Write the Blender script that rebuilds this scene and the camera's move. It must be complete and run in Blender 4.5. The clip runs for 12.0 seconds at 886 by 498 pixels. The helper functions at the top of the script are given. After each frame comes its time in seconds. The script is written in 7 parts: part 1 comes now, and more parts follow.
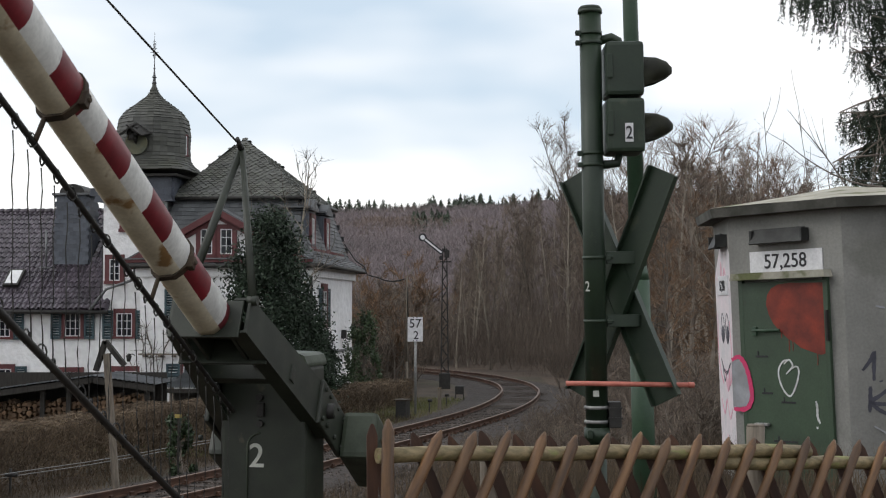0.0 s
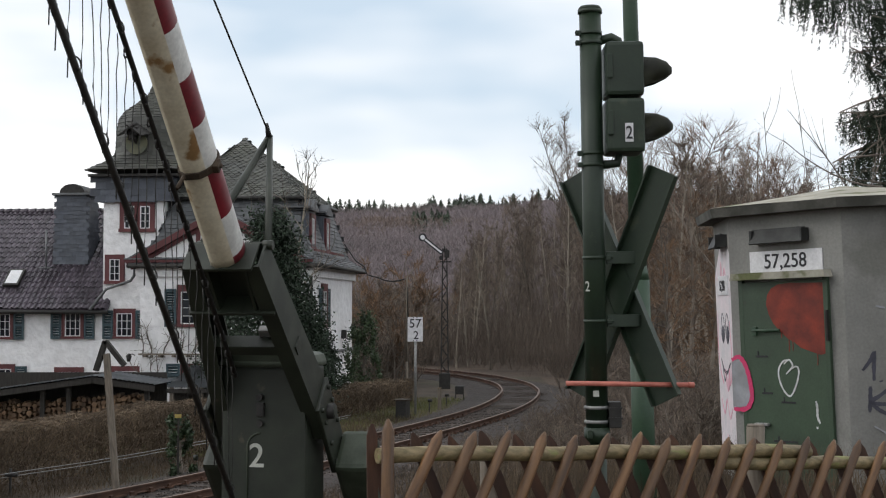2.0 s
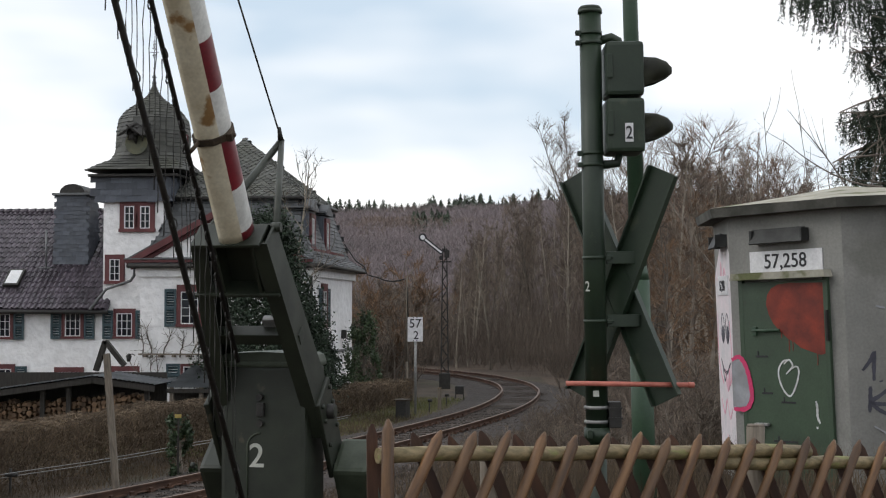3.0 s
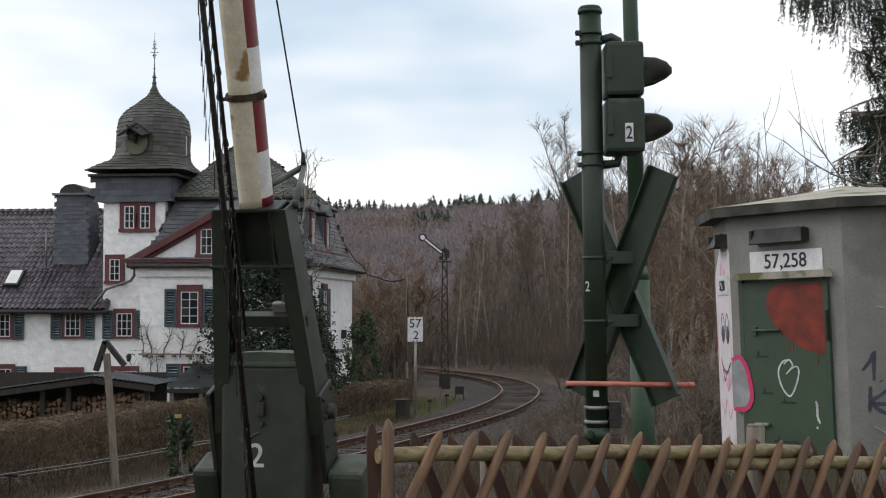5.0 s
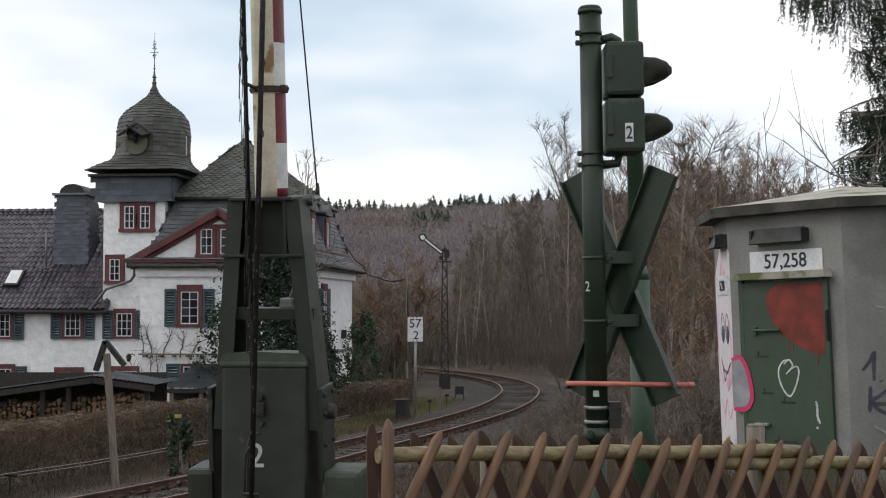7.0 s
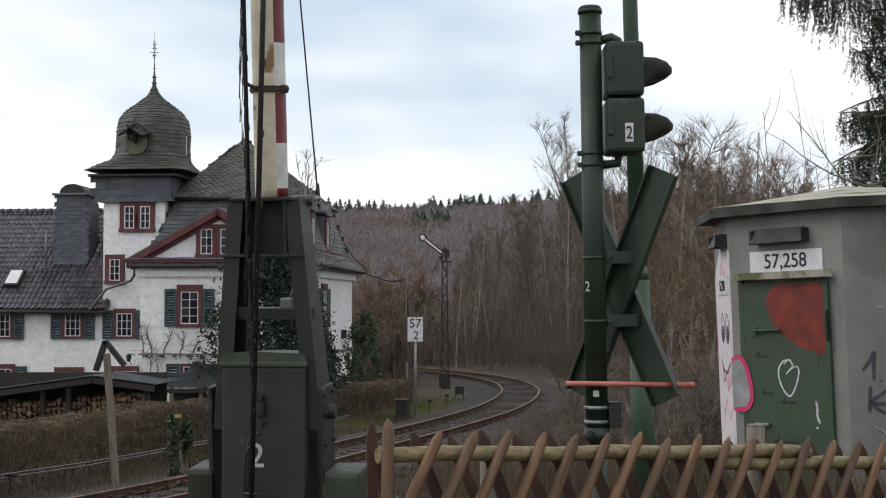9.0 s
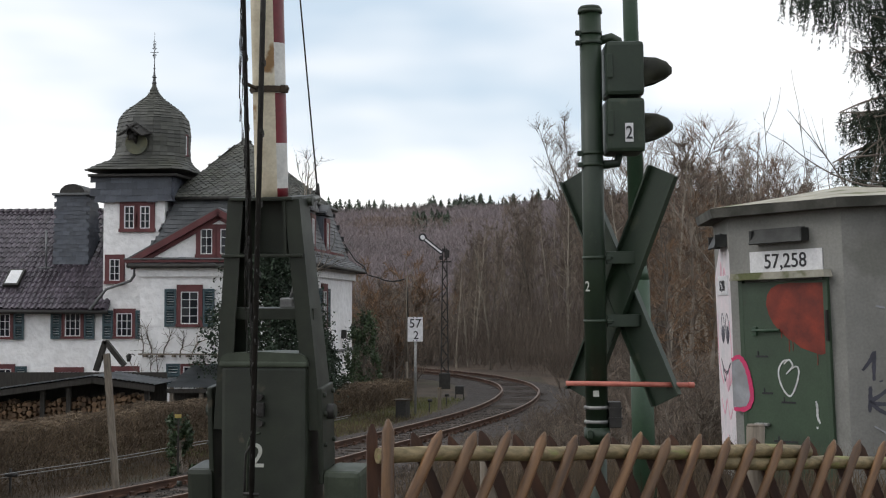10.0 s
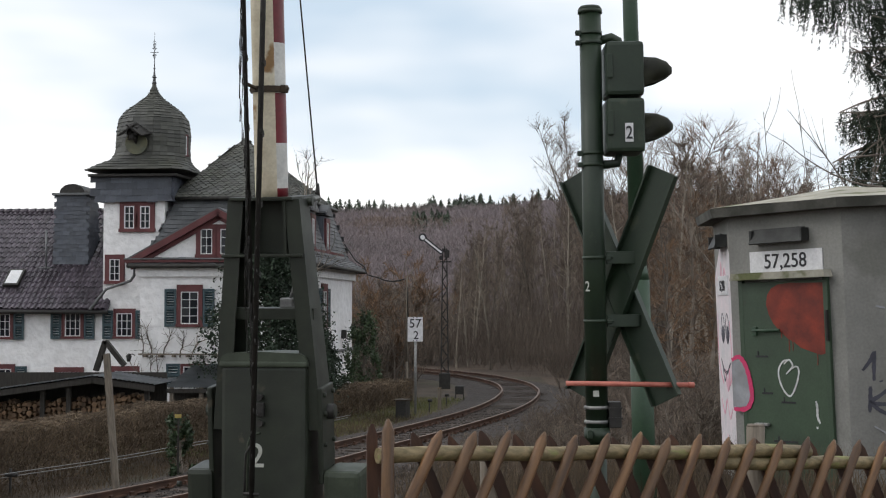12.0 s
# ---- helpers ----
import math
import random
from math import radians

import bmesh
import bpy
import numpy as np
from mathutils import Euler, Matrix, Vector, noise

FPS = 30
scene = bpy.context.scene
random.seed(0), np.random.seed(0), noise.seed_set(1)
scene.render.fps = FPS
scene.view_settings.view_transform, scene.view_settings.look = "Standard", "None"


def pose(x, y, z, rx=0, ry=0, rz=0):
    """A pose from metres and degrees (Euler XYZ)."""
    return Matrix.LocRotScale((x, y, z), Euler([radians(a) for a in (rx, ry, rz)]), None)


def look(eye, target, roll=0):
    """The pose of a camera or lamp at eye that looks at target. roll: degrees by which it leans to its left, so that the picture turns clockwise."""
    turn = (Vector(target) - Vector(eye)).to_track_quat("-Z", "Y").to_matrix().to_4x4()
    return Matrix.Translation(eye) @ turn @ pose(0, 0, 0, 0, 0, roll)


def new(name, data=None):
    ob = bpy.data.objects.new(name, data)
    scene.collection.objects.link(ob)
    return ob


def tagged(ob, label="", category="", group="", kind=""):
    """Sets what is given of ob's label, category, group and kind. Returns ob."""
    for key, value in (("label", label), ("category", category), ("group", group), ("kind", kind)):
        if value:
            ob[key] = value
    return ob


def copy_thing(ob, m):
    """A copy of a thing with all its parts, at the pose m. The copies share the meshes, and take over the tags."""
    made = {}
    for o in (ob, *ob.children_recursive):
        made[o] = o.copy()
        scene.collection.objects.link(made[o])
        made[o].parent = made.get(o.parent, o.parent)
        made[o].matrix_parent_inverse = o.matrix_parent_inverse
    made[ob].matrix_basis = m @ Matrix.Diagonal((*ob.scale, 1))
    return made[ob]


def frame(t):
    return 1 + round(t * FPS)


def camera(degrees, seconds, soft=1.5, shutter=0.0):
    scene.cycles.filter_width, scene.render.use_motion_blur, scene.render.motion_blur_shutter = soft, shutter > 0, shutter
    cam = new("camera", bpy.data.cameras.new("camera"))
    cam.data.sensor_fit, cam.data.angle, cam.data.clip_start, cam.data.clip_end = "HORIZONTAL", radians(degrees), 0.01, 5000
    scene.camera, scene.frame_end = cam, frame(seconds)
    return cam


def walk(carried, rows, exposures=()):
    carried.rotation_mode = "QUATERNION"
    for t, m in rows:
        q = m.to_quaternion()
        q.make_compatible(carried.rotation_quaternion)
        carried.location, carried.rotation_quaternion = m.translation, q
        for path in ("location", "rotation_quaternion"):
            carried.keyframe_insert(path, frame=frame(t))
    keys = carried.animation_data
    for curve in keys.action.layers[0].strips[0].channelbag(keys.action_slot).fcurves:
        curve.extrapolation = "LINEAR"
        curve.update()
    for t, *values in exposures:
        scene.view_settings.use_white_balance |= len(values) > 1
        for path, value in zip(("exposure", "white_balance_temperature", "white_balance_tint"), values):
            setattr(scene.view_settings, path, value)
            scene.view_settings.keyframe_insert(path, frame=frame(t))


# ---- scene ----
# camera on a tripod, looking slightly upward along the valley
cam = camera(34.81, 12.0, soft=1.15, shutter=0.3)
EYE = (0.0, 0.0, 1.7)
TARGET = (0.0, 100.0, 1.7 + 4.16)
walk(cam, [(0.0, look(EYE, TARGET)), (12.0, look(EYE, TARGET))])

# bright overcast sky with thin blue gaps
world = bpy.data.worlds.new("overcast_sky")
scene.world = world
world.use_nodes = True
wn, wl = world.node_tree.nodes, world.node_tree.links
wn.clear()
w_out = wn.new("ShaderNodeOutputWorld")
w_bg = wn.new("ShaderNodeBackground")
w_sky = wn.new("ShaderNodeTexSky")
w_sky.sky_type, w_sky.sun_disc = "NISHITA", False
w_sky.sun_elevation, w_sky.sun_rotation = radians(35), radians(262)
w_gain = wn.new("ShaderNodeMix")
w_gain.data_type, w_gain.blend_type = "RGBA", "MULTIPLY"
w_gain.inputs["Factor"].default_value = 1.0
w_gain.inputs["B"].default_value = (1.1, 1.1, 1.1, 1)
w_co = wn.new("ShaderNodeTexCoord")
w_map = wn.new("ShaderNodeMapping")
w_map.inputs["Scale"].default_value = (2.2, 2.2, 6.5)
w_map.inputs["Location"].default_value = (0.35, 0.2, 0.9)
w_noise = wn.new("ShaderNodeTexNoise")
w_noise.inputs["Scale"].default_value = 1.15
w_noise.inputs["Detail"].default_value = 3.5
w_noise.inputs["Roughness"].default_value = 0.52
w_ramp = wn.new("ShaderNodeValToRGB")
w_ramp.color_ramp.elements[0].position = 0.33
w_ramp.color_ramp.elements[0].color = (0.10, 0.10, 0.10, 1)
w_ramp.color_ramp.elements[1].position = 0.515
w_ramp.color_ramp.elements[1].color = (1, 1, 1, 1)
w_mix = wn.new("ShaderNodeMix")
w_mix.data_type = "RGBA"
w_mix.inputs["A"].default_value = (7.6, 9.4, 11.2, 1)
w_mix.inputs["B"].default_value = (15.2, 15.1, 15.1, 1)
w_add = wn.new("ShaderNodeMix")
w_add.data_type = "RGBA"
w_add.inputs["Factor"].default_value = 0.82
wl.new(w_co.outputs["Generated"], w_map.inputs["Vector"])
wl.new(w_map.outputs["Vector"], w_noise.inputs["Vector"])
wl.new(w_noise.outputs["Fac"], w_ramp.inputs["Fac"])
wl.new(w_ramp.outputs["Color"], w_mix.inputs["Factor"])
wl.new(w_sky.outputs["Color"], w_gain.inputs["A"])
wl.new(w_gain.outputs["Result"], w_add.inputs["A"])
wl.new(w_mix.outputs["Result"], w_add.inputs["B"])
wl.new(w_add.outputs["Result"], w_bg.inputs["Color"])
w_bg.inputs["Strength"].default_value = 0.092
wl.new(w_bg.outputs["Background"], w_out.inputs["Surface"])

sun = new("sun", bpy.data.lights.new("sun", "SUN"))
sun.data.energy, sun.data.angle, sun.data.color = 0.75, radians(25), (1.0, 0.97, 0.92)
sun.matrix_world = look((-80, 10, 62), (0, 22, 0))
scene.view_settings.exposure = -0.1


# ---- materials ----
def material(name, color, color2=None, rough=0.7, metal=0.0, scale=8.0, fine=60.0, bump=0.2, depth=0.01,
             vary=0.0, spread=(0.35, 0.65), stretch=(1, 1, 1), spots=None, spot_scale=3.0, spot_at=0.62, island=0.0):
    """Two-scale noise material in metres: base colour to color2, fine grain in relief, optional stains."""
    m = bpy.data.materials.new(name)
    m.use_nodes = True
    n, l = m.node_tree.nodes, m.node_tree.links
    b = n["Principled BSDF"]
    co = n.new("ShaderNodeTexCoord")
    mp = n.new("ShaderNodeMapping")
    mp.inputs["Scale"].default_value = stretch
    info = n.new("ShaderNodeObjectInfo")
    off = n.new("ShaderNodeVectorMath")
    off.operation = "MULTIPLY_ADD"
    off.inputs[1].default_value = (37, 23, 11)
    l.new(info.outputs["Random"], off.inputs[0])
    l.new(co.outputs["Object"], off.inputs[2])
    l.new(off.outputs["Vector"], mp.inputs["Vector"])
    big = n.new("ShaderNodeTexNoise")
    big.inputs["Scale"].default_value, big.inputs["Detail"].default_value = scale, 5
    fin = n.new("ShaderNodeTexNoise")
    fin.inputs["Scale"].default_value, fin.inputs["Detail"].default_value = fine, 3
    l.new(mp.outputs["Vector"], big.inputs["Vector"])
    l.new(mp.outputs["Vector"], fin.inputs["Vector"])
    ramp = n.new("ShaderNodeMapRange")
    ramp.inputs["From Min"].default_value, ramp.inputs["From Max"].default_value = spread
    l.new(big.outputs["Fac"], ramp.inputs["Value"])
    mix = n.new("ShaderNodeMix")
    mix.data_type = "RGBA"
    c2 = color2 or tuple(0.7 * c for c in color)
    mix.inputs["A"].default_value, mix.inputs["B"].default_value = (*color, 1), (*c2, 1)
    l.new(ramp.outputs["Result"], mix.inputs["Factor"])
    last = mix.outputs["Result"]
    if spots:
        sn = n.new("ShaderNodeTexNoise")
        sn.inputs["Scale"].default_value, sn.inputs["Detail"].default_value = spot_scale, 8
        l.new(mp.outputs["Vector"], sn.inputs["Vector"])
        sr = n.new("ShaderNodeMapRange")
        sr.inputs["From Min"].default_value, sr.inputs["From Max"].default_value = spot_at, spot_at + 0.07
        l.new(sn.outputs["Fac"], sr.inputs["Value"])
        sm = n.new("ShaderNodeMix")
        sm.data_type = "RGBA"
        sm.inputs["B"].default_value = (*spots, 1)
        l.new(sr.outputs["Result"], sm.inputs["Factor"])
        l.new(last, sm.inputs["A"])
        last = sm.outputs["Result"]
    grain = n.new("ShaderNodeMapRange")
    grain.inputs["To Min"].default_value, grain.inputs["To Max"].default_value = 0.78, 1.22
    l.new(fin.outputs["Fac"], grain.inputs["Value"])
    value = grain.outputs["Result"]
    for source, amount in ((info.outputs["Random"], vary), (None, island)):
        if amount:
            if source is None:
                source = n.new("ShaderNodeNewGeometry").outputs["Random Per Island"]
            vr = n.new("ShaderNodeMapRange")
            vr.inputs["To Min"].default_value, vr.inputs["To Max"].default_value = 1 - amount, 1 + amount
            l.new(source, vr.inputs["Value"])
            mu = n.new("ShaderNodeMath")
            mu.operation = "MULTIPLY"
            l.new(value, mu.inputs[0])
            l.new(vr.outputs["Result"], mu.inputs[1])
            value = mu.outputs["Value"]
    hsv = n.new("ShaderNodeHueSaturation")
    l.new(last, hsv.inputs["Color"])
    l.new(value, hsv.inputs["Value"])
    l.new(hsv.outputs["Color"], b.inputs["Base Color"])
    rr = n.new("ShaderNodeMapRange")
    rr.inputs["To Min"].default_value, rr.inputs["To Max"].default_value = max(0.05, rough - 0.12), min(1, rough + 0.12)
    l.new(big.outputs["Fac"], rr.inputs["Value"])
    l.new(rr.outputs["Result"], b.inputs["Roughness"])
    b.inputs["Metallic"].default_value = metal
    bp = n.new("ShaderNodeBump")
    bp.inputs["Strength"].default_value, bp.inputs["Distance"].default_value = bump, depth
    l.new(fin.outputs["Fac"], bp.inputs["Height"])
    l.new(bp.outputs["Normal"], b.inputs["Normal"])
    return m


def glass_material(name, color, rough=0.05):
    m = bpy.data.materials.new(name)
    m.use_nodes = True
    b = m.node_tree.nodes["Principled BSDF"]
    b.inputs["Base Color"].default_value = (*color, 1)
    b.inputs["Roughness"].default_value = rough
    b.inputs["Specular IOR Level"].default_value = 0.25
    return m


M_GREEN = material("barrier_green_paint", (0.021, 0.027, 0.017), (0.012, 0.016, 0.010), 0.5, 0, 5, 90, 0.12, 0.004, spots=(0.05, 0.045, 0.03), spot_scale=9, spot_at=0.66)
# Lighter mix of the barrier green: lid, cable and right counterweight.
M_GREEN_LIGHT = material("light_barrier_green_paint", (0.050, 0.064, 0.042), (0.029, 0.038, 0.024), 0.6, 0, 7, 80, 0.15, 0.004)
M_POST = material("signal_green_paint", (0.015, 0.030, 0.015), (0.010, 0.022, 0.012), 0.5, 0, 4, 70, 0.08, 0.003, spots=(0.035, 0.046, 0.026), spot_scale=7, spot_at=0.64)
M_POST_PALE = material("lamp_post_green_paint", (0.036, 0.074, 0.042), (0.028, 0.058, 0.034), 0.45, 0, 4, 70, 0.08, 0.003)
M_VISOR = material("visor_mossy_black", (0.020, 0.022, 0.013), (0.036, 0.038, 0.018), 0.6, 0, 9, 60, 0.2, 0.004)
M_CREAM = material("boom_cream_weathered", (0.62, 0.57, 0.44), (0.48, 0.42, 0.30), 0.55, 0, 6, 50, 0.1, 0.003, spots=(0.26, 0.15, 0.06), spot_scale=5, spot_at=0.60)
M_WHITE = material("boom_white_paint", (0.66, 0.66, 0.63), (0.5, 0.5, 0.48), 0.45, 0, 7, 50, 0.08, 0.003)
M_RED = material("boom_red_paint", (0.17, 0.010, 0.018), (0.115, 0.008, 0.014), 0.45, 0, 7, 50, 0.08, 0.003)
M_RUST = material("rusty_iron", (0.062, 0.042, 0.026), (0.028, 0.022, 0.016), 0.8, 0.2, 12, 90, 0.4, 0.006)
M_IRON = material("dark_iron", (0.035, 0.033, 0.03), (0.02, 0.019, 0.018), 0.55, 0.3, 12, 90, 0.2, 0.003)
M_GALV = material("galvanised_wire", (0.30, 0.30, 0.29), (0.2, 0.2, 0.2), 0.5, 0.4, 20, 120, 0.1, 0.002)
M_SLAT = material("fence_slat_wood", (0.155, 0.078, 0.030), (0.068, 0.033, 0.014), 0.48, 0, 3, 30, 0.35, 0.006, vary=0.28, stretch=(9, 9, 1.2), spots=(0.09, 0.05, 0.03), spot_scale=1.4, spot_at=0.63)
# Back row of slats: about half as bright as the front row.
M_SLAT_BACK = material("darker_back_slat_wood", (0.070, 0.030, 0.016), (0.036, 0.016, 0.010), 0.65, 0, 3, 30, 0.35, 0.006, vary=0.25, stretch=(9, 9, 1.2))
M_RAIL_WOOD = material("fence_rail_greenish_wood", (0.25, 0.19, 0.10), (0.13, 0.105, 0.05), 0.55, 0, 5, 30, 0.3, 0.006, stretch=(1, 8, 8), spots=(0.2, 0.2, 0.07), spot_scale=2, spot_at=0.6)
M_POLE_WOOD = material("weathered_post_wood", (0.20, 0.17, 0.135), (0.12, 0.10, 0.08), 0.85, 0, 4, 30, 0.4, 0.006, stretch=(8, 8, 1))
M_DARK_WOOD = material("dark_tarred_wood", (0.03, 0.026, 0.022), (0.018, 0.016, 0.013), 0.8, 0, 4, 30, 0.4, 0.006, stretch=(6, 6, 1))
M_CONCRETE = material("hut_grey_render", (0.245, 0.243, 0.228), (0.175, 0.174, 0.163), 0.9, 0, 1.6, 45, 0.3, 0.006, spots=(0.16, 0.16, 0.145), spot_scale=1.1, spot_at=0.60)
M_CONCRETE_ROOF = material("mossy_concrete_roof", (0.42, 0.40, 0.34), (0.25, 0.24, 0.19), 0.95, 0, 3, 35, 0.5, 0.01, spots=(0.12, 0.13, 0.06), spot_scale=3, spot_at=0.58)
M_CONCRETE_DARK = material("weathered_concrete_edge", (0.10, 0.098, 0.086), (0.05, 0.05, 0.042), 0.95, 0, 4, 35, 0.5, 0.01)
M_HOOD = material("dark_hood_metal", (0.040, 0.042, 0.040), (0.024, 0.025, 0.024), 0.6, 0.2, 6, 60, 0.2, 0.004)
M_DOOR = material("hut_green_door", (0.042, 0.072, 0.042), (0.033, 0.056, 0.034), 0.5, 0, 3, 50, 0.12, 0.003, spots=(0.035, 0.045, 0.03), spot_scale=3, spot_at=0.66)
M_SPRAY_RED = material("red_spray_paint", (0.22, 0.026, 0.010), (0.125, 0.018, 0.010), 0.55, 0, 6, 50, 0.1, 0.002)
M_SPRAY_PINK = material("pink_spray_paint", (0.62, 0.03, 0.13), (0.5, 0.04, 0.13), 0.55, 0, 6, 50, 0.1, 0.002)
M_SPRAY_WHITE = material("white_spray_paint", (0.62, 0.64, 0.64), (0.45, 0.46, 0.46), 0.6, 0, 6, 50, 0.1, 0.002)
M_SPRAY_BLACK = material("black_spray_paint", (0.035, 0.035, 0.05), (0.06, 0.06, 0.08), 0.6, 0, 6, 50, 0.1, 0.002)
M_SPRAY_PALE = material("pale_pink_spray_paint", (0.70, 0.62, 0.65), (0.58, 0.56, 0.58), 0.7, 0, 5, 40, 0.1, 0.002)
M_SPRAY_ROSE = material("thin_rose_spray_paint", (0.62, 0.24, 0.34), (0.66, 0.44, 0.50), 0.6, 0, 6, 50, 0.1, 0.002)
M_SPRAY_BLUISH = material("bluish_white_spray_paint", (0.33, 0.34, 0.37), (0.22, 0.225, 0.235), 0.7, 0, 5, 40, 0.1, 0.002)
M_PLATE = material("white_sign_enamel", (0.72, 0.72, 0.74), (0.6, 0.6, 0.62), 0.4, 0, 8, 60, 0.06, 0.002)
M_BLACK = material("black_lettering", (0.012, 0.012, 0.016), (0.02, 0.02, 0.024), 0.5, 0, 8, 60, 0.05, 0.002)
M_YELLOW = material("faded_yellow_enamel", (0.46, 0.36, 0.09), (0.33, 0.25, 0.07), 0.6, 0, 8, 60, 0.1, 0.002)
M_NUMBER = material("pale_stencil_paint", (0.52, 0.53, 0.48), (0.4, 0.41, 0.37), 0.6, 0, 9, 60, 0.1, 0.002)
M_PINKROD = material("faded_red_rod", (0.50, 0.16, 0.12), (0.38, 0.11, 0.08), 0.5, 0, 8, 60, 0.1, 0.002)
M_WALL = material("white_limewashed_wall", (0.82, 0.82, 0.83), (0.75, 0.75, 0.755), 0.9, 0, 0.5, 4.2, 1.0, 0.07, spots=(0.60, 0.59, 0.57), spot_scale=0.7, spot_at=0.69)
M_SLATE = material("grey_slate", (0.088, 0.093, 0.098), (0.065, 0.070, 0.075), 0.6, 0, 0.9, 9, 0.3, 0.02, island=0.30, vary=0.2)
M_SLATE_MOSS = material("mossy_grey_slate", (0.078, 0.080, 0.074), (0.064, 0.066, 0.050), 0.65, 0, 0.7, 9, 0.3, 0.02, island=0.32, vary=0.2)
M_SLATE_BLUE = material("blue_grey_slate", (0.075, 0.085, 0.105), (0.058, 0.066, 0.085), 0.55, 0, 0.9, 9, 0.3, 0.02, island=0.28)
M_PANTILE = material("dark_glazed_pantile", (0.088, 0.074, 0.090), (0.056, 0.047, 0.057), 0.24, 0, 0.8, 9, 0.2, 0.02, island=0.35, vary=0.25)
M_TRIM = material("oxblood_red_trim", (0.115, 0.028, 0.030), (0.085, 0.022, 0.024), 0.6, 0, 2, 20, 0.2, 0.01)
M_FRAME = material("white_window_frame", (0.72, 0.73, 0.74), (0.62, 0.63, 0.64), 0.5, 0, 3, 20, 0.05, 0.004)
M_SHUTTER = material("teal_shutter_paint", (0.035, 0.068, 0.082), (0.026, 0.052, 0.064), 0.5, 0, 3, 20, 0.15, 0.006)
M_PANE = glass_material("dark_window_glass", (0.012, 0.015, 0.02), 0.04)
M_LEAD = material("lead_sheet", (0.16, 0.165, 0.17), (0.11, 0.115, 0.12), 0.5, 0.3, 2, 14, 0.2, 0.01)
M_CLOCK = material("ochre_clock_face", (0.17, 0.16, 0.09), (0.11, 0.12, 0.085), 0.6, 0, 2.5, 14, 0.1, 0.01)
M_SHEET = material("corrugated_grey_sheet", (0.22, 0.235, 0.25), (0.15, 0.16, 0.17), 0.5, 0.2, 1.5, 14, 0.1, 0.01)
M_RAIL = material("rusty_rail_side", (0.095, 0.046, 0.027), (0.055, 0.028, 0.018), 0.75, 0.2, 2, 30, 0.3, 0.006)
M_RAIL_TOP = material("worn_rail_head", (0.19, 0.13, 0.10), (0.11, 0.072, 0.052), 0.6, 0.1, 2, 30, 0.1, 0.003)
M_SLEEPER = material("dark_wooden_sleeper", (0.048, 0.034, 0.026), (0.03, 0.022, 0.017), 0.9, 0, 3, 25, 0.5, 0.01, vary=0.3)
M_BALLAST = material("brown_grey_ballast", (0.048, 0.037, 0.031), (0.020, 0.015, 0.013), 0.95, 0, 4, 14, 1.0, 0.06, spread=(0.3, 0.7))
M_STONE = material("ballast_stone", (0.095, 0.078, 0.067), (0.045, 0.036, 0.031), 0.85, 0, 6, 40, 0.4, 0.01, island=0.55)
M_GROUND = material("winter_ground", (0.066, 0.046, 0.028), (0.034, 0.025, 0.017), 0.95, 0, 0.6, 7, 0.8, 0.05, spots=(0.046, 0.040, 0.021), spot_scale=0.25, spot_at=0.58)
M_GRASS_DRY = material("dry_winter_grass", (0.120, 0.084, 0.050), (0.050, 0.036, 0.023), 0.9, 0, 0.8, 20, 0.1, 0.01, island=0.45)
M_GRASS_GREEN = material("green_trackside_grass", (0.11, 0.13, 0.035), (0.15, 0.14, 0.06), 0.9, 0, 0.8, 20, 0.1, 0.01, island=0.4)
M_HEDGE = material("bare_brown_hedge_twigs", (0.165, 0.120, 0.078), (0.095, 0.070, 0.047), 0.95, 0, 0.7, 20, 0.1, 0.01, island=0.5, vary=0.1)
M_BARK = material("grey_brown_bark", (0.17, 0.145, 0.12), (0.085, 0.07, 0.057), 0.95, 0, 2, 25, 0.4, 0.01, vary=0.35)
M_BARK_PALE = material("pale_poplar_bark", (0.30, 0.265, 0.215), (0.19, 0.165, 0.135), 0.95, 0, 2, 25, 0.4, 0.01, vary=0.3)
M_TWIG = material("brown_twigs", (0.180, 0.142, 0.112), (0.105, 0.082, 0.066), 0.95, 0, 0.5, 20, 0.1, 0.01, island=0.35, vary=0.3)
M_TWIG_RUST = material("rusty_larch_twigs", (0.200, 0.122, 0.070), (0.125, 0.080, 0.050), 0.95, 0, 0.5, 20, 0.1, 0.01, island=0.4, vary=0.2)
M_TWIG_GREY = material("grey_purple_twigs", (0.21, 0.165, 0.150), (0.145, 0.115, 0.108), 0.95, 0, 0.5, 20, 0.1, 0.01, island=0.3, vary=0.25)
M_TWIG_WARM = material("red_brown_alder_twigs", (0.21, 0.145, 0.108), (0.13, 0.09, 0.07), 0.95, 0, 0.5, 20, 0.1, 0.01, island=0.35, vary=0.25)
M_LEAF_DARK = material("dark_evergreen_leaf", (0.024, 0.042, 0.022), (0.014, 0.026, 0.014), 0.72, 0, 1.2, 20, 0.1, 0.01, island=0.55)
M_IVY = material("ivy_green_leaf", (0.045, 0.075, 0.028), (0.028, 0.048, 0.02), 0.55, 0, 1.2, 20, 0.1, 0.01, island=0.5)
M_SPRUCE = material("spruce_needles", (0.030, 0.046, 0.024), (0.018, 0.030, 0.016), 0.7, 0, 1.2, 20, 0.1, 0.01, island=0.5)
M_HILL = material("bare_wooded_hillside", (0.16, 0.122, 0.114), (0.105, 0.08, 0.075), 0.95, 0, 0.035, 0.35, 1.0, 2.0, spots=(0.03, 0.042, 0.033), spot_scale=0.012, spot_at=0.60)
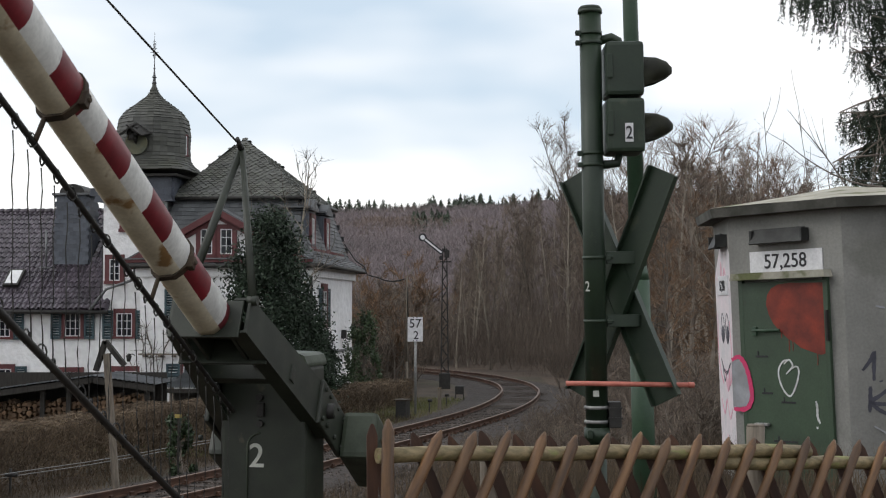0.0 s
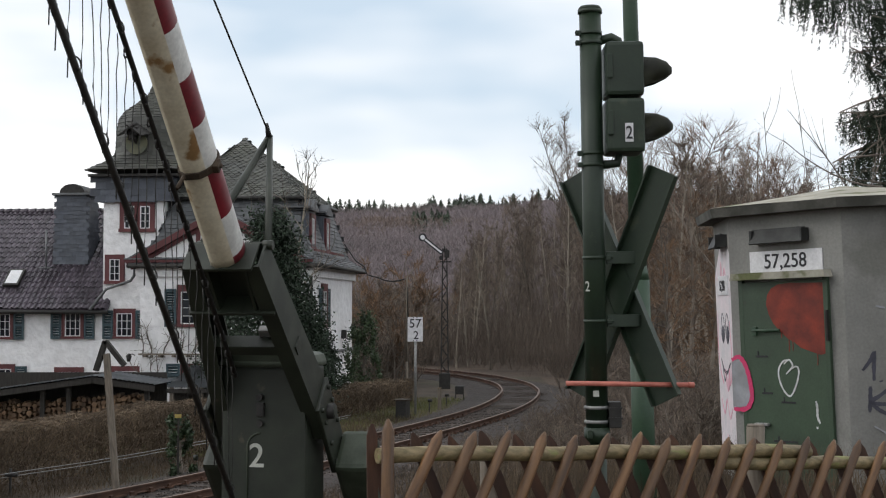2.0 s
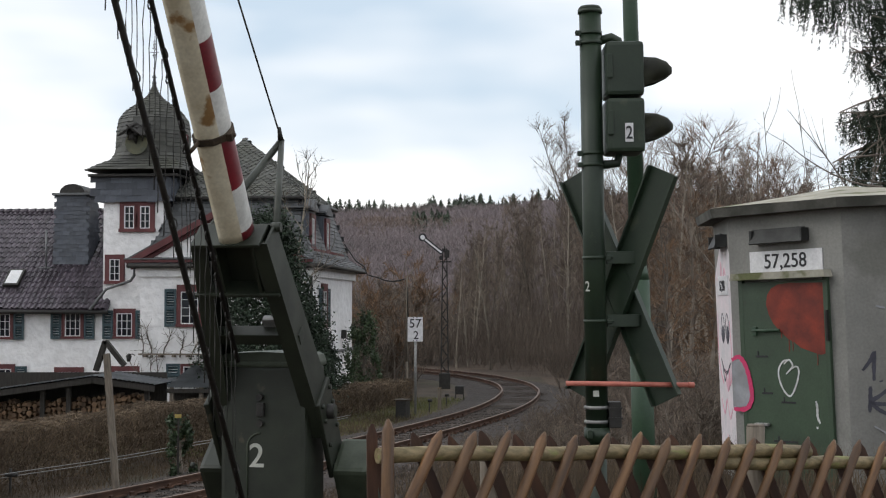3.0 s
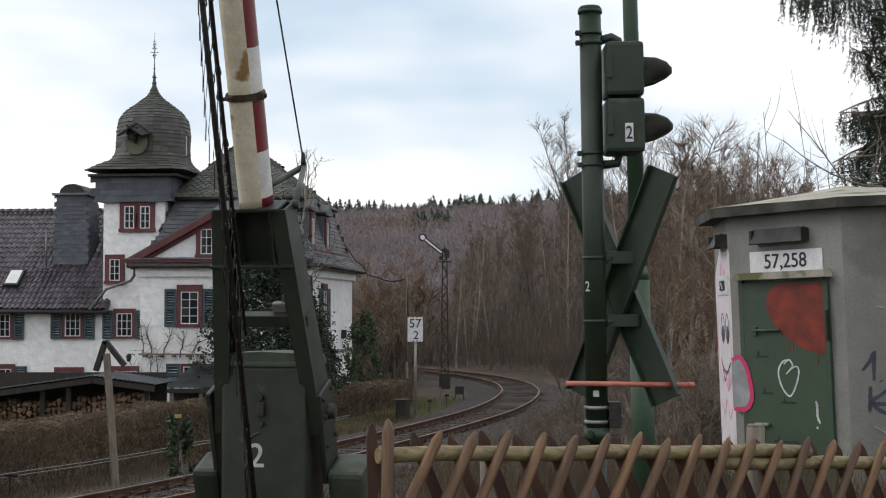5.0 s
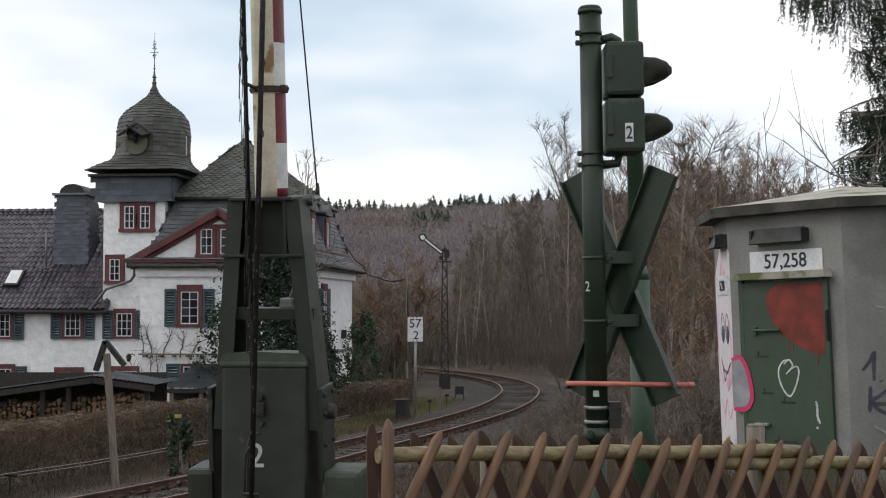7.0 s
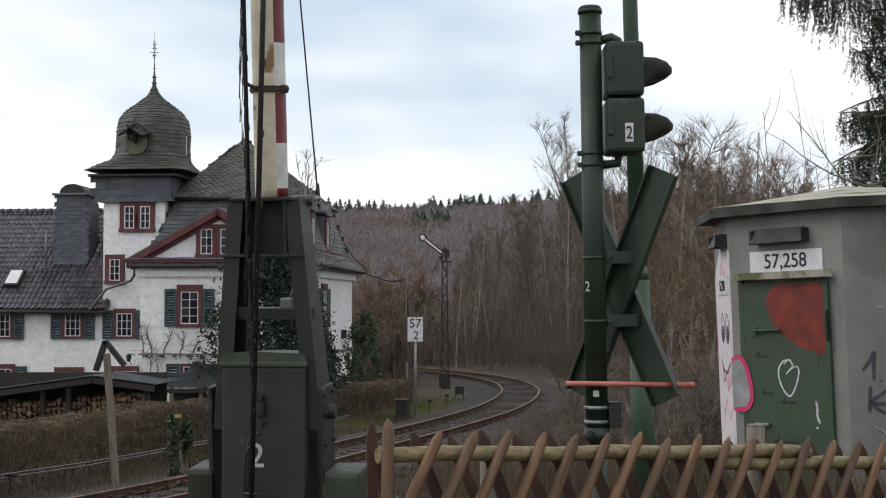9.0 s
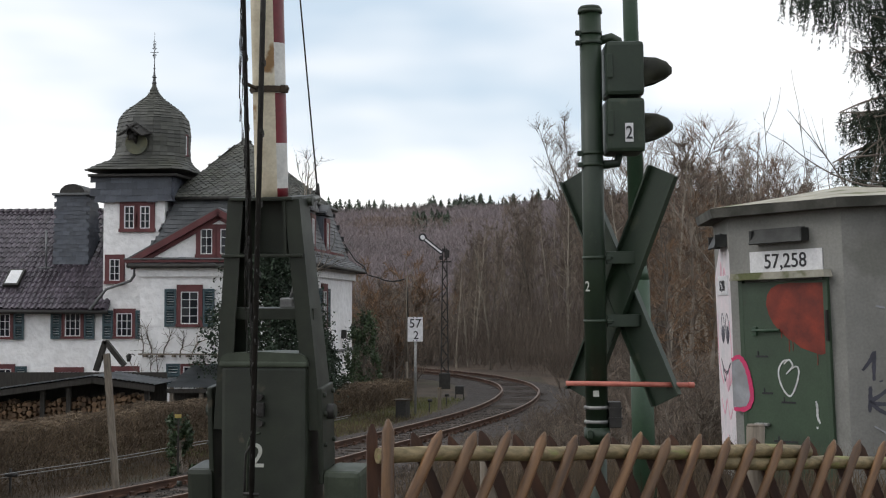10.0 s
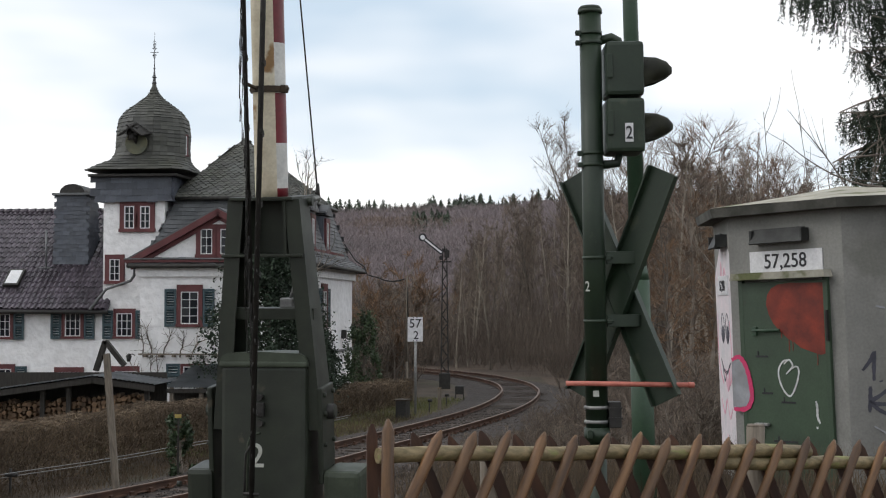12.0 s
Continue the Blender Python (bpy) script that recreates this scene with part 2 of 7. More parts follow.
# Grey-purple twigs, lifted a little further: distance haze mixed into the base colour.
M_TWIG_FAR = material("far_twigs_with_haze", (0.225, 0.192, 0.196), (0.165, 0.14, 0.145), 0.95, 0, 0.02, 20, 0.1, 0.01, island=0.3, spots=(0.16, 0.12, 0.10), spot_scale=0.012, spot_at=0.58)
M_LITTER = material("brown_leaf_litter", (0.080, 0.054, 0.036), (0.044, 0.030, 0.022), 0.95, 0, 0.4, 6, 0.8, 0.06)
# Log wood toned down: shade under the shed roof sits in the colour.
M_LOG = material("shaded_log_ends", (0.20, 0.125, 0.072), (0.11, 0.068, 0.042), 0.85, 0, 2, 30, 0.3, 0.01, island=0.5)


# ---- mesh helpers ----
def quad_box(bm, size, at=(0, 0, 0), m=None, bevel=0.0):
    """A box of that size centred at a place; chamfered edges if asked."""
    t = Matrix.Translation(at) @ Matrix.Diagonal((*size, 1))
    if m is not None:
        t = m @ t
    made = bmesh.ops.create_cube(bm, size=1.0, matrix=t)["verts"]
    if bevel:
        edges = list({e for v in made for e in v.link_edges})
        bmesh.ops.bevel(bm, geom=edges, offset=bevel, segments=2, affect="EDGES", profile=0.6)
    return bm


def tube(bm, p, q, r, r2=None, sides=8, cap=True):
    """A round bar from p to q, tapering from r to r2."""
    p, q = Vector(p), Vector(q)
    r2 = r if r2 is None else r2
    d = q - p
    if d.length < 1e-6:
        return bm
    turn = d.to_track_quat("Z", "Y").to_matrix()
    rings = []
    for c, rad in ((p, r), (q, r2)):
        rings.append([bm.verts.new(c + turn @ Vector((rad * math.cos(2 * math.pi * i / sides), rad * math.sin(2 * math.pi * i / sides), 0))) for i in range(sides)])
    for i in range(sides):
        f = bm.faces.new((rings[0][i], rings[0][(i + 1) % sides], rings[1][(i + 1) % sides], rings[1][i]))
        f.smooth = sides > 5
    if cap:
        bm.faces.new(rings[0][::-1])
        bm.faces.new(rings[1])
    return bm


def pipe(bm, points, r, sides=6, closed=False):
    """A bent round bar through the points, in one piece."""
    pts = [Vector(p) for p in points]
    n = len(pts)
    loops = []
    for i, p in enumerate(pts):
        d = (pts[(i + 1) % n] - pts[i - 1]) if closed else (pts[min(i + 1, n - 1)] - pts[max(i - 1, 0)])
        turn = d.to_track_quat("Z", "Y").to_matrix()
        loops.append([bm.verts.new(p + turn @ Vector((r * math.cos(2 * math.pi * k / sides), r * math.sin(2 * math.pi * k / sides), 0))) for k in range(sides)])
    for i in range(n if closed else n - 1):
        a, b = loops[i], loops[(i + 1) % n]
        for k in range(sides):
            bm.faces.new((a[k], a[(k + 1) % sides], b[(k + 1) % sides], b[k])).smooth = True
    if not closed:
        bm.faces.new(loops[0][::-1])
        bm.faces.new(loops[-1])
    return bm


def ring(bm, m, radius, r, around=10, sides=5):
    pipe(bm, [m @ Vector((radius * math.cos(2 * math.pi * i / around), radius * math.sin(2 * math.pi * i / around), 0)) for i in range(around)], r, sides, closed=True)
    return bm


def prism(bm, outline, thick, m=None):
    """A flat outline (x, z) in the plane y = 0, made thick towards +y."""
    m = m or Matrix()
    a = [bm.verts.new(m @ Vector((x, 0, z))) for x, z in outline]
    b = [bm.verts.new(m @ Vector((x, thick, z))) for x, z in outline]
    bm.faces.new(a)
    bm.faces.new(b[::-1])
    for i in range(len(a)):
        j = (i + 1) % len(a)
        bm.faces.new((a[j], a[i], b[i], b[j]))
    bmesh.ops.recalc_face_normals(bm, faces=bm.faces[:])
    return bm


def finish(name, bm, mat):
    me = bpy.data.meshes.new(name)
    bm.to_mesh(me)
    bm.free()
    for one in (mat if isinstance(mat, (list, tuple)) else (mat,)):
        me.materials.append(one)
    return me


def part(name, bm, mat, parent=None, label="", m=None):
    ob = new(name, finish(name, bm, mat))
    if parent is not None:
        ob.parent = parent
    if m is not None:
        ob.matrix_basis = m
    if label:
        ob["label"] = label
    return ob


def thing(name, label, category, m=None, group="", kind=""):
    ob = new(name)
    ob.empty_display_size = 0.2
    if m is not None:
        ob.matrix_basis = m
    return tagged(ob, label, category, group, kind)


def lettering(name, text, height, mat, parent, m, label="", squeeze=1.0):
    """Raised writing, its baseline centre at m, in the plane x, z of m, facing -y."""
    cu = bpy.data.curves.new(name, "FONT")
    cu.body, cu.size, cu.align_x, cu.extrude, cu.offset = text, height / 0.72, "CENTER", 0.002, height * 0.010
    tmp = bpy.data.objects.new(name, cu)
    scene.collection.objects.link(tmp)
    bpy.context.view_layer.update()
    me = bpy.data.meshes.new_from_object(tmp.evaluated_get(bpy.context.evaluated_depsgraph_get()))
    bpy.data.objects.remove(tmp)
    me.transform(Matrix.Diagonal((squeeze, 1, 1, 1)))
    me.transform(pose(0, 0, 0, 90))
    me.materials.clear()
    me.materials.append(mat)
    ob = new(name, me)
    ob.parent, ob.matrix_basis = parent, m
    if label:
        ob["label"] = label
    return ob


def nz(x, y, s):
    return noise.noise(Vector((x * s, y * s, 0.37)))


def smooth(a, b, v):
    t = min(1, max(0, (v - a) / (b - a)))
    return t * t * (3 - 2 * t)


# ---- track line and lie of the land ----
TRACK = [(-22.0, -11.0), (-17.6, -1.0), (-13.2, 9.0), (-8.9, 18.6), (-4.75, 27.4), (-2.0, 35.2), (0.1, 41.6), (1.55, 46.8),
         (2.55, 52.0), (3.12, 57.2), (3.2, 60.4), (3.1, 63.5), (2.6, 67.0), (1.5, 71.4), (-0.9, 77.0), (-4.4, 82.5), (-11.0, 90.0), (-24.0, 100.0)]
RAIL_TOP = -1.65


def curve_through(points, step):
    """Evenly spaced points on a smooth line through the given ones."""
    out = []
    n = len(points)
    for i in range(n - 1):
        p0, p1, p2, p3 = (Vector(points[max(0, min(n - 1, k))]) for k in (i - 1, i, i + 1, i + 2))
        for k in range(40):
            t = k / 40
            out.append(0.5 * ((2 * p1) + (p2 - p0) * t + (2 * p0 - 5 * p1 + 4 * p2 - p3) * t * t + (3 * p1 - p0 - 3 * p2 + p3) * t ** 3))
    out.append(Vector(points[-1]))
    even, rest = [out[0]], 0.0
    for a, b in zip(out[:-1], out[1:]):
        d = (b - a).length
        at = step - rest
        while at <= d:
            even.append(a.lerp(b, at / d))
            at += step
        rest = (rest + d) % step
    return even


LINE = curve_through(TRACK, 0.62)
LINE_NP = np.array([(p.x, p.y) for p in LINE])


def track_offset(x, y):
    """Distance from the centre line: positive on the camera's side."""
    d = np.hypot(LINE_NP[:, 0] - x, LINE_NP[:, 1] - y)
    i = int(min(max(d.argmin(), 1), len(LINE) - 2))
    t = LINE[i + 1] - LINE[i - 1]
    side = t.y * (x - LINE[i].x) - t.x * (y - LINE[i].y)
    return math.copysign(float(d.min()), side)


def height(x, y):
    """Ground level."""
    z = -1.9
    if -60 < x < 60 and -30 < y < 120:
        d = track_offset(x, y)
        near = smooth(3.2, 9.5, d) * (1 - smooth(11.4, 16.0, y - 1.2 * x))
        z += 1.9 * near
        z += 0.05 * nz(x, y, 0.6) * min(1, max(0, abs(d) - 2.5)) * (0.3 + smooth(8, 20, y))
        z -= 0.12 * (1 - smooth(1.2, 2.2, abs(d)))
    r = math.hypot(x, y)
    z += 1.5 * smooth(75, 140, y) * smooth(-30, 30, x)
    hill = smooth(150, 620, y) * (39.0 + 4 * nz(x, y, 0.006) - 14 * smooth(70, 190, x))
    z += hill + 3 * smooth(18, 60, x) * smooth(30, 90, y)
    z += 14 * smooth(60, 400, r) * smooth(40, -200, y)
    z += smooth(100, 300, r) * 2.5 * nz(x, y, 0.02)
    return z


def axis(near, far, n_near, n_far, centre=0.0):
    a = list(np.linspace(-near, near, n_near) + centre)
    b = [near * (far / near) ** (k / n_far) for k in range(1, n_far + 1)]
    return [centre - v for v in b[::-1]] + a + [centre + v for v in b]


xs = axis(16, 2400, 65, 34)
ys = axis(42, 2400, 150, 34, 40)
verts = [(x, y, height(x, y)) for y in ys for x in xs]
nx = len(xs)
faces = [(j * nx + i, j * nx + i + 1, (j + 1) * nx + i + 1, (j + 1) * nx + i) for j in range(len(ys) - 1) for i in range(nx - 1)]
me = bpy.data.meshes.new("ground")
me.from_pydata(verts, [], faces)
me.materials.append(M_GROUND)
me.materials.append(M_HILL)
me.materials.append(M_LITTER)
for f in me.polygons:
    f.use_smooth = True
    c = f.center
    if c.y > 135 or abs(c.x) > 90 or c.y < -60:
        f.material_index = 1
    elif c.y > 74 or c.x > 5 and c.y > 26:
        f.material_index = 2
tagged(new("ground", me), "winter ground of dead grass, moss and earth", "ground", kind="structure")

# ballast bed
bm = bmesh.new()
rows = []
for i, p in enumerate(LINE):
    t = (LINE[min(i + 1, len(LINE) - 1)] - LINE[max(i - 1, 0)]).normalized()
    side = Vector((t.y, -t.x))
    row = []
    for o, z in ((-3.0, -2.06), (-2.0, -1.86), (-1.45, -1.81), (-0.7, -1.83), (0, -1.84), (0.7, -1.83), (1.45, -1.81), (2.0, -1.86), (3.2, -2.06)):
        q = p + side * o
        row.append(bm.verts.new((q.x, q.y, z + 0.02 * nz(q.x, q.y, 2.3))))
    rows.append(row)
for a, b in zip(rows[:-1], rows[1:]):
    for k in range(8):
        bm.faces.new((a[k], a[k + 1], b[k + 1], b[k]))
bmesh.ops.recalc_face_normals(bm, faces=bm.faces[:])
tagged(part("ballast_bed", bm, M_BALLAST), "brown-grey crushed stone ballast under the track", "ballast", kind="structure")

# loose stones of the ballast near the crossing
rnd = random.Random(5)


def stone(bm, c, s, r):
    vs = []
    for k in range(6):
        d = Vector(((1, 0, 0), (-1, 0, 0), (0, 1, 0), (0, -1, 0), (0, 0, 1), (0, 0, -1))[k])
        vs.append(bm.verts.new(Vector(c) + Matrix.Rotation(r * 6, 3, "Z") @ Matrix.Rotation(r * 4, 3, "X") @ (d * s * (0.6 + 0.8 * ((r * 977 * (k + 1)) % 1)))))
    for a, b, e in ((0, 2, 4), (2, 1, 4), (1, 3, 4), (3, 0, 4), (2, 0, 5), (1, 2, 5), (3, 1, 5), (0, 3, 5)):
        bm.faces.new((vs[a], vs[b], vs[e]))


bm = bmesh.new()
for _ in range(14000):
    i = rnd.randrange(30, 105)
    p, q = LINE[i], LINE[i + 1]
    t = (q - p).normalized()
    o = rnd.uniform(-2.6, 2.9) if rnd.random() < 0.8 else rnd.uniform(2.0, 5.5)
    c = p.lerp(q, rnd.random()) + Vector((t.y, -t.x)) * o
    zz = -1.83 - max(0, abs(o) - 1.5) * 0.14 if abs(o) < 3.0 else height(c.x, c.y) + 0.01
    stone(bm, (c.x, c.y, zz + 0.01), rnd.uniform(0.02, 0.042), rnd.random())
for _ in range(7000):
    i = rnd.randrange(26, 72)
    p, q = LINE[i], LINE[i + 1]
    t = (q - p).normalized()
    o = rnd.uniform(2.8, 8.5)
    c = p.lerp(q, rnd.random()) + Vector((t.y, -t.x)) * o
    stone(bm, (c.x, c.y, height(c.x, c.y) + 0.01), rnd.uniform(0.025, 0.06), rnd.random())
for _ in range(12000):
    i = rnd.randrange(54, 92)
    p, q = LINE[i], LINE[i + 1]
    t = (q - p).normalized()
    o = rnd.uniform(2.0, 5.4)
    c = p.lerp(q, rnd.random()) + Vector((t.y, -t.x)) * o
    stone(bm, (c.x, c.y, height(c.x, c.y) + 0.012), rnd.uniform(0.03, 0.07), rnd.random())
tagged(part("ballast_stones", bm, M_STONE), "loose crushed ballast stones between and beside the rails", "stones", kind="stuff")

# rails: foot, web and head swept along the line
PROFILE = [(-0.062, -0.15), (0.062, -0.15), (0.062, -0.138), (0.012, -0.12), (0.010, -0.045), (0.035, -0.036), (0.035, -0.004), (0.028, 0), (-0.028, 0), (-0.035, -0.004), (-0.035, -0.036), (-0.010, -0.045), (-0.012, -0.12), (-0.062, -0.138)]
track_thing = thing("railway_track", "single railway track with rusty rails on wooden sleepers", "track", kind="structure")
for o in (-0.7525, 0.7525):
    bm = bmesh.new()
    rows = []
    for i, p in enumerate(LINE):
        t = (LINE[min(i + 1, len(LINE) - 1)] - LINE[max(i - 1, 0)]).normalized()
        side = Vector((t.y, -t.x))
        rows.append([bm.verts.new((p.x + side.x * (o + a), p.y + side.y * (o + a), RAIL_TOP + b)) for a, b in PROFILE])
    for a, b in zip(rows[:-1], rows[1:]):
        for k in range(len(PROFILE)):
            f = bm.faces.new((a[k], a[(k + 1) % len(PROFILE)], b[(k + 1) % len(PROFILE)], b[k]))
            f.material_index = 1 if k in (6, 7, 8) else 0
    bmesh.ops.recalc_face_normals(bm, faces=bm.faces[:])
    part("rail", bm, (M_RAIL, M_RAIL_TOP), track_thing, "rusty steel rail with a worn bright head")
bm = bmesh.new()
quad_box(bm, (2.5, 0.26, 0.15), bevel=0.01)
sleeper = finish("sleeper", bm, M_SLEEPER)
for i in range(24, len(LINE) - 24):
    t = (LINE[i + 1] - LINE[i - 1]).normalized()
    s = new("sleeper", sleeper)
    s.parent = track_thing
    s.matrix_basis = pose(LINE[i].x, LINE[i].y, -1.893 + 0.01 * math.sin(i * 7.3), 0, 0, math.degrees(math.atan2(t.y, t.x)) - 90 + 2 * math.sin(i * 3.1))
# rail chairs on each sleeper of the nearer stretch
bm = bmesh.new()
quad_box(bm, (0.30, 0.16, 0.03))
quad_box(bm, (0.05, 0.10, 0.06), (0.10, 0, 0.03))
quad_box(bm, (0.05, 0.10, 0.06), (-0.10, 0, 0.03))
chair = finish("rail_chair", bm, M_RAIL)
for i in range(30, 100):
    t = (LINE[i + 1] - LINE[i - 1]).normalized()
    for o in (-0.7525, 0.7525):
        s = new("rail_chair", chair)
        s.parent = track_thing
        s.matrix_basis = pose(LINE[i].x + t.y * o, LINE[i].y - t.x * o, -1.79, 0, 0, math.degrees(math.atan2(t.y, t.x)) - 90)


# ---- level-crossing barrier ----
PHI = 10.67                       # turn of the boom's plane
ARM = pose(-1.068, 9.265, 1.03, 0, 0, -PHI)   # the pivot: local -y is the way of the lowered boom, +x the shaft's right end


def arm_space(s, h, a=0.0):
    """A point of the raised arm in its own space: s along the boom, h above it, a along the shaft."""
    return Vector((a, -s, h))


barrier = thing("level_crossing_barrier", "green railway crossing barrier with red and white boom, swinging upward", "barrier", pose(-1.068, 9.265, 0, 0, 0, -PHI))
# fixed drive housing
bm = bmesh.new()
quad_box(bm, (0.565, 0.46, 1.33), (-0.045, 0.02, 0.665), bevel=0.03)
housing = part("drive_housing", bm, M_GREEN, barrier, "tall green sheet-metal drive housing")
bm = bmesh.new()
quad_box(bm, (0.585, 0.49, 0.035), (-0.045, 0.02, 1.338), bevel=0.012)
prism(bm, [(-0.322, 1.35), (0.262, 1.35), (0.245, 1.392), (0.21, 1.408), (-0.03, 1.418), (-0.27, 1.408), (-0.305, 1.392)], 0.47, pose(-0.015, -0.215, 0))
part("lid", bm, M_GREEN_LIGHT, housing, "rounded lid in lighter green")
lettering("number", "2", 0.155, M_NUMBER, housing, pose(-0.085, -0.213, 0.685), "pale stencilled number 2")
bm = bmesh.new()
tube(bm, (-0.06, -0.20, 1.13), (-0.06, -0.25, 1.13), 0.022, sides=10)
quad_box(bm, (0.05, 0.035, 0.09), (-0.055, -0.225, 1.05), bevel=0.008)
tube(bm, (-0.06, -0.20, 0.96), (-0.06, -0.24, 0.96), 0.022, sides=10)
part("lock", bm, M_IRON, housing, "dark lock case between two bolts")
bm = bmesh.new()
pts = [Vector((-0.06 - 0.085 * math.sin(k / 10 * math.pi / 2), -0.215, 0.90 - 0.085 * (1 - math.cos(k / 10 * math.pi / 2)))) for k in range(11)]
pipe(bm, pts + [Vector((-0.15, -0.215, 0.1))], 0.006, 5)
part("cable", bm, M_GREEN_LIGHT, housing)
bm = bmesh.new()
quad_box(bm, (0.7, 0.6, 0.12), (0, 0.02, 0.0), bevel=0.02)
part("foundation", bm, M_CONCRETE_DARK, barrier, "weathered concrete footing")
for side in (-1, 1):
    bm = bmesh.new()
    tube(bm, (side * 0.27, 0, 1.03), (side * 0.395 - 0.02, 0, 1.03), 0.05, sides=14)
    part("bearing", bm, M_IRON, barrier)

# swinging frame: two cheeks leaning together, cross bars, top box, counterweights
yoke = part("swing_frame", bmesh.new(), M_GREEN, barrier, "green swinging frame that carries the boom")
me = yoke.data
bm = bmesh.new()
for side in (-1, 1):
    lo, hi = ((-0.385, -0.262) if side < 0 else (0.31, 0.182))
    for at, thick, d0, d1 in ((0.0, 0.016, 0.15, 0.11),):
        vs = []
        for s, a, d in ((-0.10, lo, d0), (1.38, hi, d1)):
            for h in (-d, d):
                for w in (0, side * thick):
                    vs.append(bm.verts.new(arm_space(s, h, a + w)))
        for q in ((0, 1, 3, 2), (4, 6, 7, 5), (0, 4, 5, 1), (2, 3, 7, 6), (0, 2, 6, 4), (1, 5, 7, 3)):
            bm.faces.new([vs[k] for k in q])
    # flanges of the channel
    for h0 in (-1, 1):
        vs = []
        for s, a, d in ((-0.10, lo, 0.15), (1.38, hi, 0.11)):
            for h in (h0 * d, h0 * (d - 0.014)):
                for w in (0.0, -side * 0.085):
                    vs.append(bm.verts.new(arm_space(s, h, a + w)))
        for q in ((0, 1, 3, 2), (4, 6, 7, 5), (0, 4, 5, 1), (2, 3, 7, 6), (0, 2, 6, 4), (1, 5, 7, 3)):
            bm.faces.new([vs[k] for k in q])
bmesh.ops.recalc_face_normals(bm, faces=bm.faces[:])
bm.to_mesh(me)
bm.free()
for s, thick, half, hh, name in ((0.64, 0.075, 0.32, 0.05, "cross_bar"), (1.02, 0.02, 0.27, 0.11, "cross_plate"), (1.385, 0.022, 0.21, 0.115, "top_plate")):
    bm = bmesh.new()
    quad_box(bm, (2 * half, thick, 2 * hh), arm_space(s, -0.03, -0.05), bevel=0.005)
    part(name, bm, M_GREEN, yoke)
bm = bmesh.new()
quad_box(bm, (0.24, 0.34, 0.02), arm_space(1.20, 0.02, -0.02))
quad_box(bm, (0.02, 0.34, 0.16), arm_space(1.20, -0.04, 0.10))
quad_box(bm, (0.02, 0.34, 0.16), arm_space(1.20, -0.04, -0.13))
part("boom_socket", bm, M_GREEN, yoke, "dark box that holds the boom's foot")
bm = bmesh.new()
tube(bm, arm_space(0.68, 0.05, 0.06), arm_space(1.0, 0.06, 0.17), 0.012, sides=8)
quad_box(bm, (0.09, 0.07, 0.05), arm_space(0.70, 0.03, 0.06), bevel=0.01)
part("latch_rod", bm, M_GALV, yoke, "pale latch rod")
for side, out_a in ((-1, -0.062), (1, -0.05)):
    bm = bmesh.new()
    quad_box(bm, (0.035, 0.62, 0.30), arm_space(-0.14, 0.0, side * 0.362 + out_a), bevel=0.012)
    for s in (-0.38, -0.2, 0.0, 0.12):
        for h in (-0.1, 0.1):
            tube(bm, arm_space(s, h, side * 0.375 + out_a), arm_space(s, h, side * 0.398 + out_a), 0.016, sides=8)
    tube(bm, arm_space(0, 0, side * 0.375 + out_a), arm_space(0, 0, side * 0.43 + out_a), 0.042, sides=12)
    part("hinge_plate", bm, M_GREEN, yoke)
    bm = bmesh.new()
    quad_box(bm, (0.24 if side > 0 else 0.18, 0.60, 0.33), arm_space(-0.66, -0.01, side * (0.50 if side > 0 else 0.435) + out_a), bevel=0.035)
    tube(bm, arm_space(-0.5, 0.0, side * 0.63 + out_a), arm_space(-0.5, 0, side * 0.655 + out_a), 0.02, sides=8)
    part("counterweight", bm, M_GREEN_LIGHT if side > 0 else M_GREEN, yoke, "heavy rounded green counterweight")

# boom: eight-sided tube, cream underneath, red and white bands on the flank and top
BANDS = [(1.39, 1.45, 1), (1.45, 1.74, 0), (1.74, 2.06, 1), (2.06, 2.38, 0), (2.38, 2.68, 1), (2.68, 2.98, 0), (2.98, 3.28, 1), (3.28, 3.50, 0)]
s_at, red = 3.50, 1
while s_at < 7.4:
    BANDS.append((s_at, s_at + 0.3, red))
    s_at, red = s_at + 0.3, 1 - red
bm = bmesh.new()
SECTION = [(0.052, -0.100), (0.074, -0.072), (0.086, -0.036), (0.088, 0.006), (0.081, 0.046), (0.060, 0.074), (0.030, 0.087), (-0.040, 0.087), (-0.078, 0.070), (-0.100, 0.030), (-0.106, -0.064), (-0.092, -0.112), (-0.058, -0.136), (0.020, -0.128)]
NS = len(SECTION)
for s0, s1, red in BANDS:
    ends = []
    for s in (s0, s1):
        ends.append([bm.verts.new(arm_space(s, h, a)) for a, h in SECTION])
    for k in range(NS):
        f = bm.faces.new((ends[0][k], ends[0][(k + 1) % NS], ends[1][(k + 1) % NS], ends[1][k]))
        f.material_index = (2 if red else 1) if k < 7 else 0
        f.smooth = True
    if s0 == 1.39:
        bm.faces.new(ends[0])
bmesh.ops.remove_doubles(bm, verts=bm.verts[:], dist=0.0005)
bmesh.ops.recalc_face_normals(bm, faces=bm.faces[:])
part("boom", bm, (M_CREAM, M_WHITE, M_RED), yoke, "red and white banded boom, cream and rust-stained underneath")
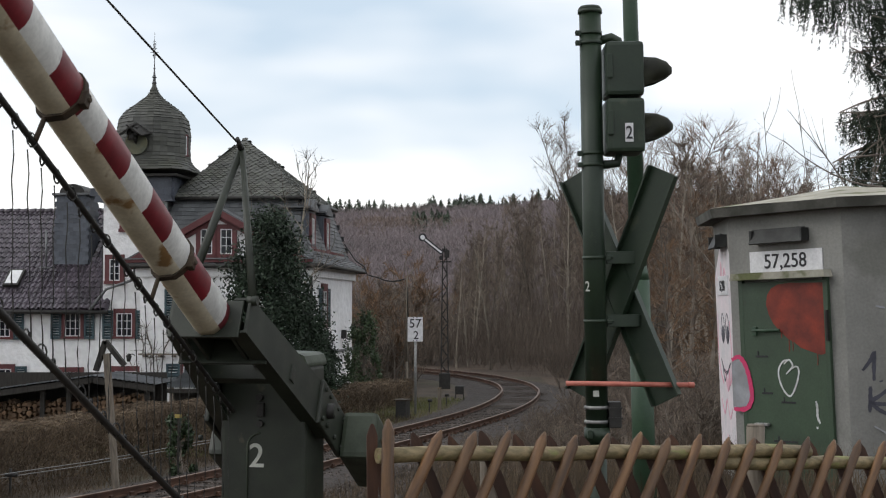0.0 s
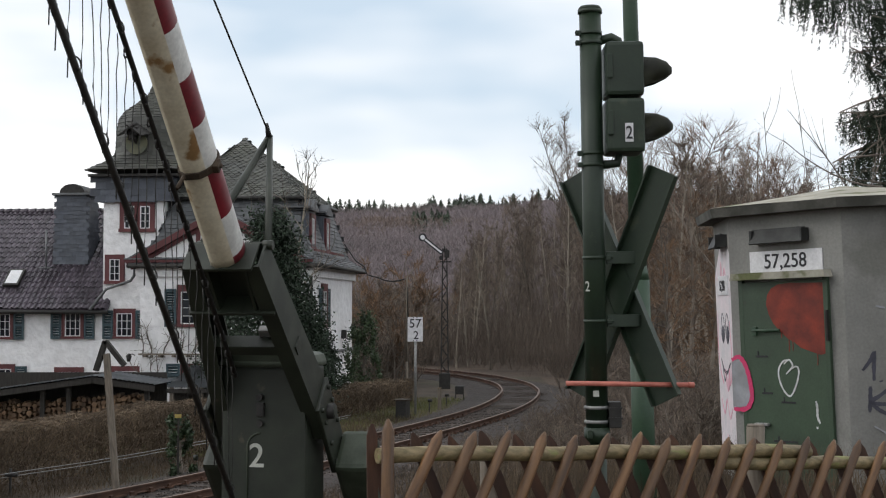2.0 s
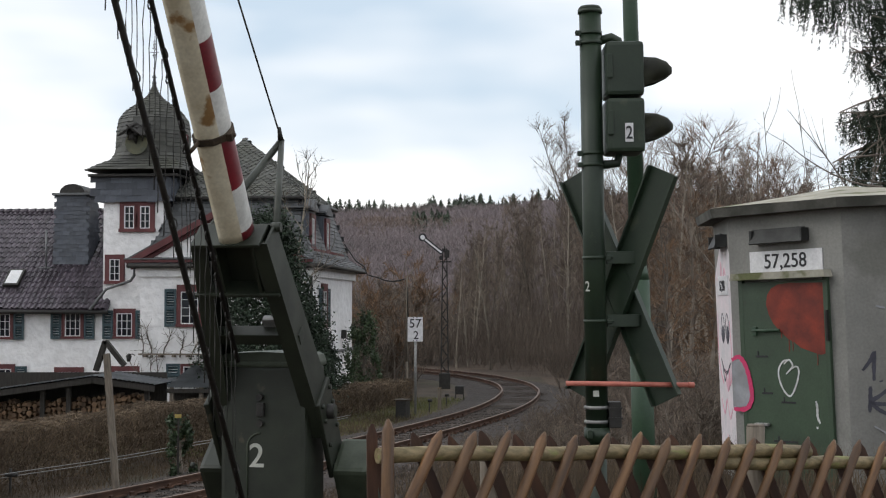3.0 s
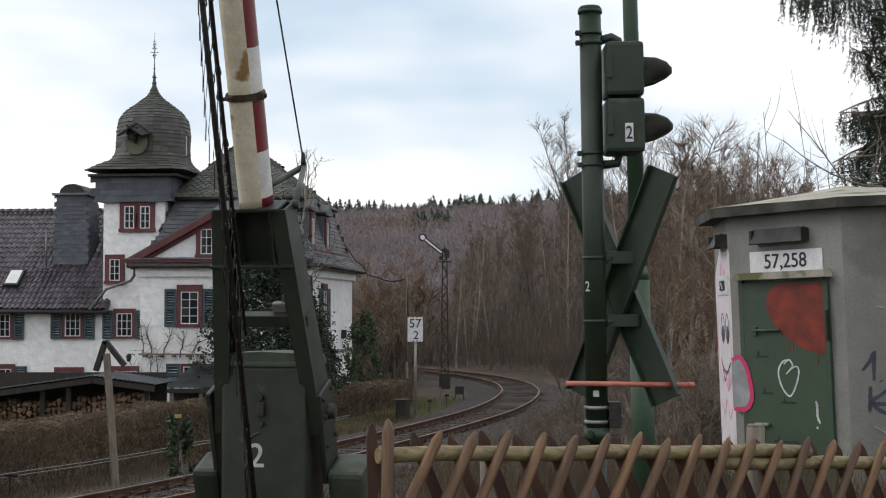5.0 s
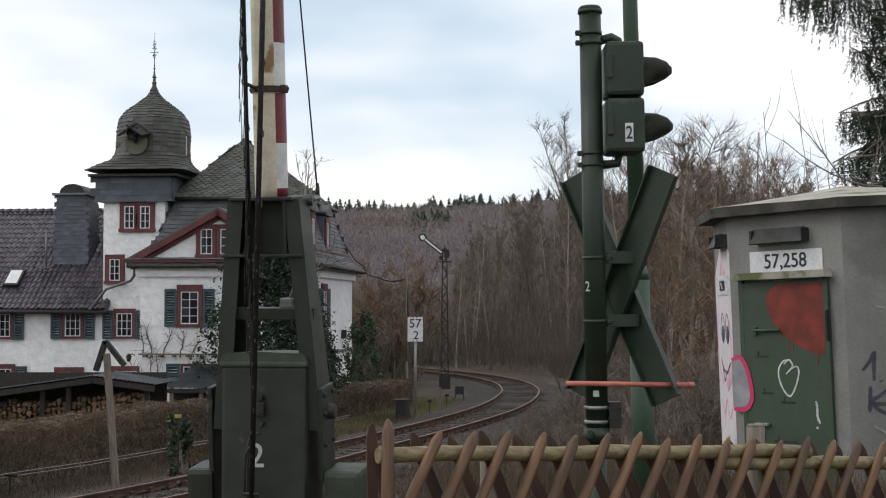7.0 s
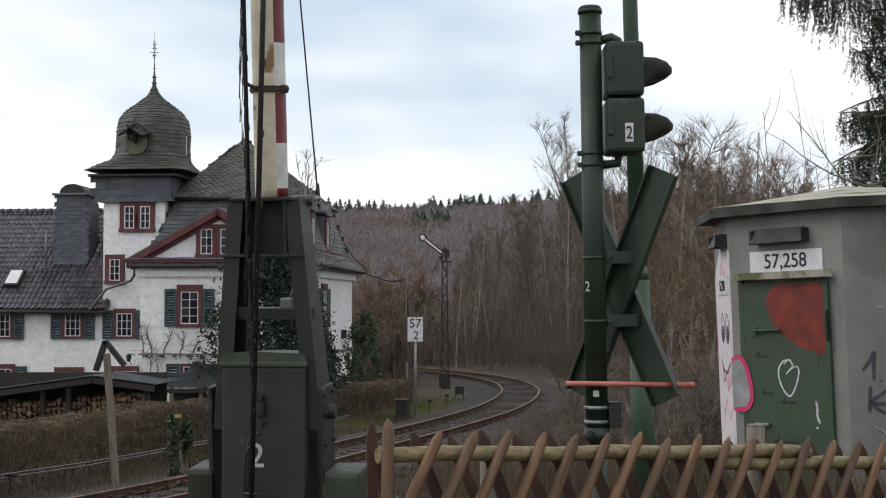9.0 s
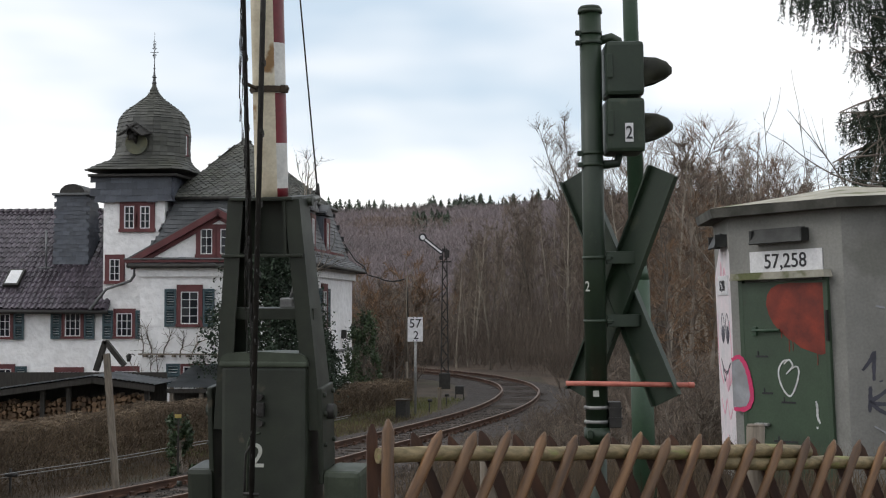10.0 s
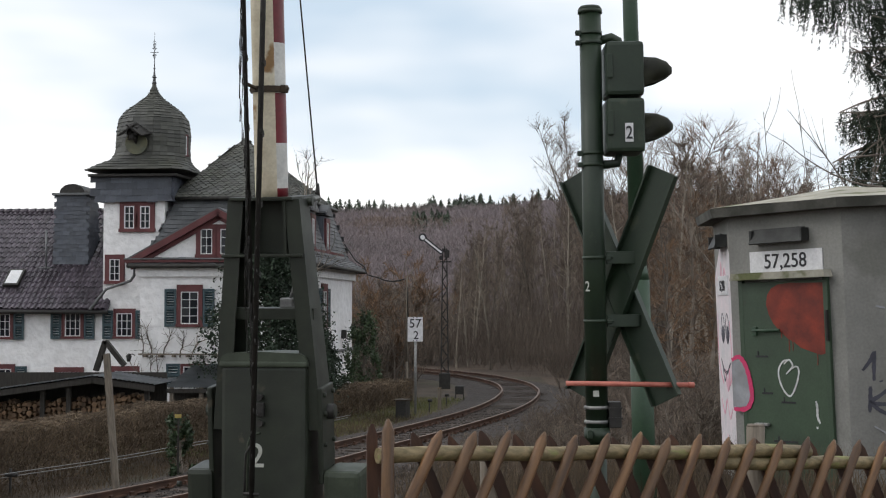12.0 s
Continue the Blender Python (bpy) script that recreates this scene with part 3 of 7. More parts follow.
for s in (2.085, 3.55, 4.98, 6.42):
    bm = bmesh.new()
    ends = []
    for ds in (-0.02, 0.02):
        ends.append([bm.verts.new(arm_space(s + ds, h * 1.09, a * 1.12)) for a, h in SECTION])
    for k in range(NS):
        bm.faces.new((ends[0][k], ends[0][(k + 1) % NS], ends[1][(k + 1) % NS], ends[1][k]))
    bm.faces.new(ends[0])
    bm.faces.new(ends[1])
    for a in (0.10, -0.10):
        quad_box(bm, (0.035, 0.05, 0.07), arm_space(s, -0.05, a), bevel=0.006)
        tube(bm, arm_space(s, -0.05, a - 0.03), arm_space(s, -0.05, a + 0.03), 0.012, sides=6)
    tube(bm, arm_space(s, -0.08, -0.06), arm_space(s + 0.02, -0.27, -0.07), 0.012, sides=6)
    bmesh.ops.recalc_face_normals(bm, faces=bm.faces[:])
    part("boom_clamp", bm, M_RUST, yoke, "rusty clamp round the boom")
# king post and stay wire above the boom
APEX = arm_space(1.37, 1.15, -0.03)
for foot, r, name in ((arm_space(1.36, 0.10, 0.20), 0.024, "stay_leg"), (arm_space(1.36, 0.10, -0.21), 0.028, "stay_leg")):
    bm = bmesh.new()
    tube(bm, foot, APEX, r, r * 0.8, 8)
    tube(bm, foot - Vector((0.03, 0, 0)), foot + Vector((0.03, 0, 0)), 0.03, sides=8)
    part(name, bm, M_GREEN, yoke)
bm = bmesh.new()
tube(bm, APEX, arm_space(5.9, 0.09, -0.05), 0.006, sides=5)
tube(bm, APEX + Vector((0, 0, -0.02)), APEX + Vector((0, -0.1, 0.0)), 0.022, 0.012, 8)
part("stay_wire", bm, M_IRON, yoke, "thin dark stay wire")

# hanging skirt: top rail on the boom, bottom rail kept parallel below it by the hangers
DROP, RAIL_H, RAIL_A = 0.92, -0.27, -0.085
S0, S1 = 0.62, 7.0
bm = bmesh.new()
tube(bm, arm_space(S0, RAIL_H, RAIL_A), arm_space(S1, RAIL_H, RAIL_A), 0.015, sides=8)
part("top_rail", bm, M_IRON, yoke, "dark upper rail of the hanging skirt")
bottom = part("bottom_rail", bmesh.new(), M_IRON, barrier, "dark lower rail of the hanging skirt")
bm = bmesh.new()
S0 -= 0.2
tube(bm, arm_space(S0, 0, 0), arm_space(S1, 0, 0), 0.018, sides=8)
tube(bm, arm_space(S0 + 0.03, 0.0, -0.05), arm_space(S0 + 0.03, 0, 0.05), 0.012, sides=8)
pipe(bm, [arm_space(S0 + 0.02, 0.01, -0.05), arm_space(S0 + 0.14, 0.02, -0.055), arm_space(S0 + 0.28, 0.02, -0.05), arm_space(S0 + 0.36, 0.0, 0)], 0.008, 6)
S0 += 0.2
bm.to_mesh(bottom.data)
bm.free()
bm = bmesh.new()
ring(bm, pose(0, 0, -0.035, 0, 90, 0), 0.032, 0.005, 10, 4)
eye_mesh = finish("eye_ring", bm, M_IRON)
bm = bmesh.new()
z0 = -0.065
jig = [Vector((0.004 * math.sin(k * 1.9), 0.006 * math.sin(k * 2.7), z0 - k * (DROP - 0.1) / 8)) for k in range(9)]
pipe(bm, jig, 0.0034, 4)
hanger_mesh = finish("hanger", bm, M_IRON)
HANGERS = []
STEP = 0.145
k = 0
while S0 + 0.1 + k * STEP < S1 - 0.1:
    s = S0 + 0.1 + k * STEP
    for rail, hh in ((yoke, RAIL_H), (bottom, 0.0)):
        e = new("eye_ring", eye_mesh)
        e.parent = rail
        e.matrix_basis = Matrix.Translation(arm_space(s, hh, RAIL_A if rail is yoke else 0.0)) @ pose(0, 0, 0, 78 if rail is yoke else 110, 0, 14 * math.sin(k * 2.1))
    h = new("hanger", hanger_mesh)
    h.parent = barrier
    HANGERS.append((h, s))
    k += 1

# rise of the boom: seconds and degrees above the level
RISE = [(0.0, 27.1), (0.5, 31.6), (1.0, 36.35), (1.5, 41.1), (2.0, 45.5), (2.5, 49.6), (3.0, 53.7), (3.5, 57.9), (4.0, 62.2), (4.5, 66.7), (5.0, 71.4),
        (5.5, 76.3), (5.75, 78.6), (6.0, 80.9), (6.2, 83.2), (6.4, 84.9), (6.6, 85.1), (6.8, 84.5), (7.0, 84.4), (7.5, 84.5), (9.0, 84.5), (12.0, 84.5)]


def raise_barrier():
    frame_rows, bottom_rows = [], []
    hanger_rows = [[] for _ in HANGERS]
    for t, deg in RISE:
        turn = Matrix.Translation((0, 0, 1.03)) @ Matrix.Rotation(-radians(deg), 4, "X")
        frame_rows.append((t, turn))
        low = turn.copy()
        settle = smooth(74, 84, deg)
        low = Matrix.Rotation(radians(2.9 * settle), 4, "Y") @ low
        low.translation = turn @ Vector((RAIL_A, 0, RAIL_H)) + Vector((0.055 - 0.06 * settle, -0.05 * settle, -DROP))
        bottom_rows.append((t, low))
        for rows_one, (h, s) in zip(hanger_rows, HANGERS):
            top = turn @ arm_space(s, RAIL_H, RAIL_A)
            sway = 2.0 * math.sin(s * 9) * (1 - smooth(60, 84, deg))
            rows_one.append((t, Matrix.Translation(top) @ pose(0, 0, 0, sway, 1.2 * math.sin(s * 5), 0)))
    walk(yoke, frame_rows)
    walk(bottom, bottom_rows)
    for rows_one, (h, s) in zip(hanger_rows, HANGERS):
        walk(h, rows_one)


# ---- rustic lattice fence along the crossing ----
FN = Vector((0.1654, 0.0922, -0.0112))       # from one slat to the next


def fence_at(n):
    return Vector((-0.032, 6.6, 0.0)) + FN * n


fence = thing("lattice_fence", "rustic lattice fence of brown half-round slats on round rails", "fence")
FD = Vector((FN.x, FN.y, 0)).normalized()
FB = Vector((-FD.y, FD.x, 0))                # away from the camera


def slat_mesh(name, mat, length, r):
    """A half-round pointed slat, its tip at the origin, hanging down."""
    bm = bmesh.new()
    prof = [(r * math.cos(a), -r * 1.05 * math.sin(a)) for a in [math.pi * k / 6 for k in range(7)]]
    loops = []
    for z, sc in ((-length, 1.0), (-length * 0.5, 1.04), (-0.055, 1.0), (-0.02, 0.55), (0.0, 0.22)):
        loops.append([bm.verts.new((x * sc, y * sc, z)) for x, y in prof])
    for a, b in zip(loops[:-1], loops[1:]):
        for k in range(7):
            bm.faces.new((a[k], a[(k + 1) % 7], b[(k + 1) % 7], b[k])).smooth = k < 6
    bm.faces.new(loops[0])
    bm.faces.new(loops[-1])
    bmesh.ops.recalc_face_normals(bm, faces=bm.faces[:])
    return finish(name, bm, mat)


rnd = random.Random(11)
YAW = math.degrees(math.atan2(FD.y, FD.x))
fronts = [slat_mesh("slat", M_SLAT, 1.30, r) for r in (0.028, 0.030, 0.027)]
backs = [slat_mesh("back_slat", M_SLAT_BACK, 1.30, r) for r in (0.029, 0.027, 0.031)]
TOPS = 1.132
for n in range(0, 24):
    p = fence_at(n + rnd.uniform(-0.05, 0.05))
    s = new("slat", fronts[n % 3])
    s.parent = fence
    s.matrix_basis = Matrix.Translation(p + Vector((0, 0, TOPS + rnd.uniform(-0.015, 0.015))) - FB * 0.05) @ pose(0, 0, 0, 0, 0, YAW) @ pose(0, 0, 0, 0, 26.5 + rnd.uniform(-2, 2), 0)
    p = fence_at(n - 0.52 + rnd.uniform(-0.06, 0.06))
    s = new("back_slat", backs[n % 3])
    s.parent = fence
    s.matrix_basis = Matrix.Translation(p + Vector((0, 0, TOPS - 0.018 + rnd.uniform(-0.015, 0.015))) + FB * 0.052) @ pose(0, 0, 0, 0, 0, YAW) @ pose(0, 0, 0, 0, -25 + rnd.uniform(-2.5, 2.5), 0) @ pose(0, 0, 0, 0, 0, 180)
# upright end slats
for n, dz, back in ((-1.46, 0.05, False), (-1.62, 0.02, True)):
    s = new("end_slat", (backs if back else fronts)[1])
    s.parent = fence
    s.matrix_basis = Matrix.Translation(fence_at(n) + Vector((0, 0, TOPS + dz)) + FB * (0.05 if back else -0.05)) @ pose(0, 0, 0, 0, 0.8, YAW + (180 if back else 0))
s = new("back_slat", backs[0])
s.parent = fence
s.matrix_basis = Matrix.Translation(fence_at(-1.5) + Vector((0, 0, TOPS - 0.1)) + FB * 0.052) @ pose(0, 0, 0, 0, 0, YAW) @ pose(0, 0, 0, 0, -14, 0) @ pose(0, 0, 0, 0, 0, 180)
# rails
for n0, n1, z0, z1 in ((-1.6, 12.2, 1.034, 0.922), (8.9, 24.5, 0.890, 0.735), (-1.6, 12.2, 0.42, 0.31), (8.9, 24.5, 0.30, 0.15)):
    bm = bmesh.new()
    a, b = fence_at(n0), fence_at(n1)
    a.z, b.z = z0, z1
    pts = [a.lerp(b, t / 8) + Vector((0, 0, 0.006 * math.sin(t * 2.3 + n0))) for t in range(9)]
    pipe(bm, pts, 0.036, 12)
    part("rail", bm, M_RAIL_WOOD, fence, "round rail, yellow-green with algae")
# posts
for n, top, mat in ((1.9, 0.97, M_POLE_WOOD), (10.75, 1.07, M_POLE_WOOD), (20.5, 0.95, M_POLE_WOOD)):
    bm = bmesh.new()
    p = fence_at(n)
    q = p + FB * 0.11
    tube(bm, (q.x, q.y, -0.15), (q.x, q.y, top - 0.012), 0.05, 0.05, 12)
    tube(bm, (q.x, q.y, top - 0.012), (q.x, q.y, top), 0.05, 0.044, 12)
    part("post", bm, mat, fence, "grey weathered round post")

# ---- flashing-light signal post with crossing sign, seen from behind ----
SIG = (0.936, 8.5)

signal = thing("crossing_signal_post", "dark green signal post with hooded lamps and crossing sign", "signal post", pose(SIG[0], SIG[1], 0, 0, -0.75, 0))
bm = bmesh.new()
tube(bm, (0, 0, -0.05), (0, 0, 0.92), 0.055, sides=20)
tube(bm, (0, 0, 0.92), (0, 0, 3.50), 0.067, 0.066, 20)
part("mast", bm, M_POST, signal, "tall dark green tubular mast")
bm = bmesh.new()
tube(bm, (0, 0, 3.48), (0, 0, 3.505), 0.074, 0.074, 20)
tube(bm, (0, 0, 3.505), (0, 0, 3.525), 0.074, 0.060, 20)
part("cap", bm, M_POST, signal)
for z in (3.36, 3.30, 2.63, 2.56, 2.0, 1.62):
    bm = bmesh.new()
    tube(bm, (0, 0, z - 0.010), (0, 0, z + 0.010), 0.071, sides=20)
    quad_box(bm, (0.035, 0.03, 0.030), (-0.075 if z > 2.5 else 0.085, -0.02, z), bevel=0.004)
    tube(bm, (-0.095 if z > 2.5 else 0.065, -0.03, z), (-0.065 if z > 2.5 else 0.11, -0.03, z), 0.007, sides=6)
    part("clamp_band", bm, M_POST, signal, "steel clamp band with bolt")
for z in (1.105, 1.02):
    bm = bmesh.new()
    tube(bm, (0, 0, z - 0.010), (0, 0, z + 0.010), 0.071, sides=20)
    tube(bm, (-0.075, -0.01, z), (-0.05, -0.02, z), 0.012, sides=8)
    part("clamp_band", bm, M_GALV, signal, "bright galvanised clamp band")
bm = bmesh.new()
tube(bm, (0, 0, 0.90), (0, 0, 0.985), 0.078, 0.076, 20)
quad_box(bm, (0.03, 0.04, 0.05), (-0.05, -0.07, 0.95), bevel=0.004)
part("mast_collar", bm, M_POST, signal)
# lamp housings
for z, name in ((3.125, "upper"), (2.785, "lower")):
    bm = bmesh.new()
    quad_box(bm, (0.225, 0.30, 0.325), (0.19, 0.0, z), bevel=0.025)
    lamp = part("lamp_housing", bm, M_POST, signal, "green lamp housing")
    bm = bmesh.new()
    quad_box(bm, (0.035, 0.02, 0.145), (0.095, -0.158, z + 0.01), pose(0, 0, 0), bevel=0.006)
    part("hinge_cover", bm, M_POST, lamp)
    bm = bmesh.new()
    # deep hood opening to the road side
    n = 16
    loops = []
    for x, r, drop in ((0.30, 0.100, 0.0), (0.39, 0.084, 0.010), (0.455, 0.054, 0.014), (0.487, 0.022, 0.012)):
        loops.append([bm.verts.new((x, r * 1.1 * math.sin(radians(a)), z - 0.01 + drop + r * math.cos(radians(a)))) for a in [-150 + 300 * k / n for k in range(n + 1)]])
    for a, b in zip(loops[:-1], loops[1:]):
        for k in range(n):
            bm.faces.new((a[k], a[k + 1], b[k + 1], b[k])).smooth = True
    bmesh.ops.solidify(bm, geom=bm.faces[:], thickness=0.006)
    part("hood", bm, M_VISOR, lamp, "blackish hood with a film of algae")
    bm = bmesh.new()
    tube(bm, (0.298, 0, z - 0.01), (0.312, 0, z - 0.01), 0.10, sides=20)
    part("lens", bm, M_BLACK, lamp, "dark unlit lens")
plate_thing = part("number_plate", quad_box(bmesh.new(), (0.048, 0.006, 0.112), (0.205, -0.153, 2.738)), M_PLATE, signal, "small white plate")
lettering("number", "2", 0.078, M_BLACK, plate_thing, pose(0.205, -0.158, 2.70), "black number 2", 0.8)
for z in (3.335, 2.60):
    bm = bmesh.new()
    pipe(bm, [(0.05, 0.0, z - 0.02), (0.13, 0, z), (0.165, 0, z - 0.02), (0.175, 0, z - 0.07)] if z > 3 else [(0.05, 0, z - 0.04), (0.15, 0, z - 0.03), (0.165, 0, z + 0.05)], 0.028, 8)
    part("bracket", bm, M_POST, signal)
# crossing sign: two crossed channel boards turned towards the road
sign_m = pose(0.15, 0.08, 1.80, 0, 0, -38)
for tilt, dy, L0, L1 in ((24.5, 0.0, -0.70, 0.78), (-24.5, 0.035, -0.72, 0.80)):
    bm = bmesh.new()
    m = sign_m @ pose(0, dy, 0, 0, tilt, 0)
    channel = [(-0.0975, 0.025), (-0.0875, 0.025), (-0.0875, -0.014), (0.0875, -0.014), (0.0875, 0.025), (0.0975, 0.025), (0.0975, -0.026), (-0.0975, -0.026)]
    prism(bm, channel, L1 - L0, m @ pose(0, 0, L0, 90))
    part("cross_board", bm, M_POST, signal, "green back of a crossing-sign board")
for z in (2.0, 1.62):
    bm = bmesh.new()
    quad_box(bm, (0.20, 0.02, 0.075), (0.17, -0.02, z), pose(0, 0, 0, 0, 0, 12), bevel=0.004)
    quad_box(bm, (0.05, 0.10, 0.07), (0.27, 0.03, z), pose(0, 0, 0, 0, 0, 12), bevel=0.004)
    part("sign_bracket", bm, M_POST, signal)
bm = bmesh.new()
quad_box(bm, (0.075, 0.10, 0.155), (0.105, 0.0, 1.06), bevel=0.006)
for z in (1.10, 1.04):
    quad_box(bm, (0.085, 0.11, 0.012), (0.105, 0.0, z))
part("terminal_box", bm, M_IRON, signal, "small dark terminal box")
bm = bmesh.new()
tube(bm, (-0.19, -0.09, 1.255), (0.56, -0.09, 1.235), 0.0155, sides=10)
tube(bm, (0.535, -0.09, 1.236), (0.57, -0.09, 1.235), 0.018, sides=10)
part("red_rod", bm, M_PINKROD, signal, "faded red rod fixed across the mast")
lettering("mark", "2", 0.06, M_NUMBER, signal, pose(-0.05, -0.068, 1.80), "faint pale number 2", 0.7)
bm = bmesh.new()
quad_box(bm, (0.035, 0.004, 0.035), (-0.01, -0.068, 1.19))
part("sticker", bm, M_NUMBER, signal, "torn pale sticker")

# tall tapered lamp post behind the signal
lamp_post = thing("lamp_post", "tall tapered green street lamp post", "lamp post", pose(1.46, 10.2, 0, 0, -1.45, 0))
bm = bmesh.new()
tube(bm, (0, 0, -0.05), (0, 0, 1.9), 0.085, 0.078, 20)
tube(bm, (0, 0, 1.9), (0, 0, 2.0), 0.078, 0.062, 20)
tube(bm, (0, 0, 2.0), (0, 0, 6.0), 0.062, 0.046, 20)
part("shaft", bm, M_POST_PALE, lamp_post)
bm = bmesh.new()
tube(bm, (0, 0, 5.95), (0, 0, 6.15), 0.05, 0.05, 16)
quad_box(bm, (0.16, 0.55, 0.10), (0, -0.22, 6.2), bevel=0.03)
part("lantern", bm, M_POST_PALE, lamp_post)

# ---- octagonal relay hut ----
HUT = pose(4.365, 14.0, 0.075, 0, -2.0, 0)
HR = 1.633      # corner radius
FIRST = -162.0  # turn of the corner between left wall and door wall


def hut_corner(k, r=HR):
    a = radians(FIRST + 45 * k)
    return Vector((r * math.cos(a), r * math.sin(a), 0))


hut = thing("relay_hut", "grey rendered eight-sided railway hut with green steel door and spray paint", "hut", HUT)
for k in range(8):
    a, b = hut_corner(k), hut_corner(k + 1)
    ai, bi = hut_corner(k, HR - 0.13), hut_corner(k + 1, HR - 0.13)
    bm = bmesh.new()
    vs = [bm.verts.new((p.x, p.y, z)) for z in (-0.25, 2.56) for p in (a, b, bi, ai)]
    for q in ((0, 1, 5, 4), (1, 2, 6, 5), (2, 3, 7, 6), (3, 0, 4, 7), (4, 5, 6, 7), (3, 2, 1, 0)):
        bm.faces.new([vs[i] for i in q])
    bmesh.ops.recalc_face_normals(bm, faces=bm.faces[:])
    part("wall", bm, M_CONCRETE, hut)
bm = bmesh.new()
low = [bm.verts.new(hut_corner(k, HR + 0.17) + Vector((0, 0, 2.54))) for k in range(8)]
mid = [bm.verts.new(hut_corner(k, HR + 0.19) + Vector((0, 0, 2.625))) for k in range(8)]
for k in range(8):
    bm.faces.new((low[k], low[(k + 1) % 8], mid[(k + 1) % 8], mid[k]))
bm.faces.new(low[::-1])
bm.faces.new(mid)
roof = part("roof_slab", bm, M_CONCRETE_DARK, hut, "dark weathered concrete roof edge")
bm = bmesh.new()
top = bm.verts.new((-0.33, -0.1, 2.835))
rim = [bm.verts.new(hut_corner(k, HR + 0.18) + Vector((0, 0, 2.629))) for k in range(8)]
for k in range(8):
    bm.faces.new((rim[k], rim[(k + 1) % 8], top))
bm.faces.new(rim[::-1])
bmesh.ops.subdivide_edges(bm, edges=bm.edges[:], cuts=4, use_grid_fill=True)
for v in bm.verts:
    v.co.z += 0.012 * nz(v.co.x, v.co.y, 3.0)
part("roof_skin", bm, M_CONCRETE_ROOF, hut, "pale mossy low-pitched roof")


def face_pose(k, along, z, out=0.0):
    """A pose on wall k: x along the wall to the right seen from outside, -y outward, z up."""
    a, b = hut_corner(k), hut_corner(k + 1)
    d = (b - a).normalized()
    c = (a + b) / 2 + d * along
    n = Vector((d.y, -d.x, 0))
    c = c + n * out
    return Matrix.Translation((c.x, c.y, z)) @ Matrix.Rotation(math.atan2(d.y, d.x), 4, "Z")


def ribbon(bm, line, width, y=-0.004, fade=0.35):
    """A flat stroke of paint through (x, z) points on a wall, thinning out at both ends."""
    pts = [Vector((x, 0, z)) for x, z in line]
    fine = []
    n = len(pts)
    for i in range(n - 1):
        p0, p1, p2, p3 = (pts[max(0, min(n - 1, k))] for k in (i - 1, i, i + 1, i + 2))
        for k in range(5):
            t = k / 5
            fine.append(0.5 * ((2 * p1) + (p2 - p0) * t + (2 * p0 - 5 * p1 + 4 * p2 - p3) * t * t + (3 * p1 - p0 - 3 * p2 + p3) * t ** 3))
    fine.append(pts[-1])
    rows = []
    for i, p in enumerate(fine):
        d = (fine[min(i + 1, len(fine) - 1)] - fine[max(i - 1, 0)]).normalized()
        side = Vector((-d.z, 0, d.x))
        end = min(i, len(fine) - 1 - i) / max(1, len(fine) * 0.2)
        w = width / 2 * (1 - fade + fade * min(1, end)) * (1 + 0.15 * math.sin(i * 2.1 + p.x * 40))
        rows.append([bm.verts.new(p + side * w + Vector((0, y, 0))), bm.verts.new(p - side * w + Vector((0, y, 0))),
                     bm.verts.new(p - side * w + Vector((0, y + 0.003, 0))), bm.verts.new(p + side * w + Vector((0, y + 0.003, 0)))])
    for a, b in zip(rows[:-1], rows[1:]):
        for k in range(4):
            bm.faces.new((a[k], a[(k + 1) % 4], b[(k + 1) % 4], b[k]))
    bm.faces.new(rows[0][::-1])
    bm.faces.new(rows[-1])
    bmesh.ops.recalc_face_normals(bm, faces=bm.faces[:])
    return bm


# door wall
DZ = 0.05
bm = bmesh.new()
quad_box(bm, (0.90, 0.05, 1.86), (0, 0, 0.93 + DZ), bevel=0.006)
door = part("door", bm, M_DOOR, hut, "green steel door with a red sprayed patch", face_pose(0, -0.02, 0, 0.012))
for x in (-0.465, 0.47):
    bm = bmesh.new()
    quad_box(bm, (0.05, 0.06, 1.92), (x, 0, 0.95 + DZ), bevel=0.006)
    part("jamb", bm, M_DOOR, hut, "", face_pose(0, -0.02, 0, 0.01))
bm = bmesh.new()
prism(bm, [(-0.53, 0.0), (0.53, 0.0), (0.51, 0.065), (-0.51, 0.065)], 0.12, pose(0, -0.13, 1.885 + DZ))
part("door_canopy", bm, M_CONCRETE_ROOF, hut, "narrow pale drip moulding over the door", face_pose(0, -0.01, 0, 0.0))
bm = bmesh.new()
outline = [(0.448, 0.335), (0.448, 0.0), (0.449, -0.20), (0.447, -0.30), (0.40, -0.315), (0.30, -0.285), (0.19, -0.25), (0.12, -0.20), (0.05, -0.165), (-0.03, -0.10), (-0.10, -0.03), (-0.15, 0.06), (-0.175, 0.15), (-0.16, 0.24), (-0.11, 0.30), (-0.03, 0.335), (0.10, 0.345), (0.28, 0.338)]
prism(bm, outline, 0.003, pose(0, -0.0285, 1.50 + DZ))
part("sprayed_patch", bm, M_SPRAY_RED, door, "round patch of red spray paint")
for dx, dz, L in ((0.06, -0.16, 0.13), (0.10, -0.18, 0.10), (0.36, -0.29, 0.12), (-0.02, -0.09, 0.07)):
    bm = bmesh.new()
    ribbon(bm, [(dx, 1.55 + dz), (dx + 0.004, 1.55 + dz - L * 0.5), (dx, 1.55 + dz - L)], 0.008, -0.0285)
    part("paint_drip", bm, M_SPRAY_RED, door)
bm = bmesh.new()
pipe(bm, [(-0.33, -0.05, 1.46), (-0.27, -0.055, 1.462), (-0.02, -0.055, 1.462)], 0.014, 8)
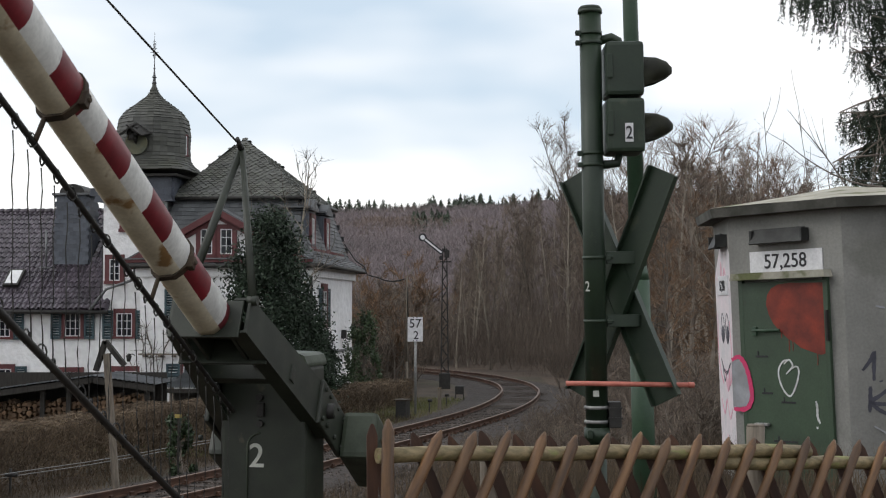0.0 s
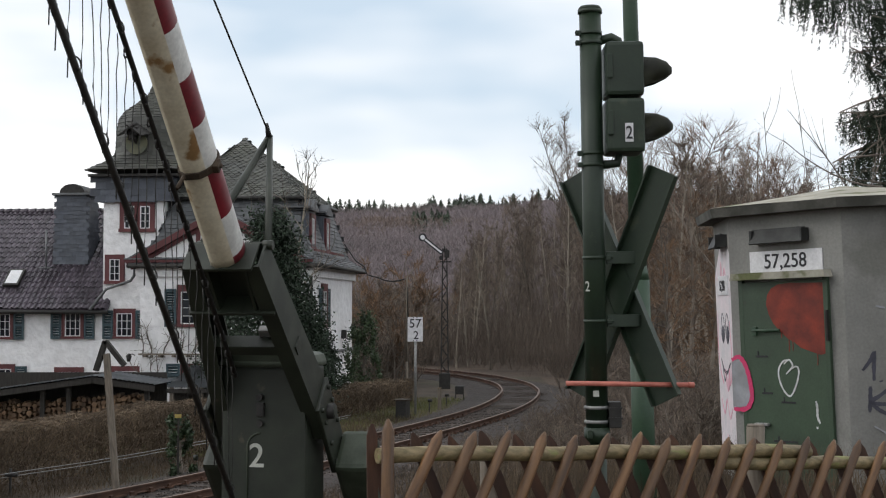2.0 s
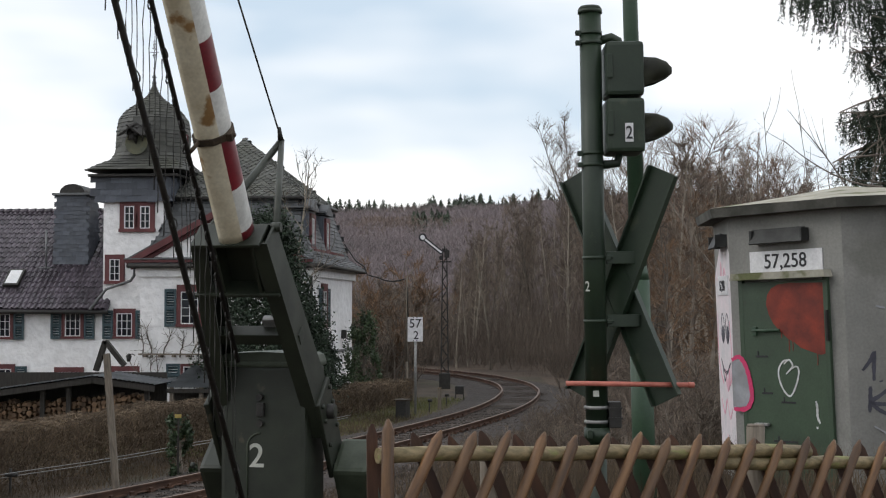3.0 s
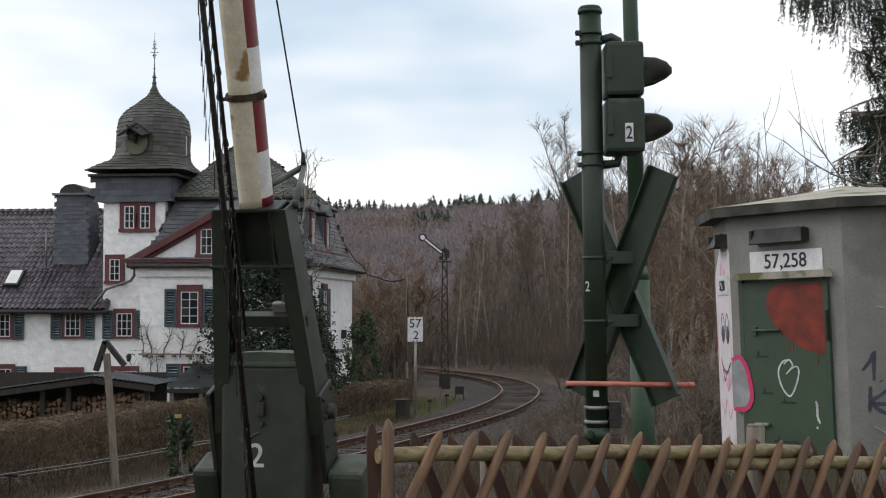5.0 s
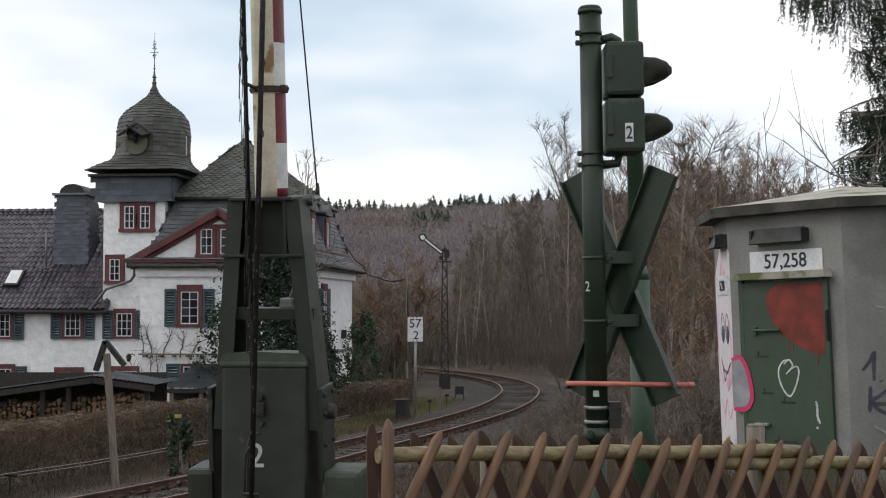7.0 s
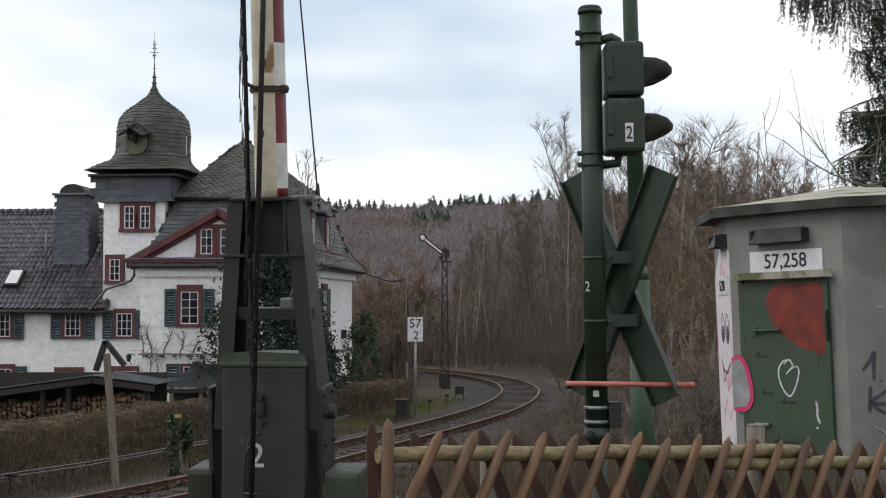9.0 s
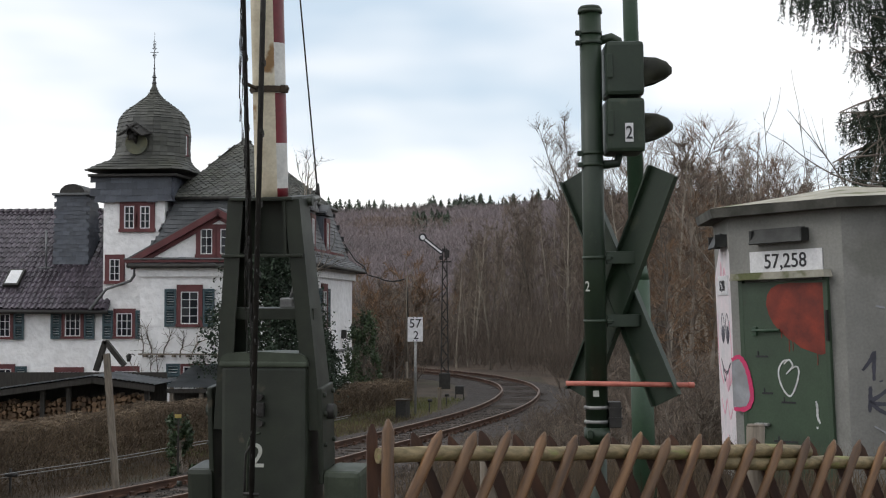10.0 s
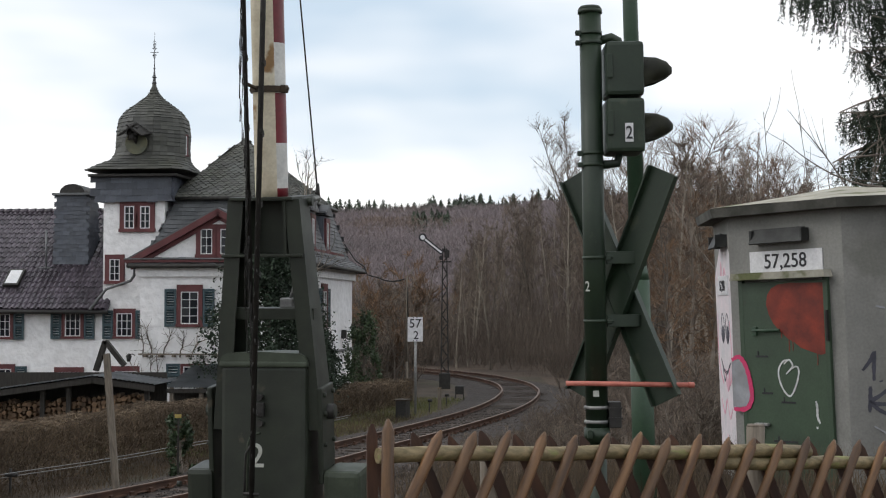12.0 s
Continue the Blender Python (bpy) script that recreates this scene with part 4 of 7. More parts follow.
quad_box(bm, (0.05, 0.03, 0.085), (-0.31, -0.035, 1.455), bevel=0.006)
part("handle", bm, M_POST_PALE, door, "green painted lever handle")
bm = bmesh.new()
quad_box(bm, (0.15, 0.05, 0.028), (-0.26, -0.05, 0.59), bevel=0.008)
tube(bm, (-0.27, -0.03, 0.50), (-0.27, -0.05, 0.50), 0.018, sides=10)
part("lower_handle", bm, M_GALV, door, "small pale pull with keyhole")
bm = bmesh.new()
quad_box(bm, (0.02, 0.05, 0.28), (0.485, -0.03, 1.50), bevel=0.004)
part("hinge", bm, M_IRON, door)
bm = bmesh.new()
ribbon(bm, [(-0.005, 1.15), (0.05, 1.19), (0.09, 1.14), (0.06, 1.10), (0.015, 1.06)], 0.016, -0.030)
ribbon(bm, [(0.06, 1.10), (0.13, 1.13), (0.155, 1.08), (0.12, 0.96), (0.055, 0.86), (-0.01, 0.90), (-0.06, 1.00), (-0.065, 1.10), (-0.02, 1.17), (0.03, 1.19)], 0.016, -0.0302)
part("scrawl", bm, M_SPRAY_WHITE, door, "white sprayed heart-shaped loop")
bm = bmesh.new()
ribbon(bm, [(0.325, 0.82), (0.335, 0.76), (0.335, 0.68), (0.36, 0.62)], 0.022, -0.030)
ribbon(bm, [(0.325, 0.59), (0.33, 0.57)], 0.018, -0.030)
part("scrawl", bm, M_SPRAY_WHITE, door, "white sprayed stroke")
for x, z, w in ((-0.25, 1.22, 0.14), (-0.2, 0.88, 0.12), (0.05, 0.36, 0.24), (-0.02, 0.44, 0.26), (0.03, 0.80, 0.16)):
    bm = bmesh.new()
    quad_box(bm, (w, 0.003, 0.018), (x, -0.028, z))
    quad_box(bm, (0.014, 0.003, 0.06), (x - w * 0.3, -0.028, z + 0.02))
    part("faint_scrawl", bm, M_BLACK, door, "faint dark scrawl")
# number board on the door wall
bm = bmesh.new()
quad_box(bm, (0.80, 0.012, 0.195), (0, 0, 0), bevel=0.003)
board = part("number_board", bm, M_PLATE, hut, "white board with black kilometre number", face_pose(0, 0.02, 2.10, 0.008))
lettering("kilometre_number", "57,258", 0.135, M_BLACK, board, pose(0, -0.009, -0.062), "black stencil figures", 0.93)
bm = bmesh.new()
quad_box(bm, (0.80, 0.012, 0.19), (0, 0, 0), bevel=0.003)
board = part("number_board", bm, M_PLATE, hut, "white board with black kilometre number", face_pose(7, 0.06, 1.90, 0.008))
lettering("kilometre_number", "57,258", 0.10, M_BLACK, board, pose(0, -0.009, -0.05), "black stencil figures", 1.1)
# ventilation hoods under the eaves
for k, x in ((0, -0.01), (1, 0.12), (7, 0.2), (2, 0)):
    bm = bmesh.new()
    prism(bm, [(-0.29, 0), (0.29, 0), (0.29, 0.15), (-0.29, 0.15)], 0.02, pose(0, -0.13, 2.27, -28))
    for sx in (-0.29, 0.27):
        quad_box(bm, (0.02, 0.12, 0.12), (sx + 0.01, -0.055, 2.33))
    bmesh.ops.recalc_face_normals(bm, faces=bm.faces[:])
    part("vent_hood", bm, M_HOOD, hut, "dark ventilation hood", face_pose(k, x, 0, 0))
# spray paint on the walls
bm = bmesh.new()
prism(bm, [(-0.622, 0.74), (-0.47, 0.75), (-0.41, 0.85), (-0.41, 1.0), (-0.45, 1.12), (-0.53, 1.19), (-0.622, 1.17)], 0.002, pose(0, -0.0425, 0))
part("sprayed_ground", bm, M_SPRAY_BLUISH, hut, "bluish white sprayed patch", face_pose(0, 0, 0, 0.0))
bm = bmesh.new()
ribbon(bm, [(-0.615, 1.185), (-0.53, 1.215), (-0.455, 1.13), (-0.41, 0.97), (-0.40, 0.83), (-0.45, 0.74), (-0.53, 0.72), (-0.615, 0.725)], 0.046, -0.046)
part("pink_line", bm, M_SPRAY_PINK, hut, "thick pink sprayed curve", face_pose(0, 0, 0, 0.0))
bm = bmesh.new()
prism(bm, [(-0.62, 0.0), (0.61, 0.0), (0.61, 1.2), (0.60, 2.1), (0.30, 2.24), (-0.1, 2.20), (-0.62, 1.9)], 0.002, pose(0, -0.003, 0))
part("sprayed_ground", bm, M_SPRAY_PALE, hut, "pale pinkish sprayed background", face_pose(7, 0.0, 0.1, 0.0))
for name, mat, width, line in (
        ("pink_stroke", M_SPRAY_ROSE, 0.035, [(0.10, 1.98), (0.24, 1.92), (0.30, 2.12), (0.36, 1.92), (0.44, 2.06), (0.52, 1.88)]),
        ("pink_stroke", M_SPRAY_ROSE, 0.030, [(0.08, 1.62), (0.04, 1.30), (0.10, 1.05), (0.22, 0.92)]),
        ("pink_stroke", M_SPRAY_ROSE, 0.035, [(0.56, 1.55), (0.60, 1.3), (0.58, 1.02), (0.48, 0.92)]),
        ("pink_stroke", M_SPRAY_ROSE, 0.085, [(0.32, 1.05), (0.40, 0.90), (0.47, 0.98), (0.50, 1.08)]),
        ("pink_stroke", M_SPRAY_ROSE, 0.030, [(0.10, 0.75), (0.22, 0.62), (0.34, 0.76), (0.44, 0.60), (0.55, 0.70)]),
        ("pink_stroke", M_SPRAY_ROSE, 0.030, [(0.30, 0.42), (0.40, 0.22), (0.52, 0.10), (0.60, 0.28)]),
        ("black_stroke", M_SPRAY_BLACK, 0.030, [(0.16, 1.16), (0.26, 1.06), (0.40, 1.04), (0.54, 1.14)]),
        ("black_stroke", M_SPRAY_BLACK, 0.022, [(0.22, 1.06), (0.28, 0.95), (0.36, 1.02)]),
        ("black_stroke", M_SPRAY_BLACK, 0.014, [(0.21, 1.52), (0.27, 1.62), (0.34, 1.54), (0.34, 1.40), (0.27, 1.33), (0.21, 1.42), (0.21, 1.52)]),
        ("black_stroke", M_SPRAY_BLACK, 0.014, [(0.40, 1.52), (0.46, 1.62), (0.53, 1.54), (0.53, 1.40), (0.46, 1.33), (0.40, 1.42), (0.40, 1.52)])):
    bm = bmesh.new()
    ribbon(bm, [((x - 0.34) * 1.9, z) for x, z in line], width * 1.15, -0.006)
    part(name, bm, mat, hut, "", face_pose(7, 0.0, 0.0, 0.0))
for x, z in ((0.29, 1.42), (0.48, 1.42)):
    bm = bmesh.new()
    prism(bm, [((x - 0.34) * 1.9 + 0.09 * math.cos(k * math.pi / 6), z + 0.085 * math.sin(k * math.pi / 6)) for k in range(12)], 0.002, pose(0, -0.0075, 0))
    part("dark_spot", bm, M_SPRAY_BLACK, hut, "dark sprayed oval", face_pose(7, 0.0, 0.0, 0.0))
for line in ([(-0.440, 1.092), (-0.370, 1.178), (-0.331, 1.251), (-0.339, 1.145), (-0.343, 1.000)], [(-0.284, 1.000), (-0.280, 0.987)], [(-0.190, 1.000), (-0.175, 1.106), (-0.151, 1.231)], [(-0.198, 1.205), (-0.097, 1.231), (-0.003, 1.238)], [(-0.175, 1.119), (-0.097, 1.132), (-0.050, 1.132)],
             [(-0.378, 0.951), (-0.382, 0.865), (-0.393, 0.723)], [(-0.222, 0.928), (-0.292, 0.871), (-0.378, 0.814), (-0.253, 0.791), (-0.144, 0.814), (-0.097, 0.791)], [(-0.378, 0.803), (-0.315, 0.746), (-0.237, 0.700)]):
    bm = bmesh.new()
    ribbon(bm, line, 0.034)
    part("black_stroke", bm, M_SPRAY_BLACK, hut, "", face_pose(1, -0.06, 0.0, 0.0))
for line in ([(-0.36, 0.60), (-0.20, 0.50), (-0.12, 0.44), (-0.20, 0.38), (-0.34, 0.40)], [(-0.44, 0.24), (-0.36, 0.16), (-0.42, 0.02)], [(-0.20, 0.20), (-0.10, 0.26), (0.0, 0.18)], [(-0.1, 1.62), (0.1, 1.60), (0.12, 1.70)], [(-0.3, 1.66), (-0.22, 1.64)]):
    bm = bmesh.new()
    ribbon(bm, line, 0.018, -0.007)
    part("pale_stroke", bm, M_SPRAY_BLUISH, hut, "", face_pose(1, -0.06, 0.0, 0.0))


# ---- old manor house with clock turret ----
HOUSE = pose(-4.8, 51.0, 0, 0, 0, -6)      # origin at the foot of the main block's front right corner; x to the right, y inward
BASE = -1.95


def shingles(bm, o, u, v, poly, cw, ch, lift=0.03, diamond=False, seed=1, jitter=0.12, mat=0):
    """Overlapping pieces over a roof plane: o + a*u + b*v for (a, b) inside the polygon."""
    o, u, v = Vector(o), Vector(u).normalized(), Vector(v).normalized()
    n = u.cross(v).normalized()
    r = random.Random(seed)

    def inside(a, b):
        hit = False
        for (x0, y0), (x1, y1) in zip(poly, poly[1:] + poly[:1]):
            if (y0 > b) != (y1 > b) and a < (x1 - x0) * (b - y0) / (y1 - y0) + x0:
                hit = not hit
        return hit

    bm.faces.new([bm.verts.new(o + u * a + v * b) for a, b in poly]).material_index = mat
    a0, a1 = min(p[0] for p in poly), max(p[0] for p in poly)
    b0, b1 = min(p[1] for p in poly), max(p[1] for p in poly)
    row, b = 0, b0
    while b < b1:
        a = a0 - (cw / 2 if row % 2 else 0)
        while a < a1:
            if inside(a + cw / 2, b + ch * 0.3):
                k = lift * (1 + r.uniform(-0.4, 0.6))
                if diamond:
                    pts = [(a + cw / 2, b - ch * 0.35, k), (a + cw * 0.98, b + ch * 0.35, k * 0.7), (a + cw * 0.85, b + ch * 1.15, 0.004), (a + cw * 0.15, b + ch * 1.15, 0.004), (a + cw * 0.02, b + ch * 0.35, k * 0.7)]
                else:
                    e = r.uniform(-jitter, jitter) * ch
                    pts = [(a + cw * 0.02, b - ch * 0.12 + e, k), (a + cw * 0.98, b - ch * 0.12 + e, k), (a + cw * 0.98, b + ch * 1.05, 0.004), (a + cw * 0.02, b + ch * 1.05, 0.004)]
                top = [bm.verts.new(o + u * x + v * y + n * z) for x, y, z in pts]
                bm.faces.new(top).material_index = mat
                lo = [bm.verts.new(o + u * x + v * y + n * 0.002) for x, y, z in (pts[:2] if not diamond else (pts[4], pts[0], pts[1]))]
                hi = top[:2] if not diamond else [top[4], top[0], top[1]]
                for i in range(len(lo) - 1):
                    bm.faces.new((hi[i], hi[i + 1], lo[i + 1], lo[i])).material_index = mat
            a += cw
        b += ch
        row += 1


house = thing("manor_house", "white manor house with slate roofs, red trim and domed clock turret", "house", HOUSE)


def wall_box(name, x0, x1, y0, y1, z0, z1, label=""):
    bm = bmesh.new()
    quad_box(bm, (x1 - x0, y1 - y0, z1 - z0), ((x0 + x1) / 2, (y0 + y1) / 2, (z0 + z1) / 2))
    return part(name, bm, M_WALL, house, label)


PANES = {}


def window(m, w, h, cols, rows, surround=0.16, shutters="", sill=True, lintel=0.0):
    """A casement on a wall: m has x along the wall and -y outward, its origin at the middle of the opening."""
    win = part("window", bmesh.new(), M_FRAME, house, "white casement window with red stone surround", m)
    bm = bmesh.new()
    # sash bars
    t = 0.036
    for x in (-w / 2 + t / 2, w / 2 - t / 2):
        quad_box(bm, (t, 0.05, h), (x, -0.03, 0))
    for z in (-h / 2 + t / 2, h / 2 - t / 2):
        quad_box(bm, (w - 2 * t, 0.05, t), (0, -0.03, z))
    for k in range(1, cols):
        quad_box(bm, (0.024, 0.045, h - 2 * t), (-w / 2 + w * k / cols, -0.03, 0))
    for k in range(1, rows):
        quad_box(bm, (w - 2 * t, 0.04, 0.020), (0, -0.03, -h / 2 + h * k / rows))
    bm.to_mesh(win.data)
    bm.free()
    key = (round(w / cols, 2), round(h / rows, 2))
    if key not in PANES:
        PANES[key] = finish("pane", quad_box(bmesh.new(), (key[0] - 0.02, 0.006, key[1] - 0.02)), M_PANE)
    for i in range(cols):
        for j in range(rows):
            p = new("pane", PANES[key])
            p.parent = win
            p.matrix_basis = pose(-w / 2 + w * (i + 0.5) / cols, -0.015, -h / 2 + h * (j + 0.5) / rows, 1.2 * math.sin(i * 3 + j * 5), 0, 1.4 * math.sin(i * 7 + j))
    bm = bmesh.new()
    for x in (-w / 2 - surround / 2, w / 2 + surround / 2):
        quad_box(bm, (surround, 0.10, h + surround), (x, -0.02, 0.0))
    quad_box(bm, (w + 2 * surround, 0.11, surround + lintel), (0, -0.02, h / 2 + (surround + lintel) / 2))
    quad_box(bm, (w + 2 * surround + 0.06, 0.14, surround * 0.75), (0, -0.03, -h / 2 - surround * 0.37))
    part("surround", bm, M_TRIM, win, "oxblood red surround")
    for side in shutters:
        sx = -1 if side == "l" else 1
        bm = bmesh.new()
        sw = w / 2 + 0.10
        cx = sx * (w / 2 + surround + sw / 2 + 0.02)
        for x in (-sw / 2 + 0.04, sw / 2 - 0.04):
            quad_box(bm, (0.08, 0.045, h + 0.2), (cx + x, -0.06, 0))
        for z in (-h / 2 - 0.05, 0, h / 2 + 0.05):
            quad_box(bm, (sw - 0.16, 0.045, 0.10), (cx, -0.06, z))
        n = int(h / 0.09)
        for k in range(n):
            quad_box(bm, (sw - 0.16, 0.012, 0.075), (0, 0, 0), pose(cx, -0.055, -h / 2 + (k + 0.5) * h / n, 35))
        part("shutter", bm, M_SHUTTER, win, "dark teal louvred shutter")
    return win


def trim_bar(name, size, at, m=None, label=""):
    return part(name, quad_box(bmesh.new(), size, at, m), M_TRIM, house, label)


# walls: low wing, turret tower, main block
WING_Y = 0.75
wall_box("wing_wall", -17.101, -7.884, WING_Y, 7.0, BASE, 1.552, "long white limewashed wing wall")
wall_box("tower_wall", -7.953, -5.622, 0.70, 3.6, BASE, 5.752, "white limewashed tower wall")
wall_box("main_wall", -6.297, 0.0, 0.0, 9.0, BASE, 3.246, "white limewashed main wall")

# wing roof with pantiles
EZ, RZ = 1.637, 5.571
ex0, ex1 = -17.084, -7.661
slope = Vector((0, 4.7, RZ - EZ))
bm = bmesh.new()
quad_box(bm, (ex1 - ex0, slope.length, 0.10), (0, 0, -0.07), Matrix.Translation(((ex0 + ex1) / 2, 0.3 + 2.35, (EZ + RZ) / 2)) @ Matrix.Rotation(math.atan2(slope.z, slope.y), 4, "X"))
quad_box(bm, (ex1 - ex0, slope.length, 0.10), (0, 0, -0.07), Matrix.Translation(((ex0 + ex1) / 2, 0.3 + 2.35 + 4.7, (EZ + RZ) / 2)) @ Matrix.Rotation(-math.atan2(slope.z, slope.y), 4, "X"))
wing_roof = part("wing_roof", bm, M_PANTILE, house, "roof of dark glazed pantiles")
rnd = random.Random(3)
TW, TH = 0.205, 0.31
up = slope.normalized()
out = Vector((0, -up.z, up.y))
bm = bmesh.new()
wave = [(0.0, 0.022), (0.15, 0.058), (0.32, 0.070), (0.5, 0.052), (0.68, 0.010), (0.85, 0.0), (1.0, 0.022)]
row, d = 0, 0.0
while d < slope.length - 0.05:
    x = ex0
    while x < ex1 - TW * 0.4:
        e, g = rnd.uniform(-0.012, 0.012), rnd.uniform(-0.008, 0.012)
        lo, hi = [], []
        for t, hgt in wave:
            p = Vector((x + t * TW * 1.04, 0.3, EZ)) + up * (d + e) + out * (hgt + 0.035 + g)
            q = Vector((x + t * TW * 1.04, 0.3, EZ)) + up * (d + TH * 1.08 + e) + out * (hgt * 0.9 + 0.002)
            lo.append(bm.verts.new(p))
            hi.append(bm.verts.new(q))
        for k in range(len(wave) - 1):
            bm.faces.new((lo[k], lo[k + 1], hi[k + 1], hi[k]))
        under = [bm.verts.new(v.co - out * 0.022) for v in lo]
        for k in range(len(wave) - 1):
            bm.faces.new((lo[k + 1], lo[k], under[k], under[k + 1]))
        x += TW
    d += TH
    row += 1
tagged(part("pantiles", bm, M_PANTILE, wing_roof), kind="stuff")
bm = bmesh.new()
x = ex0
while x < ex1:
    tube(bm, (x, 5.0, RZ + 0.03), (x + 0.36, 5.0, RZ + 0.045), 0.11, 0.125, 10)
    x += 0.34
tagged(part("ridge_tiles", bm, M_PANTILE, wing_roof), kind="stuff")
bm = bmesh.new()
tube(bm, (ex0, 0.24, EZ - 0.06), (ex1 + 0.05, 0.24, EZ - 0.10), 0.075, sides=10)
part("gutter", bm, M_IRON, house, "dark metal gutter")
bm = bmesh.new()
sk = Vector((-11.724, 1.35, 0))
zz = EZ + (1.35 - 0.3) / 4.7 * (RZ - EZ)
skm = Matrix.Translation((sk.x, 1.55, zz + 0.28)) @ Matrix.Rotation(math.atan2(slope.z, slope.y), 4, "X")
quad_box(bm, (0.62, 0.95, 0.12), (0, 0, 0.05), skm, bevel=0.01)
sky_light = part("roof_window", bm, M_IRON, house, "small roof window with the sky's reflection painted white")
# White frame paint on the pane stands in for the sky reflected there.
part("pane", quad_box(bmesh.new(), (0.46, 0.78, 0.01), (0, 0, 0.117), skm), M_FRAME, sky_light)
bm = bmesh.new()
tube(bm, (-10.512, 1.6, 3.138), (-10.512, 1.6, 4.644), 0.04, sides=8)
quad_box(bm, (0.5, 0.4, 0.05), (-10.512, 1.6, 3.224), bevel=0.01)
part("vent_pipe", bm, M_LEAD, house)

# slate-hung chimney with a barrel cap
chx0, chx1 = -10.458, -9.156
czt, czb = 6.044, 3.977
bm = bmesh.new()
cx, cy = (chx0 + chx1) / 2, 2.9
vs = [bm.verts.new((cx + sx * w, cy + sy * w * 0.9, z)) for z, w in ((czb - 0.6, 0.70), (czt, 0.60)) for sx, sy in ((-1, -1), (1, -1), (1, 1), (-1, 1))]
for q in ((0, 1, 5, 4), (1, 2, 6, 5), (2, 3, 7, 6), (3, 0, 4, 7), (4, 5, 6, 7)):
    bm.faces.new([vs[k] for k in q])
bmesh.ops.recalc_face_normals(bm, faces=bm.faces[:])
chimney = part("chimney", bm, M_SLATE_BLUE, house, "chimney hung with blue-grey slates")
bm = bmesh.new()
hh = czt - czb + 0.6
shingles(bm, (cx - 0.70, cy - 0.645, czb - 0.6), (1, 0, 0), (0, 0.09, hh), [(0, 0), (1.40, 0), (1.30, hh), (0.10, hh)], 0.26, 0.16, 0.02, seed=5)
shingles(bm, (cx + 0.715, cy - 0.63, czb - 0.6), (0, 1, 0), (-0.10, 0, hh), [(0, 0), (1.26, 0), (1.17, hh), (0.09, hh)], 0.26, 0.16, 0.02, seed=6)
tagged(part("slates", bm, M_SLATE_BLUE, chimney), kind="stuff")
bm = bmesh.new()
quad_box(bm, (1.52, 1.38, 0.09), (cx, cy, czt + 0.03), bevel=0.015)
part("cap_slab", bm, M_LEAD, chimney)
bm = bmesh.new()
arc = [(0.50 * math.cos(radians(a)), 0.36 * math.sin(radians(a))) for a in range(0, 181, 15)]
prism(bm, arc, 1.1, pose(cx, cy - 0.55, czt + 0.075))
part("barrel_cap", bm, M_IRON, chimney)

# turret: slate-hung box, flared eaves, onion dome, finial
tx0, tx1 = -8.225, -5.318
tz0, tz1 = 5.656, 6.581
tc = Vector(((tx0 + tx1) / 2, 0.55 + (tx1 - tx0) / 2, 0))
hw = (tx1 - tx0) / 2
bm = bmesh.new()
vs = [bm.verts.new((tc.x + sx * w, tc.y + sy * w, z)) for z, w in ((tz0, hw + 0.05), (tz0 + 0.2, hw - 0.02), (tz1, hw - 0.04)) for sx, sy in ((-1, -1), (1, -1), (1, 1), (-1, 1))]
for lv in (0, 4):
    for k in range(4):
        bm.faces.new((vs[lv + k], vs[lv + (k + 1) % 4], vs[lv + 4 + (k + 1) % 4], vs[lv + 4 + k]))
bm.faces.new(vs[:4][::-1])
bmesh.ops.recalc_face_normals(bm, faces=bm.faces[:])
turret = part("turret", bm, M_SLATE_BLUE, house, "square slate-hung turret with an onion dome")
bm = bmesh.new()
shingles(bm, (tc.x - hw, tc.y - hw - 0.03, tz0), (1, 0, 0), (0, 0.03, 1), [(0, 0), (2 * hw, 0), (2 * hw, tz1 - tz0), (0, tz1 - tz0)], 0.40, 0.24, 0.018, seed=7)
shingles(bm, (tc.x + hw + 0.03, tc.y - hw, tz0), (0, 1, 0), (-0.03, 0, 1), [(0, 0), (2 * hw, 0), (2 * hw, tz1 - tz0), (0, tz1 - tz0)], 0.40, 0.24, 0.018, seed=8)
tagged(part("slates", bm, M_SLATE_BLUE, turret), kind="stuff")
bm = bmesh.new()
quad_box(bm, (2 * hw + 0.50, 2 * hw + 0.50, 0.10), (tc.x + 0.03, tc.y, tz1 + 0.02), bevel=0.02)
part("eaves", bm, M_IRON, turret, "dark eaves board")
# onion dome: square at the eaves, eight-sided above
dome_c = Vector((tc.x + 0.27, tc.y, 0))
zpx = [6.800, 7.038, 7.254, 7.578, 8.271, 8.812, 9.138, 9.441, 9.702, 9.940, 10.158, 10.310]
wid = [1.90, 1.66, 1.42, 1.32, 1.33, 1.26, 1.03, 0.64, 0.31, 0.14, 0.08, 0.055]
N = 32


def dome_ring(w, squareness, c):
    out_pts = []
    for k in range(N):
        a = 2 * math.pi * (k + 0.5) / N
        octa = 1 / max(abs(math.cos(a - q * math.pi / 4)) for q in range(8))
        sq = 1 / max(abs(math.cos(a)), abs(math.sin(a)))
        r = w * (octa * (1 - squareness) + sq * squareness)
        out_pts.append((c.x + r * math.cos(a), c.y + r * math.sin(a)))
    return out_pts


